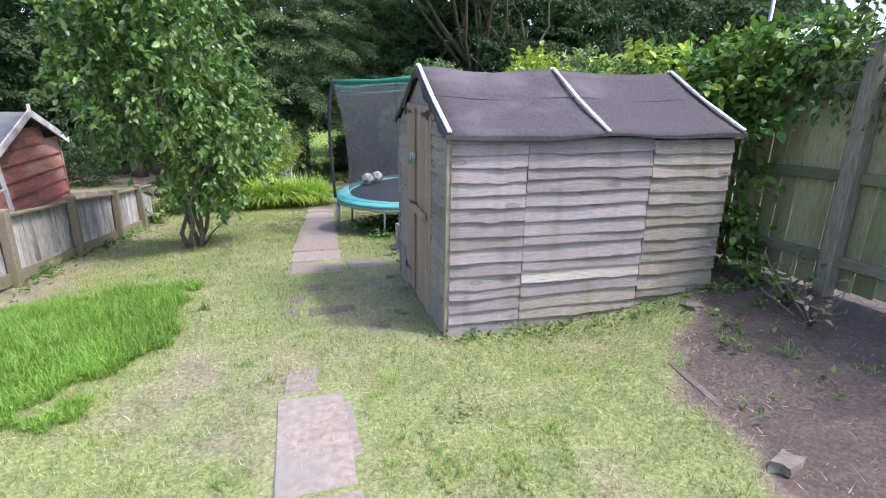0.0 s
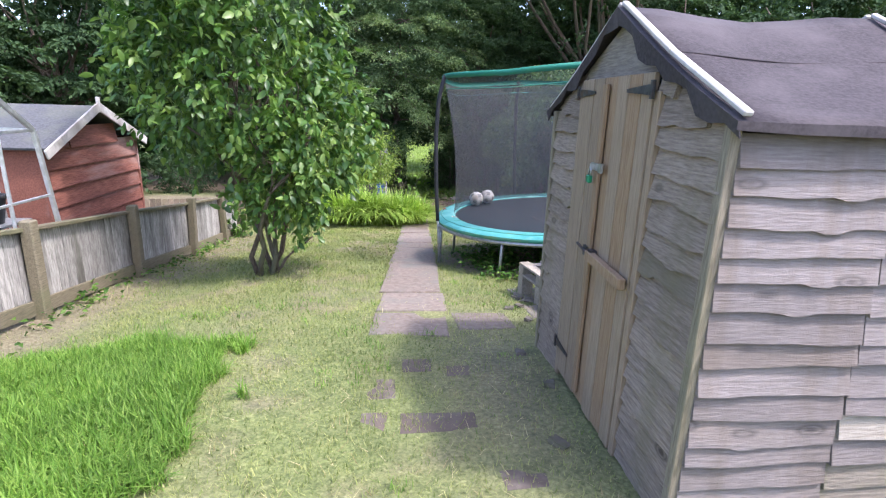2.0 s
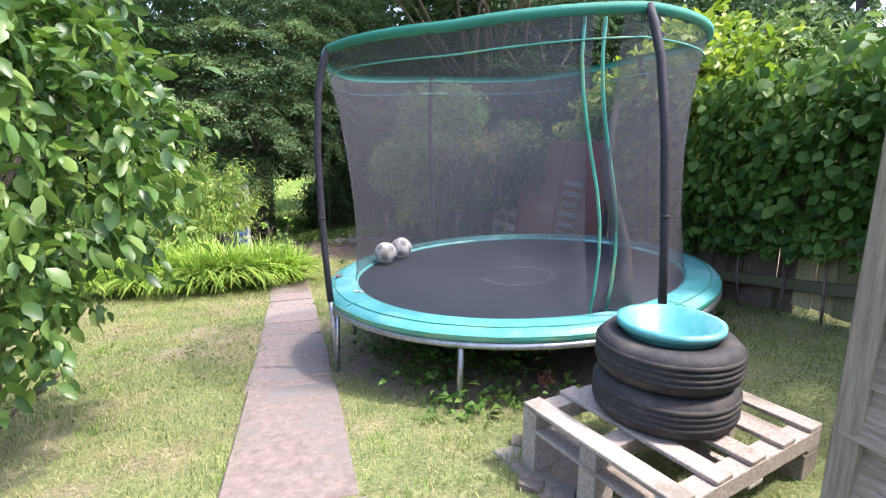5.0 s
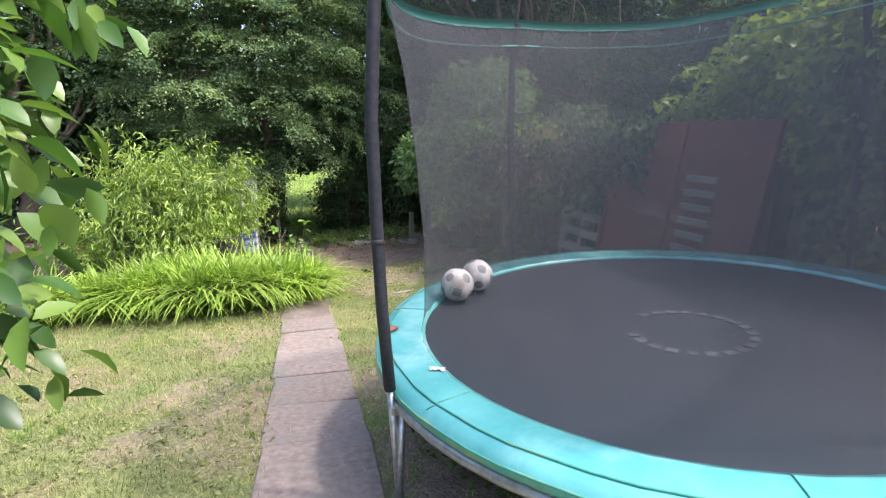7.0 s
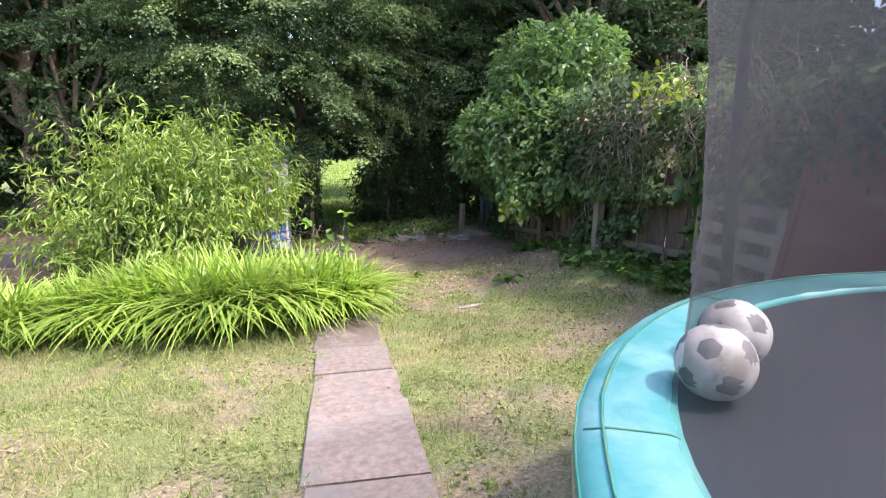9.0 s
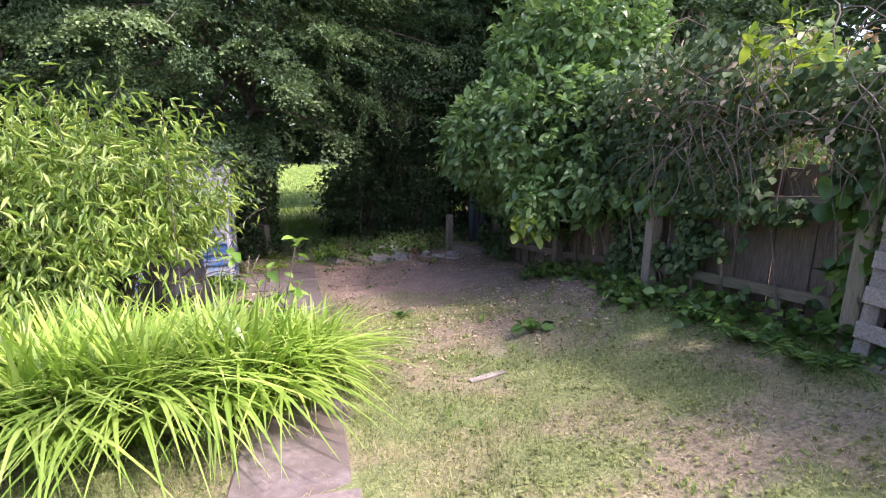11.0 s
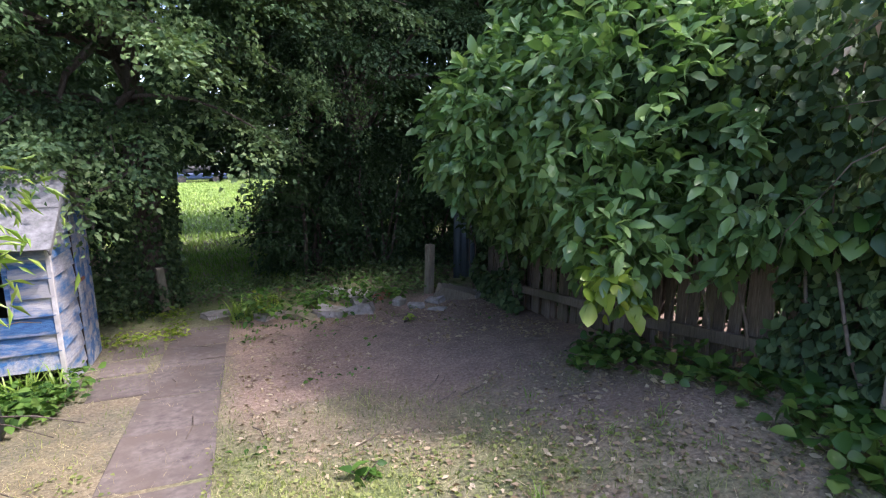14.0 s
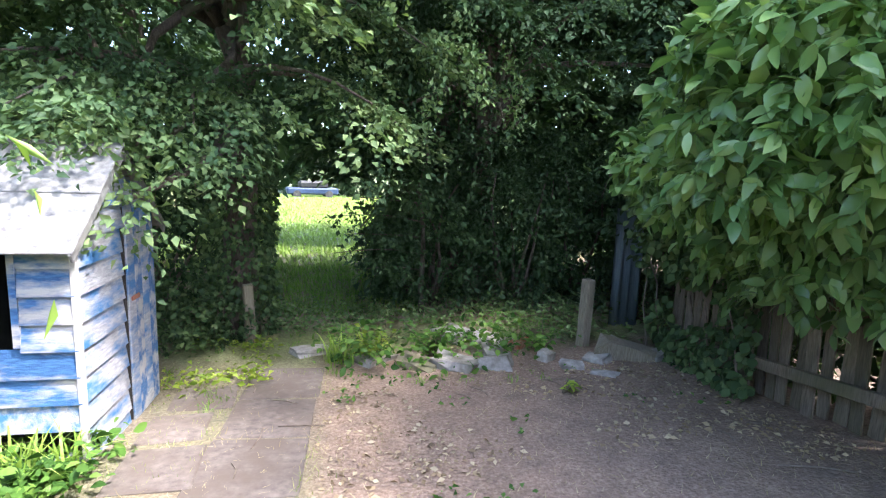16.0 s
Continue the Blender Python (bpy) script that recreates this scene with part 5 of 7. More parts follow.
# unseen crown, added up-sun so that its shadow falls on the soil
wood_tree("added_shade_tree", (7.6, 20.6), 6.2, [((3.4, 18.0, 6.6), (1.3, 1.2, 0.8)), ((5.0, 17.4, 6.8), (1.3, 1.2, 0.9)), ((4.6, 19.4, 6.9), (1.5, 1.3, 0.9)), ((6.3, 18.6, 7.0), (1.4, 1.3, 1.0)), ((2.4, 19.6, 6.9), (1.3, 1.1, 0.8)), ((6.6, 20.6, 7.0), (1.5, 1.4, 1.1)), ((3.4, 21.0, 7.0), (1.5, 1.3, 0.9)), ((6.0, 15.4, 6.8), (0.8, 0.8, 0.6)), ((5.8, 15.9, 6.8), (0.9, 0.9, 0.7)), ((5.5, 14.9, 6.8), (0.9, 0.9, 0.6)), ((5.1, 15.1, 6.6), (0.65, 0.65, 0.5))],
          2300, 0.12, L_DARK, "tall unseen tree added to shade the garden's end", 13, 8, 0.45, 0.5, 0.3, 0.22, (-0.8, -0.6))


def wall_of(x0, x1, y, z0, z1, r, seed, step=1.5):
    g = random.Random(seed)
    out = []
    x = x0
    while x <= x1:
        z = z0
        while z <= z1:
            k = r * g.uniform(0.8, 1.25)
            out.append(((x + g.uniform(-0.5, 0.5), y + g.uniform(-0.6, 0.6), z + g.uniform(-0.4, 0.4)), (k, k * 0.9, k)))
            z += step
        x += step
    return out


for name, foot, box_of, count, leaf, mat, label, seed in (
        ("wood_tree", (-5.8, 23.5), (-8.5, -3.6, 24.0, 0.4, 6.5), 3300, 0.15, L_DARK, "tall dark green woodland tree behind the garden", 101),
        ("wood_tree", (-2.3, 24.4), (-3.8, -1.4, 24.2, -0.8, 6.5), 2400, 0.15, L_DARK, "tall dark green woodland tree behind the garden", 102),
        ("wood_tree", (2.9, 23.6), (1.3, 4.6, 23.4, -0.9, 6.5), 3400, 0.14, L_DARK, "tall dark green woodland tree behind the garden", 103),
        ("wood_tree", (6.6, 22.8), (4.8, 8.8, 22.6, -0.6, 6.5), 3300, 0.15, L_DARK, "tall dark green woodland tree behind the garden", 104),
        ("wood_tree", (11.5, 21.5), (9.5, 14.0, 21.5, -0.6, 7.0), 3000, 0.17, L_DARK, "tall dark green woodland tree behind the garden", 105),
        ("wood_tree", (-11, 20.5), (-13.5, -8.5, 20.5, -0.8, 6.0), 3000, 0.17, L_DARK, "tall dark green woodland tree behind the garden", 106),
        ("wood_tree", (-6.20, 22.78), (-8.20, -4.60, 23.18, 1.7, 5.0), 2400, 0.12, L_DARK, "dark spreading tree with a bare forked trunk", 107),
        ("wood_tree", (-10.5, 14.5), (-13, -9, 14.5, -0.4, 5.0), 2200, 0.15, L_DARK, "dark green garden tree beyond the sheds", 108),
        ("wood_tree", (-13.5, 9.5), (-16, -12.5, 9.5, -0.4, 4.5), 1700, 0.16, L_DARK, "dark green garden tree beyond the sheds", 109),
        ("wood_tree", (8.4, 19.4), (6.2, 9.6, 19.6, 0.2, 5.6), 2500, 0.13, L_DARK, "tall dark tree over the neighbouring fence", 110),
        ("wood_tree", (11.4, 16.4), (10.0, 13.0, 16.4, 0.2, 5.0), 1900, 0.15, L_DARK, "tall dark tree over the neighbouring fence", 111),
        ("wood_tree", (15.5, 17), (13.5, 18, 17, -0.3, 5.5), 1900, 0.17, L_DARK, "tall dark green woodland tree behind the garden", 112)):
    x0, x1, y, z0, z1 = box_of
    wood_tree(name, foot, 4.5, wall_of(x0, x1, y, z0, z1, 0.95, seed, 1.35), int(count * 1.7), leaf, mat, label, seed, 8, 0.62, 0.3, 0.42, 0.28 if seed == 107 else 0.2, keep=gap_clear, shell=0.72)

p, w = sprays(wall_of(-22, 24, 28.5, 1.6, 9.5, 1.5, 77, 1.9) + wall_of(-22, -3.2, 28.5, -1.0, 1.5, 1.5, 78, 1.9) + wall_of(3.6, 24, 28.5, -1.0, 1.5, 1.5, 79, 1.9) + wall_of(-24, -15, 16, 0, 6, 1.6, 80, 2.2) + wall_of(17, 24, 20, 0, 7, 1.6, 81, 2.2), 15000, 6, 0.8, 0.5, 0.5, 0.2)
ok = gap_clear(p) & ~((p[:, 0] > 0.3) & (p[:, 0] < 6.2) & (p[:, 1] > 24) & (p[:, 2] < 1.3))
p, w = p[ok], w[ok]
sz = 0.36 * rng.uniform(0.6, 1.3, len(p))
solid("deep_wood", leaf_mesh("deep_wood", p, w, sz, sz * 0.75), L_DARK, "deep shaded wood closing the view behind the trees", "trees", kind="stuff")


# dark bushes under the trees
def dark_bush(x, y, h, r, seed, mat=L_DARK, label="dark evergreen bush in the shade of the wood"):
    b = thing("dark_bush", at(x, y), label, "bush")
    bm = bmesh.new()
    for i in range(5):
        pp, rr = limb(at(x, y), at(x + 0.6 * r * math.cos(i * 1.3), y + 0.6 * r * math.sin(i * 1.3), h * 0.8), 0.03, 0.008, 0.1, 5, seed + i)
        tube(pp, rr, 5, bm)
    part("stem", bm, M_BARK, b)
    z = float(lie(x, y))
    crown("leaves", [((x, y, z + h * 0.4), (r, r * 0.8, h * 0.45)), ((x - 0.4 * r, y, z + h * 0.75), (r * 0.6, r * 0.6, h * 0.3)), ((x + 0.4 * r, y + 0.1, z + h * 0.8), (r * 0.6, r * 0.6, h * 0.3))], 900, 7, 0.3, 0.075, mat, b, 0.5, 0.5, 0.3, 0.55, False, 0.2, 0.02, gap_clear)


for i, (x, y, h, r) in enumerate(((2.2, 21.9, 2.1, 0.8), (3.3, 21.8, 2.3, 0.9), (4.4, 22.2, 2.4, 0.9), (5.6, 21.2, 2.6, 1.0), (-1.2, 21.6, 2.2, 0.8), (-2.6, 21.5, 2.4, 1.0), (-4.0, 20.8, 1.3, 0.9), (5.6, 20.0, 2.2, 0.6), (-7.4, 20.6, 1.5, 0.9), (1.85, 22.3, 1.5, 0.5))):
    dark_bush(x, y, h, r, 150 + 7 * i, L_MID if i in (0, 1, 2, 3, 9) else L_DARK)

def sapling():
    t = thing("leafy_sapling", at(2.0, 21.5), "young tree with flat tiers of dark leaves before the field", "tree")
    bm = bmesh.new()
    tiers = [((1.45, 20.95, z), (r, 0.35, 0.07)) for z, r in ((-1.1, 0.3), (-0.9, 0.55), (-0.68, 0.45), (-0.48, 0.6), (-0.25, 0.42))]
    p, r = limb(at(2.0, 21.5), at(1.95, 21.4, 2.4), 0.04, 0.012, 0.05, 6, 181)
    tube(p, r, 7, bm)
    for k, (c, rad) in enumerate(tiers):
        pp, rr = limb((2.0, 21.45, c[2] - 0.1), (c[0] - rad[0], c[1], c[2]), 0.012, 0.004, 0.08, 5, 190 + k)
        tube(pp, rr, 5, bm)
    part("trunk", bm, M_BARK, t)
    crown("leaves", tiers, 190, 8, 0.16, 0.065, L_MID, t, 0.25, 0.3, 0.15, 0.55, False, 0.15)


sapling()

gx, gy = rng.uniform(-0.6, 2.0, 9000), rng.uniform(21.4, 25.2, 9000)
solid("wood_edge_grass", blades("wood_edge_grass", gx, gy, rng.uniform(0.06, 0.16, 9000), rng.uniform(0.008, 0.016, 9000), 0.8), L_LUSH, "grass in the opening between the trees", "grass", kind="stuff")

# the far edge of the field
p, w = sprays([((x, 66 + 3 * math.sin(x), z), (4.5, 3, 3.5)) for x in range(-60, 61, 5) for z in (0.5, 4.5)], 6500, 6, 1.3, 0.5, 0.6, 0.3)
sz = 0.7 * rng.uniform(0.6, 1.3, len(p))
solid("far_wood", leaf_mesh("far_wood", p, w, sz, sz * 0.7), L_FAR, "distant leafy wood across the field", "trees", kind="stuff")
gx, gy = rng.uniform(-7, 6, 60000), rng.uniform(24.8, 64, 60000)
solid("field_grass", blades("field_grass", gx, gy, rng.uniform(0.08, 0.2, 60000), rng.uniform(0.03, 0.07, 60000), 0.8), L_FIELD, "sunlit mown grass of the field behind the wood", "grass", kind="stuff")


def car(x, y, turn):
    c = thing("parked_car", at(x, y), "dark blue car parked across the field", "car")
    m = Matrix.Translation(at(x, y)) @ Matrix.Rotation(turn, 4, "Z")
    bm = box(-2.1, 2.1, -0.85, 0.85, 0.3, 0.85, None, m, 0.12)
    part("body", bm, M_CAR, c)
    part("cabin", box(-1.1, 1.3, -0.72, 0.72, 0.8, 1.42, None, m, 0.16), M_BIN, c, "dark glazed cabin")
    for sx in (-1.3, 1.3):
        for sy in (-0.8, 0.8):
            a, b = m @ Vector((sx, sy - 0.1, 0.32)), m @ Vector((sx, sy + 0.1, 0.32))
            part("wheel", tube([a, b], 0.32, 16), M_RUBBER, c)


car(-1.9, 60.0, 0.2)


# ---- broad-leaved bush by the fence ----
def big_bush():
    b = thing("broad_leaved_bush", at(4.2, 16.6), "large glossy broad-leaved bush hanging over the fence", "bush")
    bm = bmesh.new()
    for i, e in enumerate(((3.3, 16.2, 0.3), (3.6, 17.3, 0.9), (4.1, 15.9, 0.9), (4.3, 16.8, 1.3), (3.2, 17.2, 0.1))):
        pp, rr = limb(at(4.35, 16.6), e, 0.05, 0.015, 0.12, 6, 200 + i)
        tube(pp, rr, 7, bm)
    part("stem", bm, M_BARK, b)
    clumps = [((3.3, 16.9, 0.6), (0.75, 0.8, 0.65)), ((3.65, 16.1, 0.55), (0.8, 0.8, 0.8)), ((3.3, 15.8, 0.0), (0.26, 0.3, 0.32)), ((3.08, 15.55, -0.22), (0.18, 0.2, 0.16)), ((3.75, 15.25, 0.15), (0.36, 0.4, 0.42)), ((4.1, 16.9, 1.3), (0.9, 1.0, 0.8)), ((4.05, 15.6, 0.6), (0.55, 0.5, 0.6)),
              ((4.3, 16.4, 1.8), (0.75, 0.8, 0.6)), ((4.2, 17.4, 1.9), (0.8, 0.8, 0.6)), ((2.98, 17.25, 0.4), (0.42, 0.55, 0.4)), ((4.0, 17.9, 0.9), (0.6, 0.6, 0.6)), ((3.62, 17.9, 0.1), (0.42, 0.55, 0.45)), ((3.6, 17.2, 0.05), (0.42, 0.5, 0.45)), ((3.62, 18.6, 0.25), (0.4, 0.5, 0.4)), ((3.62, 16.55, 0.0), (0.35, 0.4, 0.42)), ((3.82, 17.4, -0.35), (0.24, 0.5, 0.25)), ((3.82, 16.6, -0.4), (0.2, 0.4, 0.25)), ((3.86, 18.1, -0.35), (0.22, 0.5, 0.25))]
    crown("leaves", clumps, 5600, 7, 0.17, 0.112, L_BUSH, b, 0.22, 0.72, 0.36, 0.5, True, 0.34, 0.42, grain=0.45)
    crown("young_leaves", [((3.0, 15.5, -0.4), (0.12, 0.12, 0.1))], 16, 6, 0.12, 0.11, L_LIME, b, 0.7, 0.3, 0.0, 0.62, True, 0.3, 0.2)


big_bush()


# ---- ivy and dead vine over the fence ----
def ivy(name, y0, y1, seed, count, label, low=0.0, high=2.2, leaf=0.07, face=0.16, mat=L_IVY, bare=0.45):
    g = np.random.default_rng(seed)
    y = g.uniform(y0, y1, count)
    h = g.uniform(low, high, count)
    dens = fbm(y * 1.6, h * 1.6, seed, 3)
    ok = dens > np.where(h < 0.8, bare, 0.3)
    y, h = y[ok], h[ok]
    fx = np.interp(y, [-4, 3, 14, 19.6], [3.95, 3.92, 3.92, 4.2])
    x = fx - 0.06 - g.random(len(y)) * (np.where(h < 0.85, 0.1, face) + 0.35 * np.clip(h - 1.0, 0, 1)) + g.random(len(y)) * 0.3 * np.clip(h - 1.1, 0, 1)
    z = lie(np.full_like(y, 3.9), y) + h
    p = np.stack([x, y, z], 1)
    w = np.stack([-0.5 + g.normal(0, 0.5, len(y)), g.normal(0, 0.5, len(y)), -0.8 + g.normal(0, 0.4, len(y))], 1)
    sz = leaf * g.uniform(0.6, 1.4, len(y))
    t = thing(name, at(3.85, (y0 + y1) / 2), label, "ivy")
    part("leaves", leaf_mesh("leaves", p, w, sz, sz * 0.85, 0.15, leaf > 0.06), mat, t)
    for k in range(int((y1 - y0) * 3)):
        yy = y0 + (k + 0.5) / 3
        pp, rr = limb((fence_x(yy) - 0.08, yy, float(lie(3.9, yy))), (fence_x(yy + 0.2) - 0.1, yy + 0.25, float(lie(3.9, yy)) + high * 0.8), 0.012, 0.004, 0.06, 6, seed * 50 + k)
        part("stem", tube(pp, rr, 5), M_TWIG, t)


ivy("ivy", 10.8, 13.4, 3, 11500, "dark ivy smothering the board fence", 0.15, 1.8, 0.062, 0.2, bare=0.5)
ivy("ivy", 13.4, 16.2, 6, 12000, "dark ivy smothering the board fence", 0.1, 2.25, 0.062, 0.2, bare=0.58)
ivy("ivy", 18.2, 19.9, 4, 2600, "dark ivy over the end of the fence", 0.0, 1.7, 0.075, 0.2)
ivy("ivy", 6.6, 9.2, 5, 3600, "green climber on the fence behind the trampoline", 0.5, 1.9, 0.085, 0.2, L_WEED)


ivy("bindweed", 11.6, 12.7, 7, 420, "heart-leaved bindweed climbing the fence boards", 0.1, 1.15, 0.11, 0.26, L_TREE)
ivy("bindweed", 14.1, 14.7, 9, 200, "heart-leaved bindweed climbing the fence post", 0.3, 1.1, 0.10, 0.26, L_TREE)


def vines():
    t = thing("dead_vine", at(3.8, 13), "tangle of dry brown vine stems hanging over ivy", "vine")
    g = random.Random(8)
    for i in range(140):
        y, h = g.uniform(11.2, 14.2), g.uniform(1.3, 2.1)
        p = Vector((fence_x(y) - 0.25 - g.uniform(0, 0.3), y, float(lie(3.9, y)) + h))
        d = Vector((g.uniform(-0.3, 0.2), g.uniform(-1, 1), g.uniform(-0.3, 0.8))).normalized()
        pts = [p.copy()]
        for k in range(9):
            d = (d + Vector((g.uniform(-0.3, 0.3), g.uniform(-0.4, 0.4), g.uniform(-0.65, 0.15)))).normalized()
            p = p + d * g.uniform(0.07, 0.14)
            p.x = min(max(p.x, 3.3), 3.85)
            pts.append(p.copy())
        part("vine_stem", tube(pts, [g.uniform(0.003, 0.0055)] * 5 + [0.002] * 5, 4), M_TWIG, t)
    crown("dry_leaves", [((3.75, 12.6, 0.9), (0.35, 1.2, 0.35)), ((3.8, 14.0, 1.0), (0.35, 1.0, 0.35))], 170, 6, 0.25, 0.06, L_DEAD, t, 0.8, 0.4, 0.35, 0.6)
    crown("lime_shoot", [((3.62, 13.15, 1.05), (0.14, 0.26, 0.1))], 18, 7, 0.2, 0.11, L_LIME, t, -0.1, 0.3, 0.0, 0.5, True)


vines()


def fence_shrub(name, place, clumps, count, leaf, mat, label, seed, droop=0.3, slim=0.62, rich=False, gaps=0.3, per=7, reach=0.28):
    t = thing(name, place, label, "shrub")
    bm = bmesh.new()
    for i, (c, r) in enumerate(clumps):
        pp, rr = limb(place, c, 0.022, 0.008, 0.15, 6, seed + i)
        tube(pp, rr, 6, bm)
    part("stem", bm, M_BARK, t)
    crown("leaves", clumps, count, per, reach, leaf, mat, t, droop, 0.5, gaps, slim, rich, 0.2, 0.1)


fence_shrub("climbing_shrub", at(3.75, 5.0), [((3.75, 4.6, 1.55), (0.45, 0.8, 0.5)), ((3.62, 3.8, 1.2), (0.24, 0.35, 0.45)), ((3.6, 3.7, 0.65), (0.2, 0.3, 0.45)), ((3.65, 3.65, 0.2), (0.16, 0.25, 0.2)), ((4.1, 5.6, 1.75), (0.6, 0.9, 0.4)), ((4.2, 6.6, 1.5), (0.5, 0.8, 0.45)), ((4.4, 7.7, 1.4), (0.6, 1.0, 0.5))], 1250, 0.09, L_WEED, "leafy green climber spilling over the fence beside the shed", 301, rich=True)
fence_shrub("climbing_shrub", at(4.0, 4.1), [((3.85, 4.2, 1.75), (0.3, 0.5, 0.2)), ((4.1, 5.4, 2.0), (0.6, 0.9, 0.2))], 110, 0.11, L_LIME, "fresh lime-green shoots above the fence", 321, rich=True)
fence_shrub("hedge_shrub", at(4.9, 9.5), [((4.9, 8.6, 1.6), (0.6, 1.2, 0.7)), ((4.5, 10.2, 1.35), (0.4, 1.0, 0.4)), ((5.0, 12.4, 0.3), (0.4, 1.0, 0.4)), ((5.0, 14.4, 0.9), (0.6, 0.9, 0.6))], 1700, 0.10, L_HAW, "pale green shrub along the neighbouring garden", 331)
fence_shrub("hedge_shrub", at(4.8, 17), [((4.75, 15.4, 0.2), (0.4, 0.8, 0.9)), ((4.8, 16.8, 0.2), (0.4, 0.8, 0.9)), ((4.9, 18.3, -0.1), (0.4, 0.8, 0.9)), ((4.9, 19.4, -0.4), (0.45, 0.6, 0.9)), ((4.65, 15.6, -1.1), (0.25, 0.8, 0.5)), ((4.7, 16.9, -1.1), (0.25, 0.8, 0.5)), ((4.75, 18.2, -1.2), (0.25, 0.8, 0.5)), ((4.85, 19.2, -1.3), (0.25, 0.7, 0.5))], 2600, 0.11, L_IVY, "dark shrub behind the end of the fence", 351)
fence_shrub("climbing_shrub", at(4.05, 3.6), [((4.0, 4.0, 1.95), (0.32, 0.5, 0.24)), ((4.15, 3.5, 2.0), (0.28, 0.4, 0.2))], 420, 0.085, L_WEED, "leafy green climber on top of the fence", 361, rich=True)
fence_shrub("hedge_shrub", at(4.5, 9.6), [((4.2, 9.4, 1.75), (0.4, 1.0, 0.35)), ((4.3, 10.6, 1.4), (0.3, 0.5, 0.2)), ((4.0, 8.6, 1.9), (0.4, 0.6, 0.35))], 560, 0.11, L_LIME, "sunlit lime-green shoots above the fence", 371)
fence_shrub("bramble", at(4.3, 1.9), [((4.1, 3.0, 2.05), (0.35, 0.6, 0.22)), ((4.15, 2.2, 2.15), (0.4, 0.8, 0.35)), ((4.2, 1.2, 2.2), (0.4, 0.8, 0.35))], 620, 0.065, L_IVY, "dark bramble tangle on top of the fence", 341, 0.7)


# ---- narrow-leaved shrub and the lilies ----
def willow_shrub():
    t = thing("narrow_leaved_shrub", at(-1.2, 15.6), "arching yellow-green shrub with narrow leaves", "shrub")
    bm = bmesh.new()
    pts_all, way_all = [], []
    g = np.random.default_rng(17)
    for i in range(330):
        base = at(-1.45 + g.normal(0, 0.5), 15.6 + g.normal(0, 0.35))
        a = g.uniform(0, 2 * math.pi)
        reach = g.uniform(0.15, 1.0)
        h = g.uniform(0.35, 1.05) * (2.8 - 0.95 * reach)
        tip = base + Vector((math.cos(a) * reach * 0.95, math.sin(a) * reach * 0.7, h))
        pts = []
        for s in np.linspace(0, 1, 9):
            q = base.lerp(tip, s) + Vector((math.cos(a), math.sin(a) * 0.7, 0)) * 0.18 * s * s * reach * 2 + Vector((0, 0, 0.25 * math.sin(math.pi * s) - 0.35 * s ** 3 * reach))
            pts.append(q)
        if i % 2 == 0:
            tube(pts, [0.007 - 0.0006 * k for k in range(9)], 4, bm)
        for k in range(2, 9):
            for _ in range(16):
                f = g.random()
                q = np.array(pts[k - 1]) * (1 - f) + np.array(pts[k]) * f + g.normal(0, 0.09, 3)
                pts_all.append(q)
                way_all.append(np.array([math.cos(a) * 0.5, math.sin(a) * 0.5, -0.45]) + g.normal(0, 0.55, 3))
    part("stem", bm, M_BARK, t)
    p, w = np.array(pts_all), np.array(way_all)
    ok = p[:, 0] < -0.12 + 0.35 * (p[:, 1] - 15.3) + 0.5 * np.clip(p[:, 2] - 0.1, 0, 0.4)
    ok &= ~((p[:, 0] > -1.15) & (p[:, 2] < -0.5) & (p[:, 1] > 14.9))
    p, w = p[ok], w[ok]
    sz = 0.115 * g.uniform(0.6, 1.35, len(p))
    part("leaves", leaf_mesh("leaves", p, w, sz, sz * 0.2, 0.3), L_BAMBOO, t)


willow_shrub()


def lily_clump(x, y, size, seed, n=660):
    g = np.random.default_rng(seed)
    t = thing("lily_clump", at(x, y), "arching clump of bright green strap-leaved lilies", "plant", "lilies along the bed")
    m = n // 6
    for k in range(6):
        fx, fy = x + g.normal(0, 0.15 * size), y + g.normal(0, 0.11 * size)
        bx, by = fx + g.normal(0, 0.05 * size, m), fy + g.normal(0, 0.05 * size, m)
        tagged(part("leaf_fan", blades("leaf_fan", bx, by, g.uniform(0.6, 1.1, m) * 0.98 * size, g.uniform(0.027, 0.044, m), 0.98, segs=8), L_LILY, t), kind="stuff")


for i, (x, y, s) in enumerate(((-2.75, 13.75, 0.85), (-2.2, 13.85, 0.8), (-1.55, 13.75, 1.0), (-1.0, 13.65, 1.05), (-0.5, 13.6, 1.05), (0.0, 13.75, 1.0), (0.3, 13.95, 0.85), (-0.75, 14.15, 0.95), (-1.4, 14.3, 0.9), (-0.25, 14.3, 0.85))):
    lily_clump(x, y, s, 500 + i)


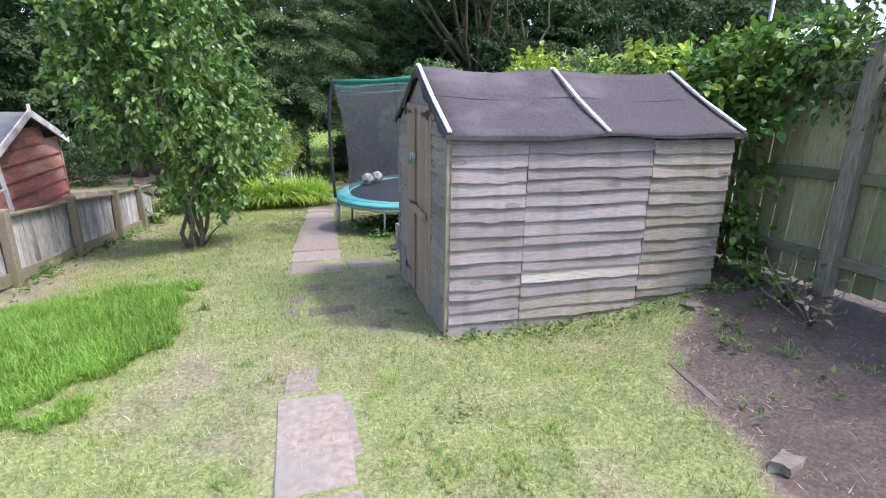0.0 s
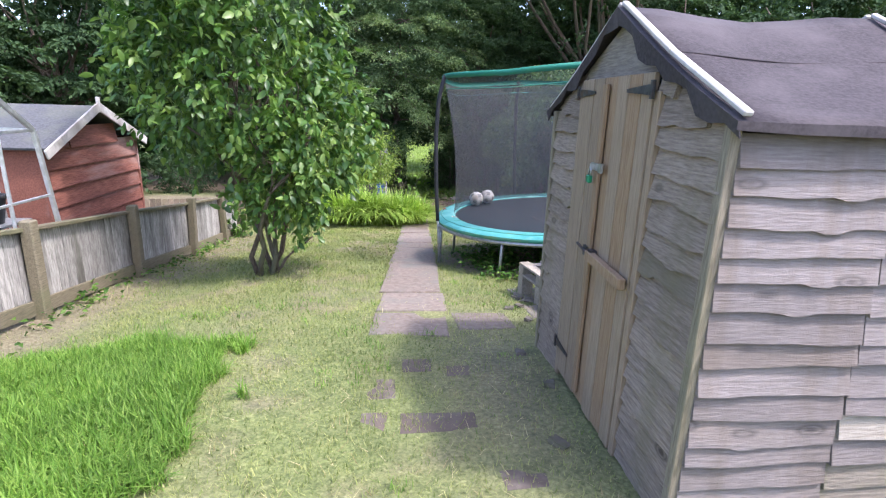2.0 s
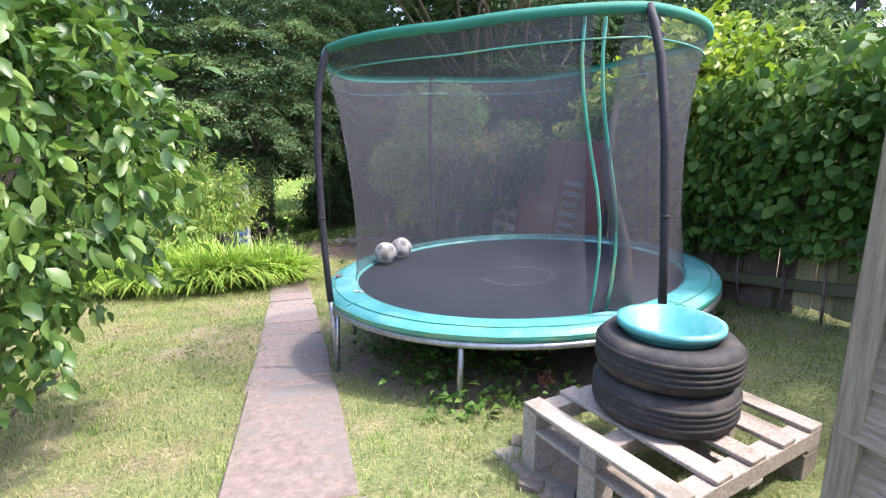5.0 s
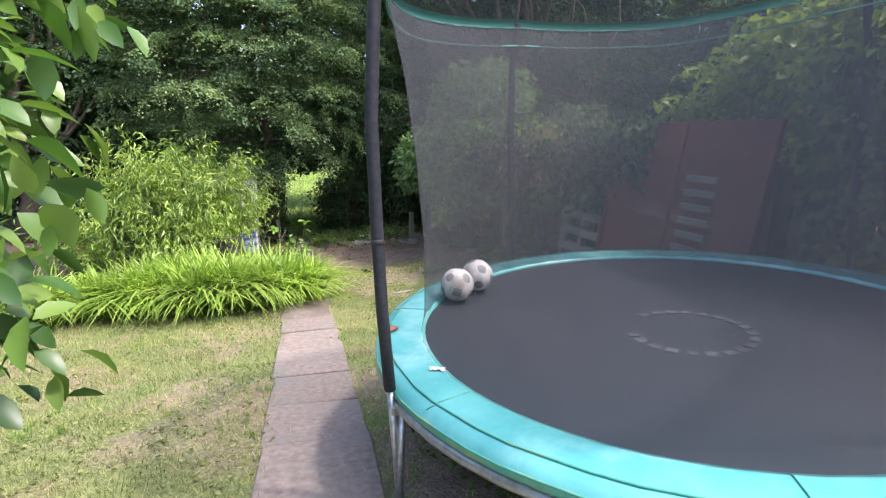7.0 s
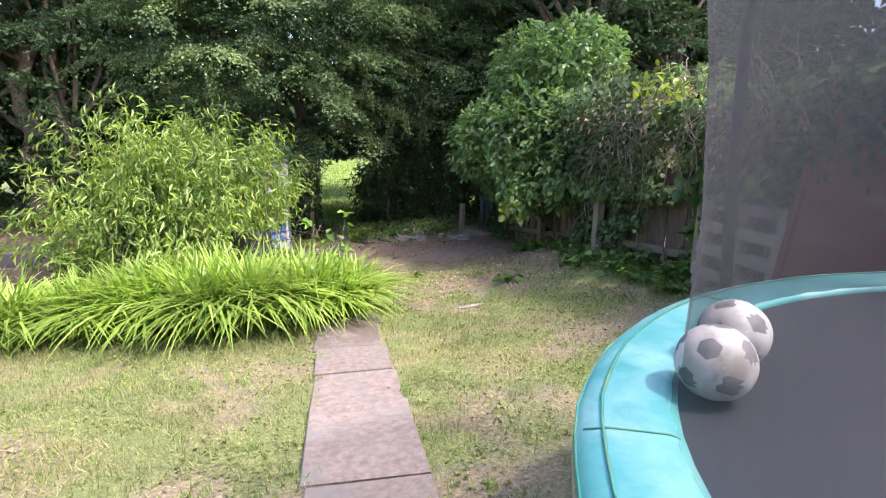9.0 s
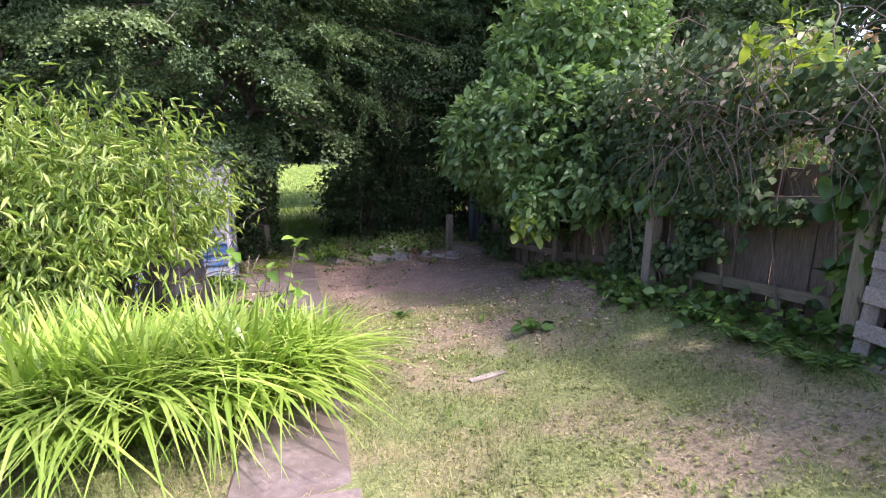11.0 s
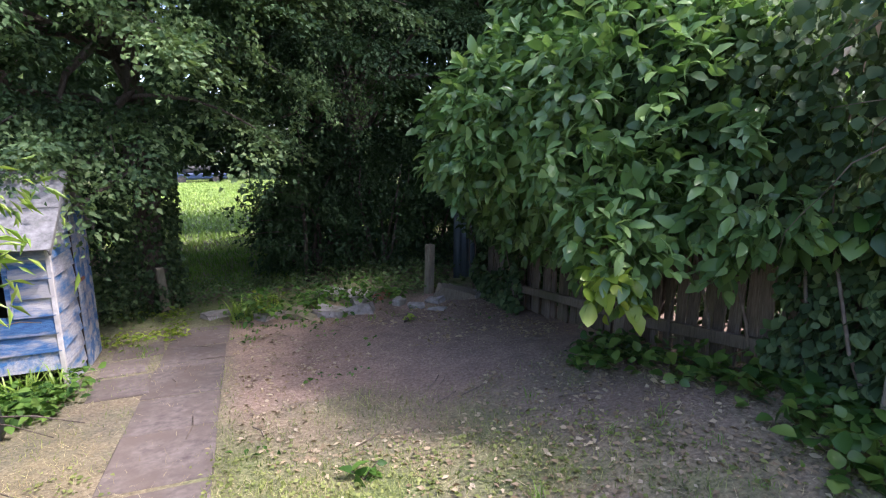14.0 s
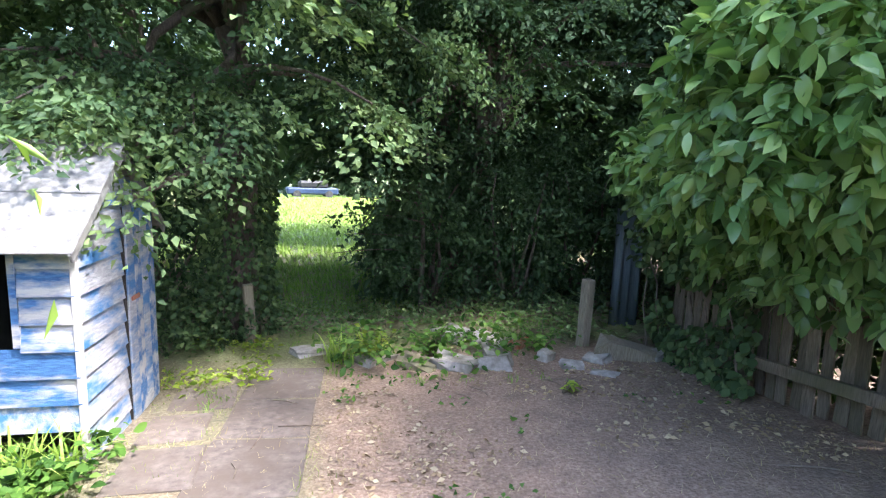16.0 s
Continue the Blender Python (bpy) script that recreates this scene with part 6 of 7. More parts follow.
def leafy_plant(x, y, h, spread, n, leaf, mat, label, seed, slim=0.45, stems=7):
    """A few upright stems with leaves."""
    base = at(x, y)
    t = thing("leafy_plant", base, label, "plant")
    g = np.random.default_rng(seed)
    bm = bmesh.new()
    P, W = [], []
    for i in range(stems):
        a = g.uniform(0, 6.28)
        tip = base + Vector((math.cos(a) * spread * g.uniform(0.4, 1), math.sin(a) * spread * g.uniform(0.4, 1), h * g.uniform(0.6, 1.1)))
        pp, rr = limb(base, tip, 0.006, 0.003, 0.1, 5, seed + i)
        tube(pp, rr, 4, bm)
        for k in range(n):
            s = g.uniform(0.15, 1)
            q = np.array(base.lerp(tip, s))
            b = g.uniform(0, 6.28)
            P.append(q), W.append([math.cos(b), math.sin(b), g.uniform(-0.2, 0.6)])
    part("stem", bm, M_BARK if seed % 2 else M_TWIG, t)
    sz = leaf * g.uniform(0.6, 1.25, len(P))
    part("leaves", leaf_mesh("leaves", np.array(P), np.array(W), sz, sz * slim, 0.35, True), mat, t)


leafy_plant(0.3, 14.25, 1.05, 0.3, 16, 0.14, L_LUSH, "tall dock plant with reddish stems beside the path", 611)
leafy_plant(0.0, 14.5, 0.95, 0.25, 7, 0.05, L_DEAD, "rusty red seeding dock stalk", 612, stems=5)
leafy_plant(3.45, 2.75, 0.4, 0.35, 7, 0.07, L_WEED, "straggly weed with dry stems by the fence post", 614, stems=9)
leafy_plant(3.3, 2.45, 0.3, 0.4, 3, 0.06, L_DEAD, "dead brown plant stems in the soil bed", 616, stems=10)
leafy_plant(3.6, 3.25, 0.3, 0.3, 9, 0.08, L_WEED, "weed at the foot of the fence", 618)
leafy_plant(-2.85, 13.0, 0.35, 0.3, 10, 0.15, L_TREE, "low broad-leaved plant in front of the lilies", 613, 0.6)
leafy_plant(-2.2, 14.9, 1.35, 0.5, 26, 0.075, L_WEED, "tall bushy herb beside the lilies", 615, 0.5, 14)
leafy_plant(-2.7, 15.2, 1.1, 0.5, 26, 0.075, L_WEED, "tall bushy herb beside the lilies", 617, 0.5, 12)
leafy_plant(-3.0, 11.6, 0.4, 0.4, 16, 0.1, L_WEED, "weeds at the foot of the low fence", 619, 0.6)


# ---- weeds, fallen leaves, undergrowth ----
def weeds(name, n, x0, x1, y0, y1, h, leaf, mat, label, seed, accept=None, slim=0.6, per=9):
    xs, ys, g = scatter(n, x0, x1, y0, y1, seed)
    if accept is not None:
        ok = accept(xs, ys)
        xs, ys = xs[ok], ys[ok]
    m = len(xs)
    hh = np.repeat(h * g.uniform(0.3, 1.3, m), per)
    x = np.repeat(xs, per) + g.normal(0, 0.06 + h * 0.15, m * per)
    y = np.repeat(ys, per) + g.normal(0, 0.06 + h * 0.15, m * per)
    z = lie(x, y) + hh * g.random(m * per) ** 0.8 + 0.01
    w = np.stack([g.normal(0, 1, m * per), g.normal(0, 1, m * per), g.uniform(-0.3, 0.7, m * per) * (1.0 if h > 0.02 else 0.12)], 1)
    sz = leaf * g.uniform(0.5, 1.3, m * per)
    solid(name, leaf_mesh(name, np.stack([x, y, z], 1), w, sz, sz * slim, 0.3 if h > 0.02 else 0.08, leaf > 0.07), mat, label, "weeds", kind="stuff")


weeds("undergrowth", 2600, -4, 6.5, 19.9, 23.5, 0.24, 0.06, L_HAW, "low green undergrowth at the edge of the wood", 701, lambda x, y: ((fbm(x, y, 51, 3) > 0.45) | (y > 20.6)) & ~((x > 0.2) & (x < 0.9) & (y < 20.6)) & ~((x > 0.0) & (x < 1.7) & (y > 21.6)))
weeds("bank_weeds", 120, 0.9, 3.4, 19.3, 20.3, 0.3, 0.075, L_WEED, "nettles and weeds growing through rubble", 702, lambda x, y: fbm(x * 1.5, y * 1.5, 52, 2) > 0.46)
weeds("fence_weeds", 240, 3.25, 3.9, 11.5, 16.5, 0.15, 0.085, L_TREE, "broad-leaved bindweed along the foot of the fence", 703, lambda x, y: x > 3.95 - 0.8 * fbm(y * 1.3, y * 0, 53, 2), 0.85)
weeds("bed_weeds", 70, 2.2, 3.9, 0.9, 3.4, 0.07, 0.05, L_WEED, "scattered weeds in the bare soil bed", 704, lambda x, y: fbm(x * 2, y * 2, 54, 2) > 0.52)
weeds("shade_weeds", 520, 0.9, 3.4, 6.9, 10.0, 0.16, 0.065, L_WEED, "weeds in the shade under the trampoline", 705, lambda x, y: (np.hypot(x - 2, y - 8.5) < 1.6) & (fbm(x * 1.4, y * 1.4, 55, 3) > 0.42))
weeds("shed_weeds", 50, 0.95, 3.9, 3.12, 3.36, 0.07, 0.04, L_WEED, "small weeds along the shed's foot", 706)
weeds("low_fence_weeds", 60, -3.1, -2.9, 4.5, 12, 0.12, 0.06, L_WEED, "weeds along the low fence", 707)
weeds("lawn_clover", 9000, -3, 3.8, 1.0, 16.5, 0.012, 0.028, L_CLOVER, "flat clover and plantain leaves in the lawn", 708, lambda x, y: (fbm(x * 1.2, y * 1.2, 56, 3) > np.where(y < 8, 0.78, 0.45)) & ~in_slabs(x, y) & ~in_shed(x, y), 0.8, 5)
weeds("fallen_leaves", 2600, 0.9, 4.0, 14.0, 19.4, 0.003, 0.043, L_DEAD, "dry fallen leaves scattered over bare soil", 709, lambda x, y: fbm(x * 0.9, y * 0.9, 57, 3) + 0.13 * (x - 2.3) > 0.47, 0.55, 2)
weeds("soil_sprouts", 40, 1.0, 3.8, 15.0, 19.3, 0.05, 0.045, L_WEED, "small sprouts in the bare soil", 710, lambda x, y: fbm(x * 1.3, y * 1.3, 58, 3) > 0.52)
weeds("playhouse_weeds", 80, -0.9, -0.3, 17.4, 18.2, 0.16, 0.08, L_WEED, "weeds at the playhouse's foot", 711)
weeds("slab_weeds", 60, -0.35, 0.35, 19.0, 20.3, 0.1, 0.06, L_LIME, "bright weeds between the last slabs", 712, lambda x, y: fbm(x * 2, y * 2, 59, 2) > 0.45)


def ivied_trunk():
    t = thing("ivy", at(-0.08, 20.75), "dark ivy wrapped round the hawthorn's trunk and the old posts", "ivy")
    g = np.random.default_rng(713)
    n = 4600
    z, a = g.uniform(-1.78, 0.75, n), g.uniform(0, 2 * np.pi, n)
    r = 0.17 + 0.22 * fbm(a * 1.5, z * 2.6, 61, 3) + 0.07 * g.random(n)
    p = np.stack([-0.08 + r * np.cos(a), 20.75 + r * np.sin(a), z], 1)
    w = np.stack([np.cos(a) * 0.5, np.sin(a) * 0.5, np.full(n, -0.8)], 1) + g.normal(0, 0.4, (n, 3))
    sz = 0.06 * g.uniform(0.6, 1.35, n)
    part("leaves", leaf_mesh("leaves", p, w, sz, sz * 0.85, 0.15), L_IVY, t)
    crown("ground_leaves", [((-0.5, 20.5, -1.35), (0.42, 0.22, 0.42)), ((-0.2, 20.35, -1.5), (0.3, 0.2, 0.25)), ((-0.75, 20.2, -1.45), (0.25, 0.25, 0.3))], 260, 7, 0.12, 0.06, L_IVY, t, 0.4, 0.6, 0.2, 0.85)


ivied_trunk()


def fern(x, y, seed):
    base = at(x, y)
    t = thing("fern", base, "green fern at the foot of the fence", "fern")
    g = random.Random(seed)
    for i in range(9):
        a = radians(g.uniform(90, 300))
        L = g.uniform(0.4, 0.6)
        P, W, S = [], [], []
        d = Vector((math.cos(a), math.sin(a), 0))
        side = Vector((-d.y, d.x, 0))
        pts = [base + d * L * s + Vector((0, 0, L * (0.75 * s - 0.6 * s * s))) for s in np.linspace(0, 1, 12)]
        for k, q in enumerate(pts[1:]):
            for s in (-1, 1):
                P.append(q), W.append(side * s + d * 0.35 + Vector((0, 0, -0.1))), S.append(0.13 * (1 - k / 11) + 0.015)
        S = np.array(S)
        part("stalk", tube(pts, 0.004, 4), L_WEED, t)
        tagged(part("frond", leaf_mesh("frond", np.array(P), np.array(W), S, S * 0.28, 0.1), L_WEED, t), kind="stuff")


fern(3.55, 13.0, 1)
fern(3.5, 12.5, 2)


# ---- the red shed, the greenhouse and what stands beyond the low fence ----
def red_shed():
    Y0, Y1, X1, X0 = 7.55, 9.5, -3.68, -5.6
    ym, eave, ridge = 8.52, 0.92, 1.3
    zf = float(lie(X1, 8.5)) - 0.05
    s = thing("red_shed", (X1, 8.5, zf), "faded red lap-boarded shed with a grey pitched roof", "shed")
    for x in (X1, X0 + 0.03):
        wall = part("gable_wall", box(x - 0.03, x - 0.005, Y0, Y1, zf, eave), M_RED_WOOD, s)
        if x == X1:
            n = 10
            hgt = (ridge - zf) / n
            for k in range(n + 1):
                z = zf + k * hgt
                lim = min(1.0, max(0.0, (ridge - z - hgt - 0.01) / (ridge - eave)))
                a, b = ym - (ym - Y0) * lim, ym + (Y1 - ym) * lim
                if b - a > 0.1:
                    bm = box(-0.008, 0.008, a, b, -0.012, hgt + 0.015, None, Matrix.Translation((x + 0.012, 0, z)) @ Matrix.Rotation(radians(-8), 4, "Y"))
                    part("board", bm, M_RED_WOOD, wall)
    for y in (Y0, Y1 - 0.025):
        part("side_wall", box(X0, X1 - 0.031, y, y + 0.025, zf, eave), M_RED_WOOD, s)
    for y in (Y0 - 0.012, Y1 - 0.02):
        part("corner_strip", box(X1 - 0.02, X1 + 0.022, y, y + 0.035, zf, eave), M_RED_WOOD, s)
    for sgn in (-1, 1):
        roof = part("roof", beam((X0 - 0.1, ym + sgn * 0.53, (ridge + eave) / 2 + 0.0), (X1 + 0.1, ym + sgn * 0.53, (ridge + eave) / 2 + 0.0), 1.14, 0.03, None, (0, sgn * 0.36, 0.93)), M_SLATE, s, "grey mineral felt roof")
        part("bargeboard", beam((X1 + 0.11, ym, ridge + 0.02), (X1 + 0.11, ym + sgn * 1.08, eave - 0.07), 0.022, 0.1), M_BATTEN, s, "pale bargeboard")
    part("finial", box(X1 + 0.09, X1 + 0.125, ym - 0.02, ym + 0.02, ridge - 0.05, ridge + 0.13, bevel=0.004), M_BATTEN, s)


red_shed()


def greenhouse():
    Y0, Y1, X1, X0 = 4.8, 7.2, -3.42, -5.3
    ym, eave, ridge = 6.0, 1.12, 1.9
    zf = float(lie(X1, 6)) - 0.02
    g = thing("greenhouse", (X1, 6, zf), "aluminium-framed greenhouse with clear panes", "greenhouse")
    yb = 0.25
    for x in (X1, X0):
        for sgn in (-1, 1):
            half = (Y1 - Y0) / 2
            foot, knee, top = Vector((x, ym + sgn * (half + 0.1), zf)), Vector((x, ym + sgn * (half - 0.12), eave)), Vector((x, ym, ridge))
            part("frame_bar", beam(foot, knee, 0.035, 0.045), M_ALU, g)
            part("frame_bar", beam(knee, top, 0.035, 0.045), M_ALU, g)
            part("frame_bar", beam((x, ym + sgn * 0.62, zf), (x, ym + sgn * 0.62, 1.5), 0.022, 0.03, None, (1, 0, 0)), M_ALU, g)
        part("frame_bar", beam((x, Y0 - 0.0, 0.5), (x, Y1 + 0.0, 0.5), 0.02, 0.025), M_ALU, g)
        part("frame_bar", beam((x, Y0 + 0.1, eave), (x, Y1 - 0.1, eave), 0.02, 0.03), M_ALU, g)
    for y, z in ((Y0 + 0.12, eave), (Y1 - 0.12, eave), (ym, ridge), (Y1 + 0.1, zf + 0.02), (Y0 - 0.1, zf + 0.02)):
        part("frame_bar", beam((X0, y, z), (X1, y, z), 0.03, 0.03), M_ALU, g)
    for k in range(1, 4):
        x = X0 + (X1 - X0) * k / 4
        for sgn in (-1, 1):
            part("frame_bar", beam((x, ym + sgn * 1.08, eave), (x, ym, ridge), 0.018, 0.022), M_ALU, g)
            part("frame_bar", beam((x, ym + sgn * 1.3, zf), (x, ym + sgn * 1.08, eave), 0.018, 0.022), M_ALU, g)
    for k in range(4):
        x0, x1 = X0 + (X1 - X0) * k / 4 + 0.015, X0 + (X1 - X0) * (k + 1) / 4 - 0.015
        for sgn in (1, -1):
            ob = part("pane", beam(((x0 + x1) / 2, ym + sgn * 1.07, eave + 0.01), ((x0 + x1) / 2, ym + sgn * 0.02, ridge - 0.01), x1 - x0, 0.004, bevel=0), M_GLASS, g)
            ob.visible_shadow = False
    # shelf and pots inside
    part("shelf", box(X0 + 0.1, X1 - 0.1, 6.5, 7.0, 0.28, 0.3), M_ALU, g)


greenhouse()


def flower_pot(x, y, z, r, mat, label):
    bm = lathe([(0.0, 0.0), (r * 0.7, 0.0), (r, r * 1.7), (r * 1.08, r * 1.7), (r * 1.08, r * 2.0), (r * 0.95, r * 2.0), (r * 0.9, r * 1.7), (0.0, r * 1.6)], (x, y, z), 20)
    solid("flower_pot", bm, mat, label, "pot", "pots on the greenhouse shelf")


flower_pot(-3.7, 6.75, 0.3, 0.13, M_BIN, "black plastic pot on the greenhouse shelf")
flower_pot(-4.2, 6.7, 0.3, 0.11, M_BIN, "black plastic pot on the greenhouse shelf")
weeds("greenhouse_plants", 60, -5.3, -4.0, 5.0, 7.1, 0.5, 0.08, L_WEED, "leafy plants growing in the greenhouse", 720)


def palm(x, y, z, seed):
    t = thing("palm", (x, y, z), "spiky grey-green palm behind the red shed", "palm")
    part("trunk", tube([(x, y, float(lie(x, y))), (x, y, z)], 0.07, 8), M_BARK, t)
    g = np.random.default_rng(seed)
    a, e = g.uniform(0, 6.28, 46), g.uniform(0.1, 1.4, 46)
    w = np.stack([np.cos(a) * np.cos(e), np.sin(a) * np.cos(e), np.sin(e)], 1)
    part("fronds", leaf_mesh("fronds", np.tile([x, y, z], (46, 1)), w, g.uniform(0.45, 0.7, 46), np.full(46, 0.035), 0.05, True), L_PALM, t)


palm(-6.6, 9.9, 1.35, 5)


def brown_fence():
    f = thing("brown_fence", at(-4.6, 12.5), "short brown picket fence behind the low fence", "fence")
    me = bpy.data.meshes.new("board")
    bm = box(-0.05, 0.05, -0.01, 0.01, 0, 0.62, bevel=0.002)
    bm.to_mesh(me)
    bm.free()
    me.materials.append(M_FENCE_OLD)
    for k in range(26):
        s = k / 25
        ob = hang(new("board", me), f)
        ob.matrix_basis = Matrix.Translation(at(-5.6 + 2.4 * s, 12.4 + 1.4 * s, 0.0)) @ Matrix.Rotation(radians(30), 4, "Z")
    for s in (0.05, 0.95):
        part("post", box(-0.03, 0.03, -0.03, 0.03, -0.1, 0.95, None, Matrix.Translation(at(-5.6 + 2.4 * s, 12.45 + 1.4 * s))), M_FENCE_POST, f)


brown_fence()


def planter():
    t = thing("raised_planter", at(-3.6, 16.6), "weathered grey timber planter with soil", "planter")
    z = float(lie(-3.6, 16.6))
    for k in range(2):
        for y in (16.2, 17.2):
            part("plank", box(-4.6, -2.6, y, y + 0.03, z + 0.02 + 0.2 * k, z + 0.21 + 0.2 * k, bevel=0.004), M_FENCE_OLD, t)
        for x in (-4.6, -2.63):
            part("plank", box(x, x + 0.03, 16.232, 17.198, z + 0.02 + 0.2 * k, z + 0.21 + 0.2 * k, bevel=0.004), M_FENCE_OLD, t)
    part("soil", box(-4.56, -2.64, 16.24, 17.19, z + 0.2, z + 0.38), M_DARK_IN, t)
    bm = lathe([(0.1, 0), (0.13, 0.0), (0.15, 0.5), (0.17, 0.5), (0.17, 0.58), (0.14, 0.58), (0.12, 0.02)], (0, 0, 0), 20)
    bmesh.ops.transform(bm, matrix=Matrix.Translation((-3.3, 16.6, z + 0.54)) @ Euler((0, radians(90), radians(20))).to_matrix().to_4x4(), verts=bm.verts[:])
    solid("terracotta_pipe", bm, M_TERRA, "old terracotta pipe lying on the planter", "pipe")


planter()


# ---- beside the shed: pallet, tyres, tub ----
def pallet(name, m, label, mat=M_PALLET, boards=5, w=1.0, d=0.8, low=0.0):
    t = thing(name, m.translation, label, "pallet", "pallets")
    for k in range(boards):
        x = -w / 2 + (w - 0.1) * k / (boards - 1)
        part("board", box(x, x + 0.1, -d / 2, d / 2, 0.1, 0.12, None, m, 0.003), mat, t)
    for y in (-d / 2, -0.045, d / 2 - 0.09):
        part("bearer", box(-w / 2, w / 2, y, y + 0.09, 0.02, 0.0985, None, m, 0.004), mat, t)
    for y in (-d / 2, -0.045, d / 2 - 0.09) if low else ():
        for x in (-w / 2, w / 2 - 0.12):
            part("block", box(x, x + 0.12, y, y + 0.09, low, -0.0015, None, m, 0.004), mat, t)
    for x in (-w / 2, -0.05, w / 2 - 0.1):
        part("board", box(x, x + 0.1, -d / 2, d / 2, 0.0, 0.0185, None, m, 0.003), mat, t)


pz = -0.12
pallet("pallet", Matrix.Translation((1.72, 6.3, pz)) @ Matrix.Rotation(radians(12), 4, "Z"), "pale weathered pallet on blocks behind the shed", low=-0.2)


def tyre(x, y, z):
    prof = [(0.19, 0.03), (0.20, 0.0), (0.27, 0.0), (0.30, 0.03), (0.305, 0.09), (0.30, 0.15), (0.27, 0.18), (0.20, 0.18), (0.19, 0.15), (0.22, 0.12), (0.22, 0.06), (0.19, 0.03)]
    t = thing("tyre", (x, y, z), "old black car tyre stacked on the pallet", "tyre", "stacked tyres")
    part("casing", lathe(prof, (x, y, z), 40), M_RUBBER, t)
    for k in range(4):
        part("tread_rib", lathe([(0.302, 0.05 + 0.025 * k), (0.309, 0.056 + 0.025 * k), (0.309, 0.066 + 0.025 * k), (0.302, 0.072 + 0.025 * k)], (x, y, z), 40), M_RUBBER, t)


tyre(1.72, 6.34, pz + 0.121)
tyre(1.73, 6.35, pz + 0.302)
solid("tub", lathe([(0.0, 0.02), (0.17, 0.02), (0.21, 0.16), (0.225, 0.16), (0.225, 0.19), (0.2, 0.19), (0.16, 0.04), (0, 0.04)], (1.73, 6.35, pz + 0.35), 30), M_PAD, "turquoise plastic tub sitting in the top tyre", "tub")


# ---- against the fence behind the trampoline ----
def red_panel():
    t = thing("shed_panel", at(3.7, 10.2), "dark red boarded shed panel leaning on the fence", "panel")
    z0 = float(lie(3.6, 10.2)) + 0.0
    y0, y1, h, lean = 9.45, 11.4, 1.66, 0.26
    for k in range(11):
        a = k / 11
        bm = beam((3.5 + lean * (a + 0.045), y0, z0 + h * (a + 0.045)), (3.5 + lean * (a + 0.045), y1, z0 + h * (a + 0.045)), 0.018, h / 11 + 0.012, None, (0.15, 0, 1))
        part("board", bm, M_RED_DARK, t)
    for y in (y0 + 0.03, (y0 + y1) / 2, y1 - 0.03):
        part("batten", beam((3.475, y, z0), (3.475 + lean, y, z0 + h), 0.05, 0.03, None, (1, 0, 0)), M_RED_DARK, t)
    for k in range(7):
        a = 0.25 + 0.075 * k
        part("slat", beam((3.45 + lean * a, y0 + 0.45, z0 + h * a), (3.45 + lean * a, y0 + 0.8, z0 + h * a), 0.03, 0.06), M_PALLET, t, "pale worn slat")


red_panel()
pm = Matrix.Translation((3.72, 11.93, float(lie(3.6, 11.95)) + 0.36)) @ Euler((0, radians(-84), 0)).to_matrix().to_4x4() @ Matrix.Rotation(radians(2), 4, "X")
pallet("pallet", pm, "bleached pallet standing against the fence", boards=5, w=0.95, d=0.85)


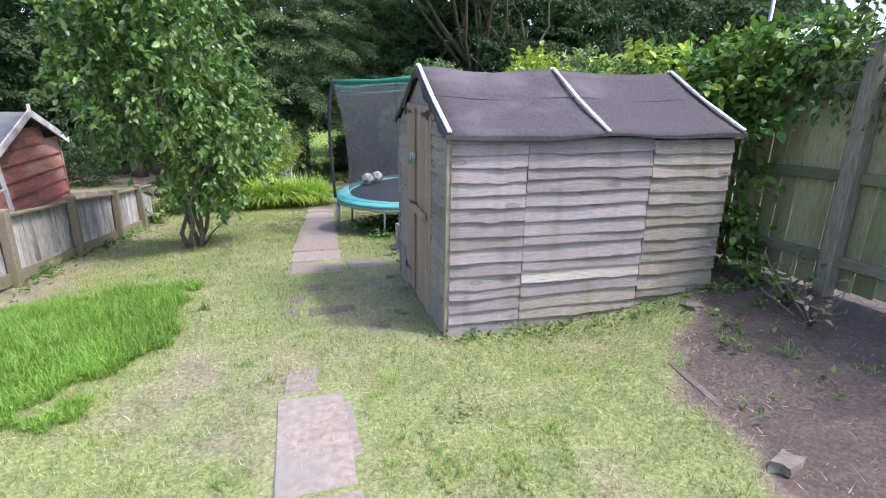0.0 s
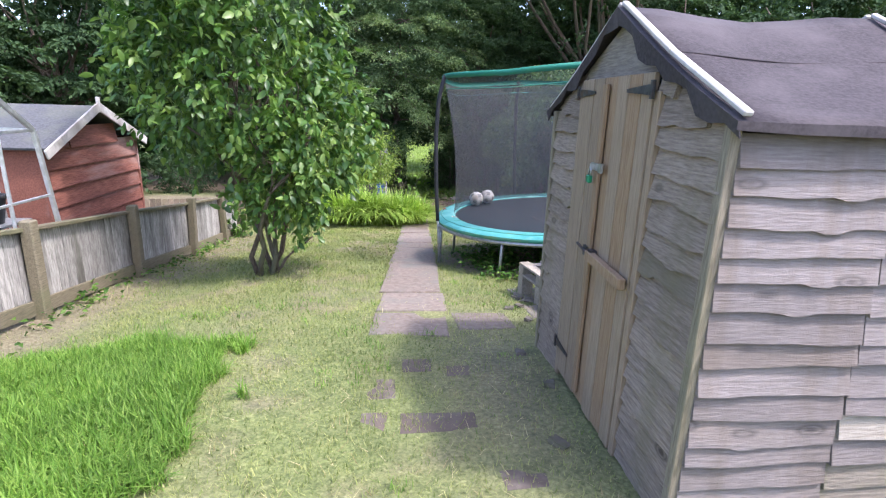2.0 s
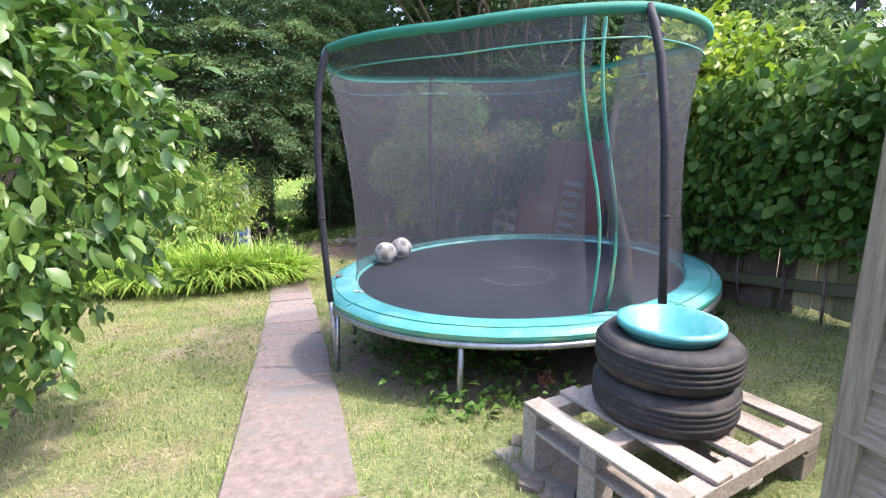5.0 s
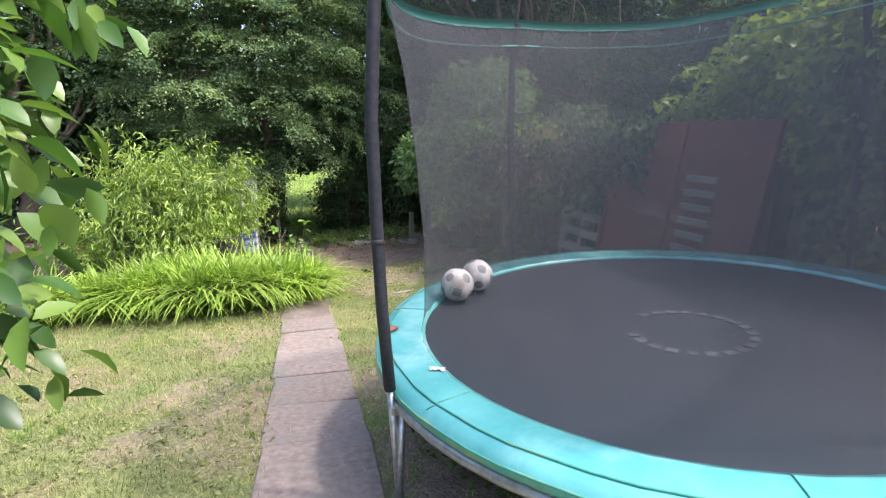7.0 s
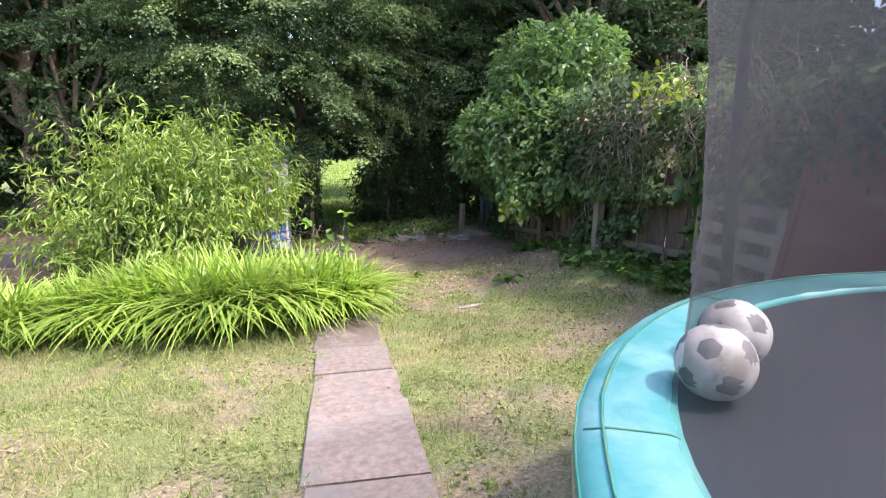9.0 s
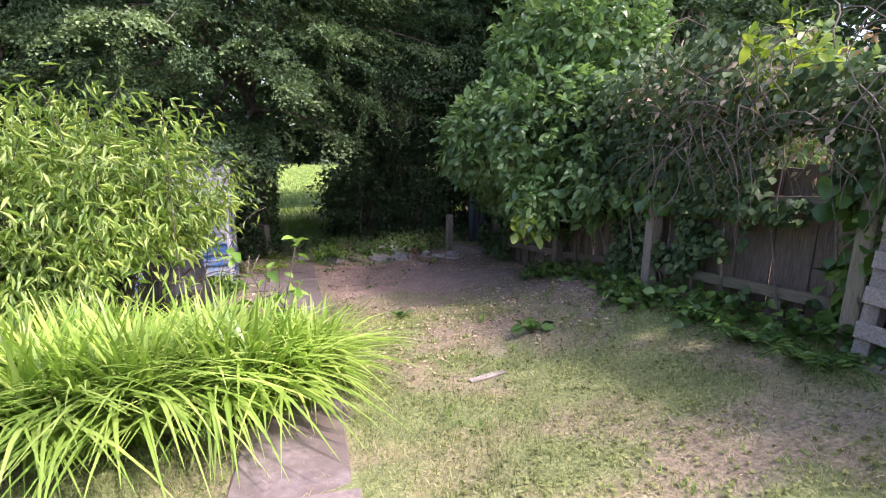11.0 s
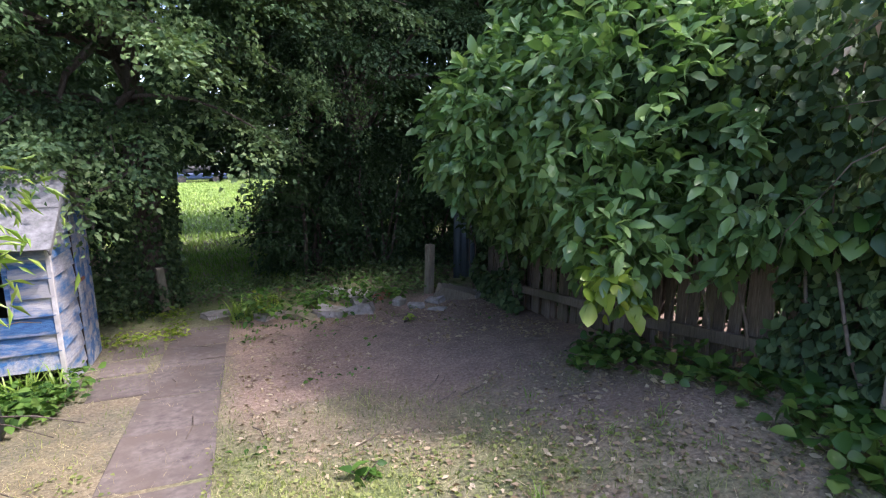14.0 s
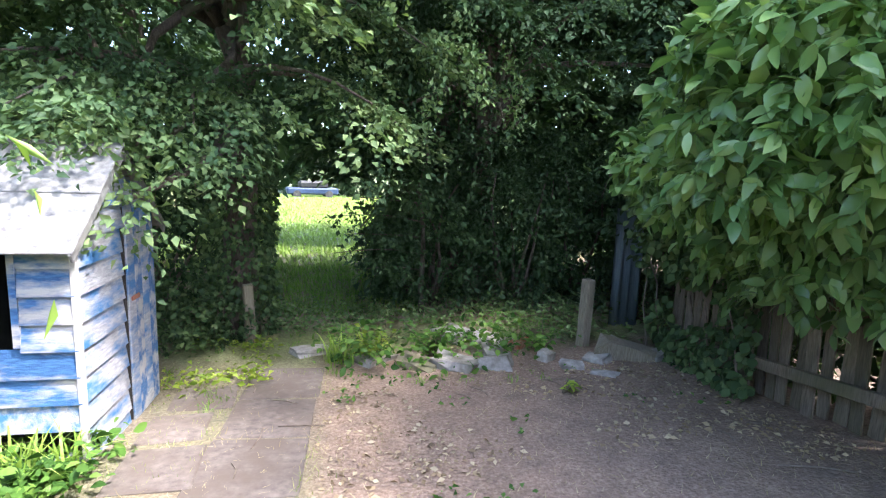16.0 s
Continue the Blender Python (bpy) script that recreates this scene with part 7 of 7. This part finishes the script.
# ---- the playhouse ----
def playhouse():
    X1, X0, Y0, Y1 = -0.38, -2.0, 18.02, 19.15
    zf, eave, ridge, ym = -1.73, -0.36, 0.12, 18.58
    p = thing("playhouse", (X1, Y0, zf), "small blue playhouse with peeling paint and lichened roof", "playhouse")
    rows = 9
    hgt = (eave - zf) / rows
    WX0, WX1, WZ0, WZ1 = -1.25, -0.66, -0.95, -0.42
    front = part("front_wall", box(X0, WX0, Y0 + 0.012, Y0 + 0.03, zf, eave), M_DARK_IN, p, "peeling blue lap boards")
    r = random.Random(4)
    for k in range(rows):
        z = zf + k * hgt
        spans = [(X0, X1)]
        if z + hgt > WZ0 + 0.03 and z < WZ1 - 0.03:
            spans = [(X0, WX0), (WX1, X1)]
        if k == 1:
            spans = [(X0, X0 + 0.9)]
        for a, b in spans:
            bm = box(a, b, -0.006, 0.006, -0.008, hgt + 0.006, None, Matrix.Translation((0, Y0 - 0.006, z)) @ Matrix.Rotation(radians(-7), 4, "X"))
            part("board", bm, M_BLUE if k not in (0, 2) else M_BLUE_PALE, front)
    part("window_frame", box(WX1 - 0.03, WX1 + 0.004, Y0 - 0.014, Y0 + 0.02, WZ0, WZ1), M_BLUE, p)
    part("floor_panel", box(X0, X1 - 0.03, Y0 + 0.04, Y1 - 0.04, zf + 0.02, zf + 0.05), M_DARK_IN, p)
    part("rear_wall", box(X0, X1 - 0.03, Y1 - 0.02, Y1, zf, eave), M_DARK_IN, p)
    part("side_wall", box(X0 - 0.02, X0 - 0.002, Y0, Y1, zf, eave), M_BLUE, p)
    side = part("side_wall", box(X1 - 0.03, X1 - 0.012, Y0 + 0.035, Y1 - 0.021, zf, eave), M_DARK_IN, p, "bleached side wall with plank door")
    for k in range(rows + 4):
        z = zf + k * hgt
        lim = min(1.0, max(0.0, (ridge - z - hgt * 0.9) / (ridge - eave)))
        a, b = ym - (ym - Y0) * lim, ym + (Y1 - ym) * lim
        if k < rows:
            b = min(b, 18.6)
        if b - a > 0.05:
            bm = box(-0.006, 0.006, a, b, -0.008, hgt + 0.006, None, Matrix.Translation((X1 + 0.006, 0, z)) @ Matrix.Rotation(radians(-7), 4, "Y"))
            part("board", bm, M_BLUE_PALE, side)
    door = part("door", box(X1 - 0.008, X1 + 0.004, 18.63, 19.1, zf + 0.05, eave + 0.12), M_DARK_IN, p, "narrow blue plank door, paint worn off at the foot")
    for k in range(4):
        y = 18.63 + 0.1175 * k
        part("plank", box(X1 + 0.0055, X1 + 0.02, y + 0.003, y + 0.1145, zf + 0.04, eave + 0.14 - 0.02 * (k % 2), bevel=0.003), M_BLUE if k % 2 else M_BLUE_PALE, door)
    part("latch", box(X1 + 0.021, X1 + 0.034, 18.66, 18.78, -0.86, -0.83, bevel=0.003), M_TERRA, door, "rusty latch")
    for y0, z0 in ((Y0 - 0.012, zf),):
        part("corner_strip", box(X1 - 0.022, X1 + 0.014, y0, y0 + 0.03, z0 - 0.02, eave + 0.02, bevel=0.004), M_BATTEN, p)
    for sgn in (-1, 1):
        half = (Y1 - Y0) / 2 + 0.12
        for j in range(2):
            a = Vector((X0 - 0.1, ym + sgn * half * (0.25 + 0.5 * j), ridge - (ridge - eave) * 1.15 * (0.25 + 0.5 * j) + 0.02 + 0.012 * (1 - j)))
            b = a.copy()
            b.x = X1 + 0.06
            slope = Vector((0, sgn * (ridge - eave) * 1.15, half)).normalized()
            part("roof_board", beam(a, b, half * 0.66 * 1.04, 0.014, None, slope), M_PLAY_ROOF, p)
        part("bargeboard", beam((X1 + 0.045, ym, ridge - 0.02), (X1 + 0.045, ym + sgn * half, eave - 0.09), 0.016, 0.06), M_PLAY_ROOF, p)


playhouse()


def compost_bin(x, y):
    z = float(lie(x, y))
    t = thing("compost_bin", (x, y, z), "black plastic compost bin with a hatch", "bin")
    part("body", lathe([(0.40, 0.0), (0.41, 0.02), (0.385, 0.3), (0.36, 0.32), (0.33, 0.62), (0.3, 0.7), (0.28, 0.72)], (x, y, z), 36), M_BIN, t)
    part("lid", lathe([(0.31, 0.70), (0.31, 0.74), (0.2, 0.78), (0.0, 0.79)], (x, y, z), 36), M_BIN, t)
    part("hatch", box(-0.14, 0.14, -0.42, -0.385, 0.03, 0.3, None, Matrix.Translation((x, y, z)) @ Matrix.Rotation(radians(35), 4, "Z"), 0.01), M_RUBBER, t)


compost_bin(-0.95, 17.2)


# ---- at the wood's edge ----
def old_post(x, y, h, r, label, tilt=0.0):
    bm = box(-r, r, -r, r, -0.15, h, None, Matrix.Translation(at(x, y)) @ Euler((radians(tilt), radians(tilt), 0.3)).to_matrix().to_4x4(), r * 0.2)
    solid("old_post", bm, M_FENCE_POST, label, "post", "old fence posts")


old_post(3.52, 19.95, 0.72, 0.055, "mossy squared timber post standing in weeds", 1.0)
old_post(0.08, 20.38, 0.62, 0.05, "split grey fence post beside the ivied trunk", -2.0)
old_post(-0.27, 20.66, 0.75, 0.045, "grey fence post half hidden by ivy", 2.0)


def stone(x, y, w, d, h, mat, label, seed, name="stone", group="rubble"):
    g = random.Random(seed)
    bm = bmesh.new()
    bmesh.ops.create_cube(bm, size=1.0)
    bmesh.ops.subdivide_edges(bm, edges=bm.edges[:], cuts=1, use_grid_fill=True)
    for v in bm.verts:
        v.co += Vector((g.uniform(-1, 1), g.uniform(-1, 1), g.uniform(-1, 1))) * 0.09
        v.co = Vector((v.co.x * w, v.co.y * d, v.co.z * h))
    bmesh.ops.transform(bm, matrix=Matrix.Translation(at(x, y, h * 0.2)) @ Euler((g.uniform(-0.25, 0.25), g.uniform(-0.25, 0.25), g.uniform(0, 3))).to_matrix().to_4x4(), verts=bm.verts[:])
    solid(name, bm, mat, label, name, group)


for i, (x, y, w, d, h, m) in enumerate(((2.45, 19.72, 0.22, 0.15, 0.08, 0), (2.42, 19.45, 0.22, 0.2, 0.1, 0), (2.82, 20.0, 0.21, 0.11, 0.075, 1), (2.95, 19.55, 0.12, 0.1, 0.09, 0), (3.4, 19.4, 0.2, 0.12, 0.06, 0), (3.72, 19.45, 0.42, 0.2, 0.16, 2),
                                        (3.8, 19.75, 0.28, 0.16, 0.1, 0), (2.05, 19.5, 0.34, 0.22, 0.09, 0), (1.7, 19.55, 0.3, 0.2, 0.08, 2), (1.3, 19.75, 0.26, 0.2, 0.07, 0), (2.6, 20.1, 0.35, 0.2, 0.08, 0), (3.1, 19.3, 0.16, 0.1, 0.05, 0), (4.0, 19.35, 0.15, 0.12, 0.08, 0),
                                        (4.1, 19.2, 0.1, 0.08, 0.06, 0), (3.3, 19.05, 0.18, 0.08, 0.03, 0), (0.7, 20.0, 0.3, 0.2, 0.05, 0), (2.2, 20.4, 0.4, 0.2, 0.1, 0))):
    stone(x, y, w * 1.25, d * 1.2, h * 1.35, (M_STONE, M_BRICK, M_FENCE_POST)[m], ("pale lump of broken stone in the rubble edge", "broken red brick in the rubble edge", "grey-brown block at the soil's edge")[m], 800 + i, ("stone", "brick", "stone")[m])
for i, (x, y, w, d, h) in enumerate(((2.1, 1.5, 0.16, 0.32, 0.06), (3.45, 2.5, 0.22, 0.2, 0.12), (2.9, 3.1, 0.25, 0.15, 0.06), (1.25, 6.75, 0.2, 0.14, 0.06), (1.1, 6.4, 0.16, 0.12, 0.05), (1.05, 6.1, 0.12, 0.1, 0.05))):
    stone(x, y, w * 0.6, d * 0.55, h * 0.8, M_EDGE, "edging stone half sunk in bare soil", 840 + i, "stone", "edging stones")

solid("edging_board", beam(at(2.25, 2.5, -0.012), at(2.19, 2.0, -0.012), 0.05, 0.03), M_SLAB_DIRTY, "earth-stained edging board half sunk beside the soil bed", "edging")
bm = bmesh.new()
cols = []
for k in range(13):
    x = 4.22 + 0.4 * k / 12
    cols.append([bm.verts.new((x, 20.7 + 0.035 * math.sin(k * 1.7), z)) for z in (-1.75, -0.9, -0.3)])
for a, b in zip(cols, cols[1:]):
    for i in range(2):
        bm.faces.new((a[i], b[i], b[i + 1], a[i + 1])).smooth = True
bmesh.ops.solidify(bm, geom=bm.faces[:], thickness=0.01)
solid("corrugated_sheet", bm, M_SHEET, "upright blue-grey corrugated sheet among bushes", "sheet")

# dead twigs on the soil
for i in range(26):
    g = random.Random(900 + i)
    x, y = g.uniform(0.3, 3.8), g.uniform(15, 19.2)
    a = g.uniform(0, 6.28)
    L = g.uniform(0.12, 0.35)
    solid("twig", tube([at(x, y, 0.012), at(x + 0.5 * L * math.cos(a) + 0.02, y + 0.5 * L * math.sin(a), 0.018), at(x + L * math.cos(a), y + L * math.sin(a), 0.012)], 0.004, 5), M_TWIG, "dry fallen twig on the soil", "twig", "fallen twigs")

# the neighbouring house's conservatory roof, and a mast
h = thing("conservatory", at(13.0, 12.0), "white conservatory roof beyond the fence", "building")
part("wall", box(12.5, 14.2, 11.8, 13.0, -0.8, 2.93), M_FENCE_POST, h)
bm = bmesh.new()
v = [bm.verts.new(c) for c in ((12.3, 11.6, 2.95), (14.4, 11.6, 3.0), (14.4, 13.2, 3.0), (12.3, 13.2, 2.95), (13.2, 12.4, 3.35), (14.4, 12.4, 3.6))]
for f in ((0, 1, 5, 4), (1, 2, 5), (2, 3, 4, 5), (3, 0, 4), (3, 2, 1, 0)):
    bm.faces.new([v[i] for i in f])
part("roof", bm, M_WHITE, h, "translucent white roof")
solid("mast", tube([(11.3, 11.2, -0.8), (11.35, 11.2, 4.6)], 0.045, 8), M_GALV, "slim grey metal mast beyond the fence", "mast")


# ---- small things ----
def crumpled(name, place, size, mat, label, category, seed):
    g = random.Random(seed)
    bm = bmesh.new()
    bmesh.ops.create_grid(bm, x_segments=5, y_segments=5, size=size)
    for v in bm.verts:
        v.co.z += abs(g.gauss(0, size * 0.18))
        v.co.y *= 0.5
    bmesh.ops.solidify(bm, geom=bm.faces[:], thickness=0.002)
    bmesh.ops.transform(bm, matrix=Matrix.Translation(place) @ Matrix.Rotation(g.uniform(0, 3), 4, "Z"), verts=bm.verts[:])
    solid(name, bm, mat, label, category)


crumpled("torn_label", (0.71, 8.45, TC.z - 0.045), 0.035, M_BATTEN, "torn white label on the trampoline pad", "label", 4)
crumpled("dry_leaf", (0.63, 8.99, TC.z - 0.052), 0.035, M_TERRA, "brown dry leaf on the turquoise pad", "leaf", 5)
crumpled("deflated_ball", at(1.79, 7.45, 0.03), 0.11, M_BRICK, "deflated red ball under the trampoline", "ball", 6)
leafy_plant(2.0, 10.25, 0.95, 0.12, 12, 0.07, L_WEED, "tall weed growing through behind the trampoline", 621, 0.5, 3)
solid("offcut", beam(at(1.66, 13.72, 0.008), at(1.97, 13.78, 0.008), 0.06, 0.016), M_PALLET, "pale timber offcut lying on the lawn", "timber")
leafy_plant(2.5, 14.35, 0.1, 0.12, 5, 0.13, L_WEED, "single low broad-leaved weed in the worn lawn", 622, 0.6, 3)
leafy_plant(1.59, 15.75, 0.08, 0.1, 5, 0.1, L_WEED, "single low broad-leaved weed in the worn lawn", 623, 0.6, 3)
leafy_plant(2.75, 18.7, 0.12, 0.12, 6, 0.08, L_LIME, "bright seedling in the bare soil", 624, 0.6, 3)
leafy_plant(-0.1, 14.75, 0.5, 0.4, 16, 0.12, L_WEED, "leafy weed behind the lilies", 625, 0.4, 8)
leafy_plant(1.3, 19.75, 0.35, 0.3, 20, 0.07, L_LIME, "bright nettles at the rubble edge", 627, 0.5, 9)
leafy_plant(1.9, 19.85, 0.4, 0.35, 20, 0.08, L_WEED, "nettles at the rubble edge", 629, 0.5, 9)
leafy_plant(3.0, 19.8, 0.3, 0.3, 20, 0.07, L_WEED, "nettles at the rubble edge", 631, 0.5, 9)
me = blades("iris_clump", 0.95 + rng.normal(0, 0.06, 60), 19.7 + rng.normal(0, 0.06, 60), rng.uniform(0.2, 0.4, 60), rng.uniform(0.01, 0.02, 60), 0.5, segs=4)
solid("grass_clump", me, L_LILY, "upright clump of broad grass by the slabs", "grass clump")
me = blades("grass_clump", -0.55 + rng.normal(0, 0.1, 80), 17.85 + rng.normal(0, 0.07, 80), rng.uniform(0.2, 0.45, 80), rng.uniform(0.01, 0.02, 80), 0.8, segs=4)
solid("grass_clump", me, L_LILY, "arching clump of broad grass at the playhouse wall", "grass clump")
for i, (x, y) in enumerate(((0.85, 4.5), (0.72, 3.9), (0.8, 5.0), (1.05, 5.75), (1.2, 6.3), (0.95, 6.05))):
    stone(x, y, 0.09, 0.06, 0.03, M_EDGE, "small pale stone chip on worn ground", 870 + i, "stone", "stone chips")
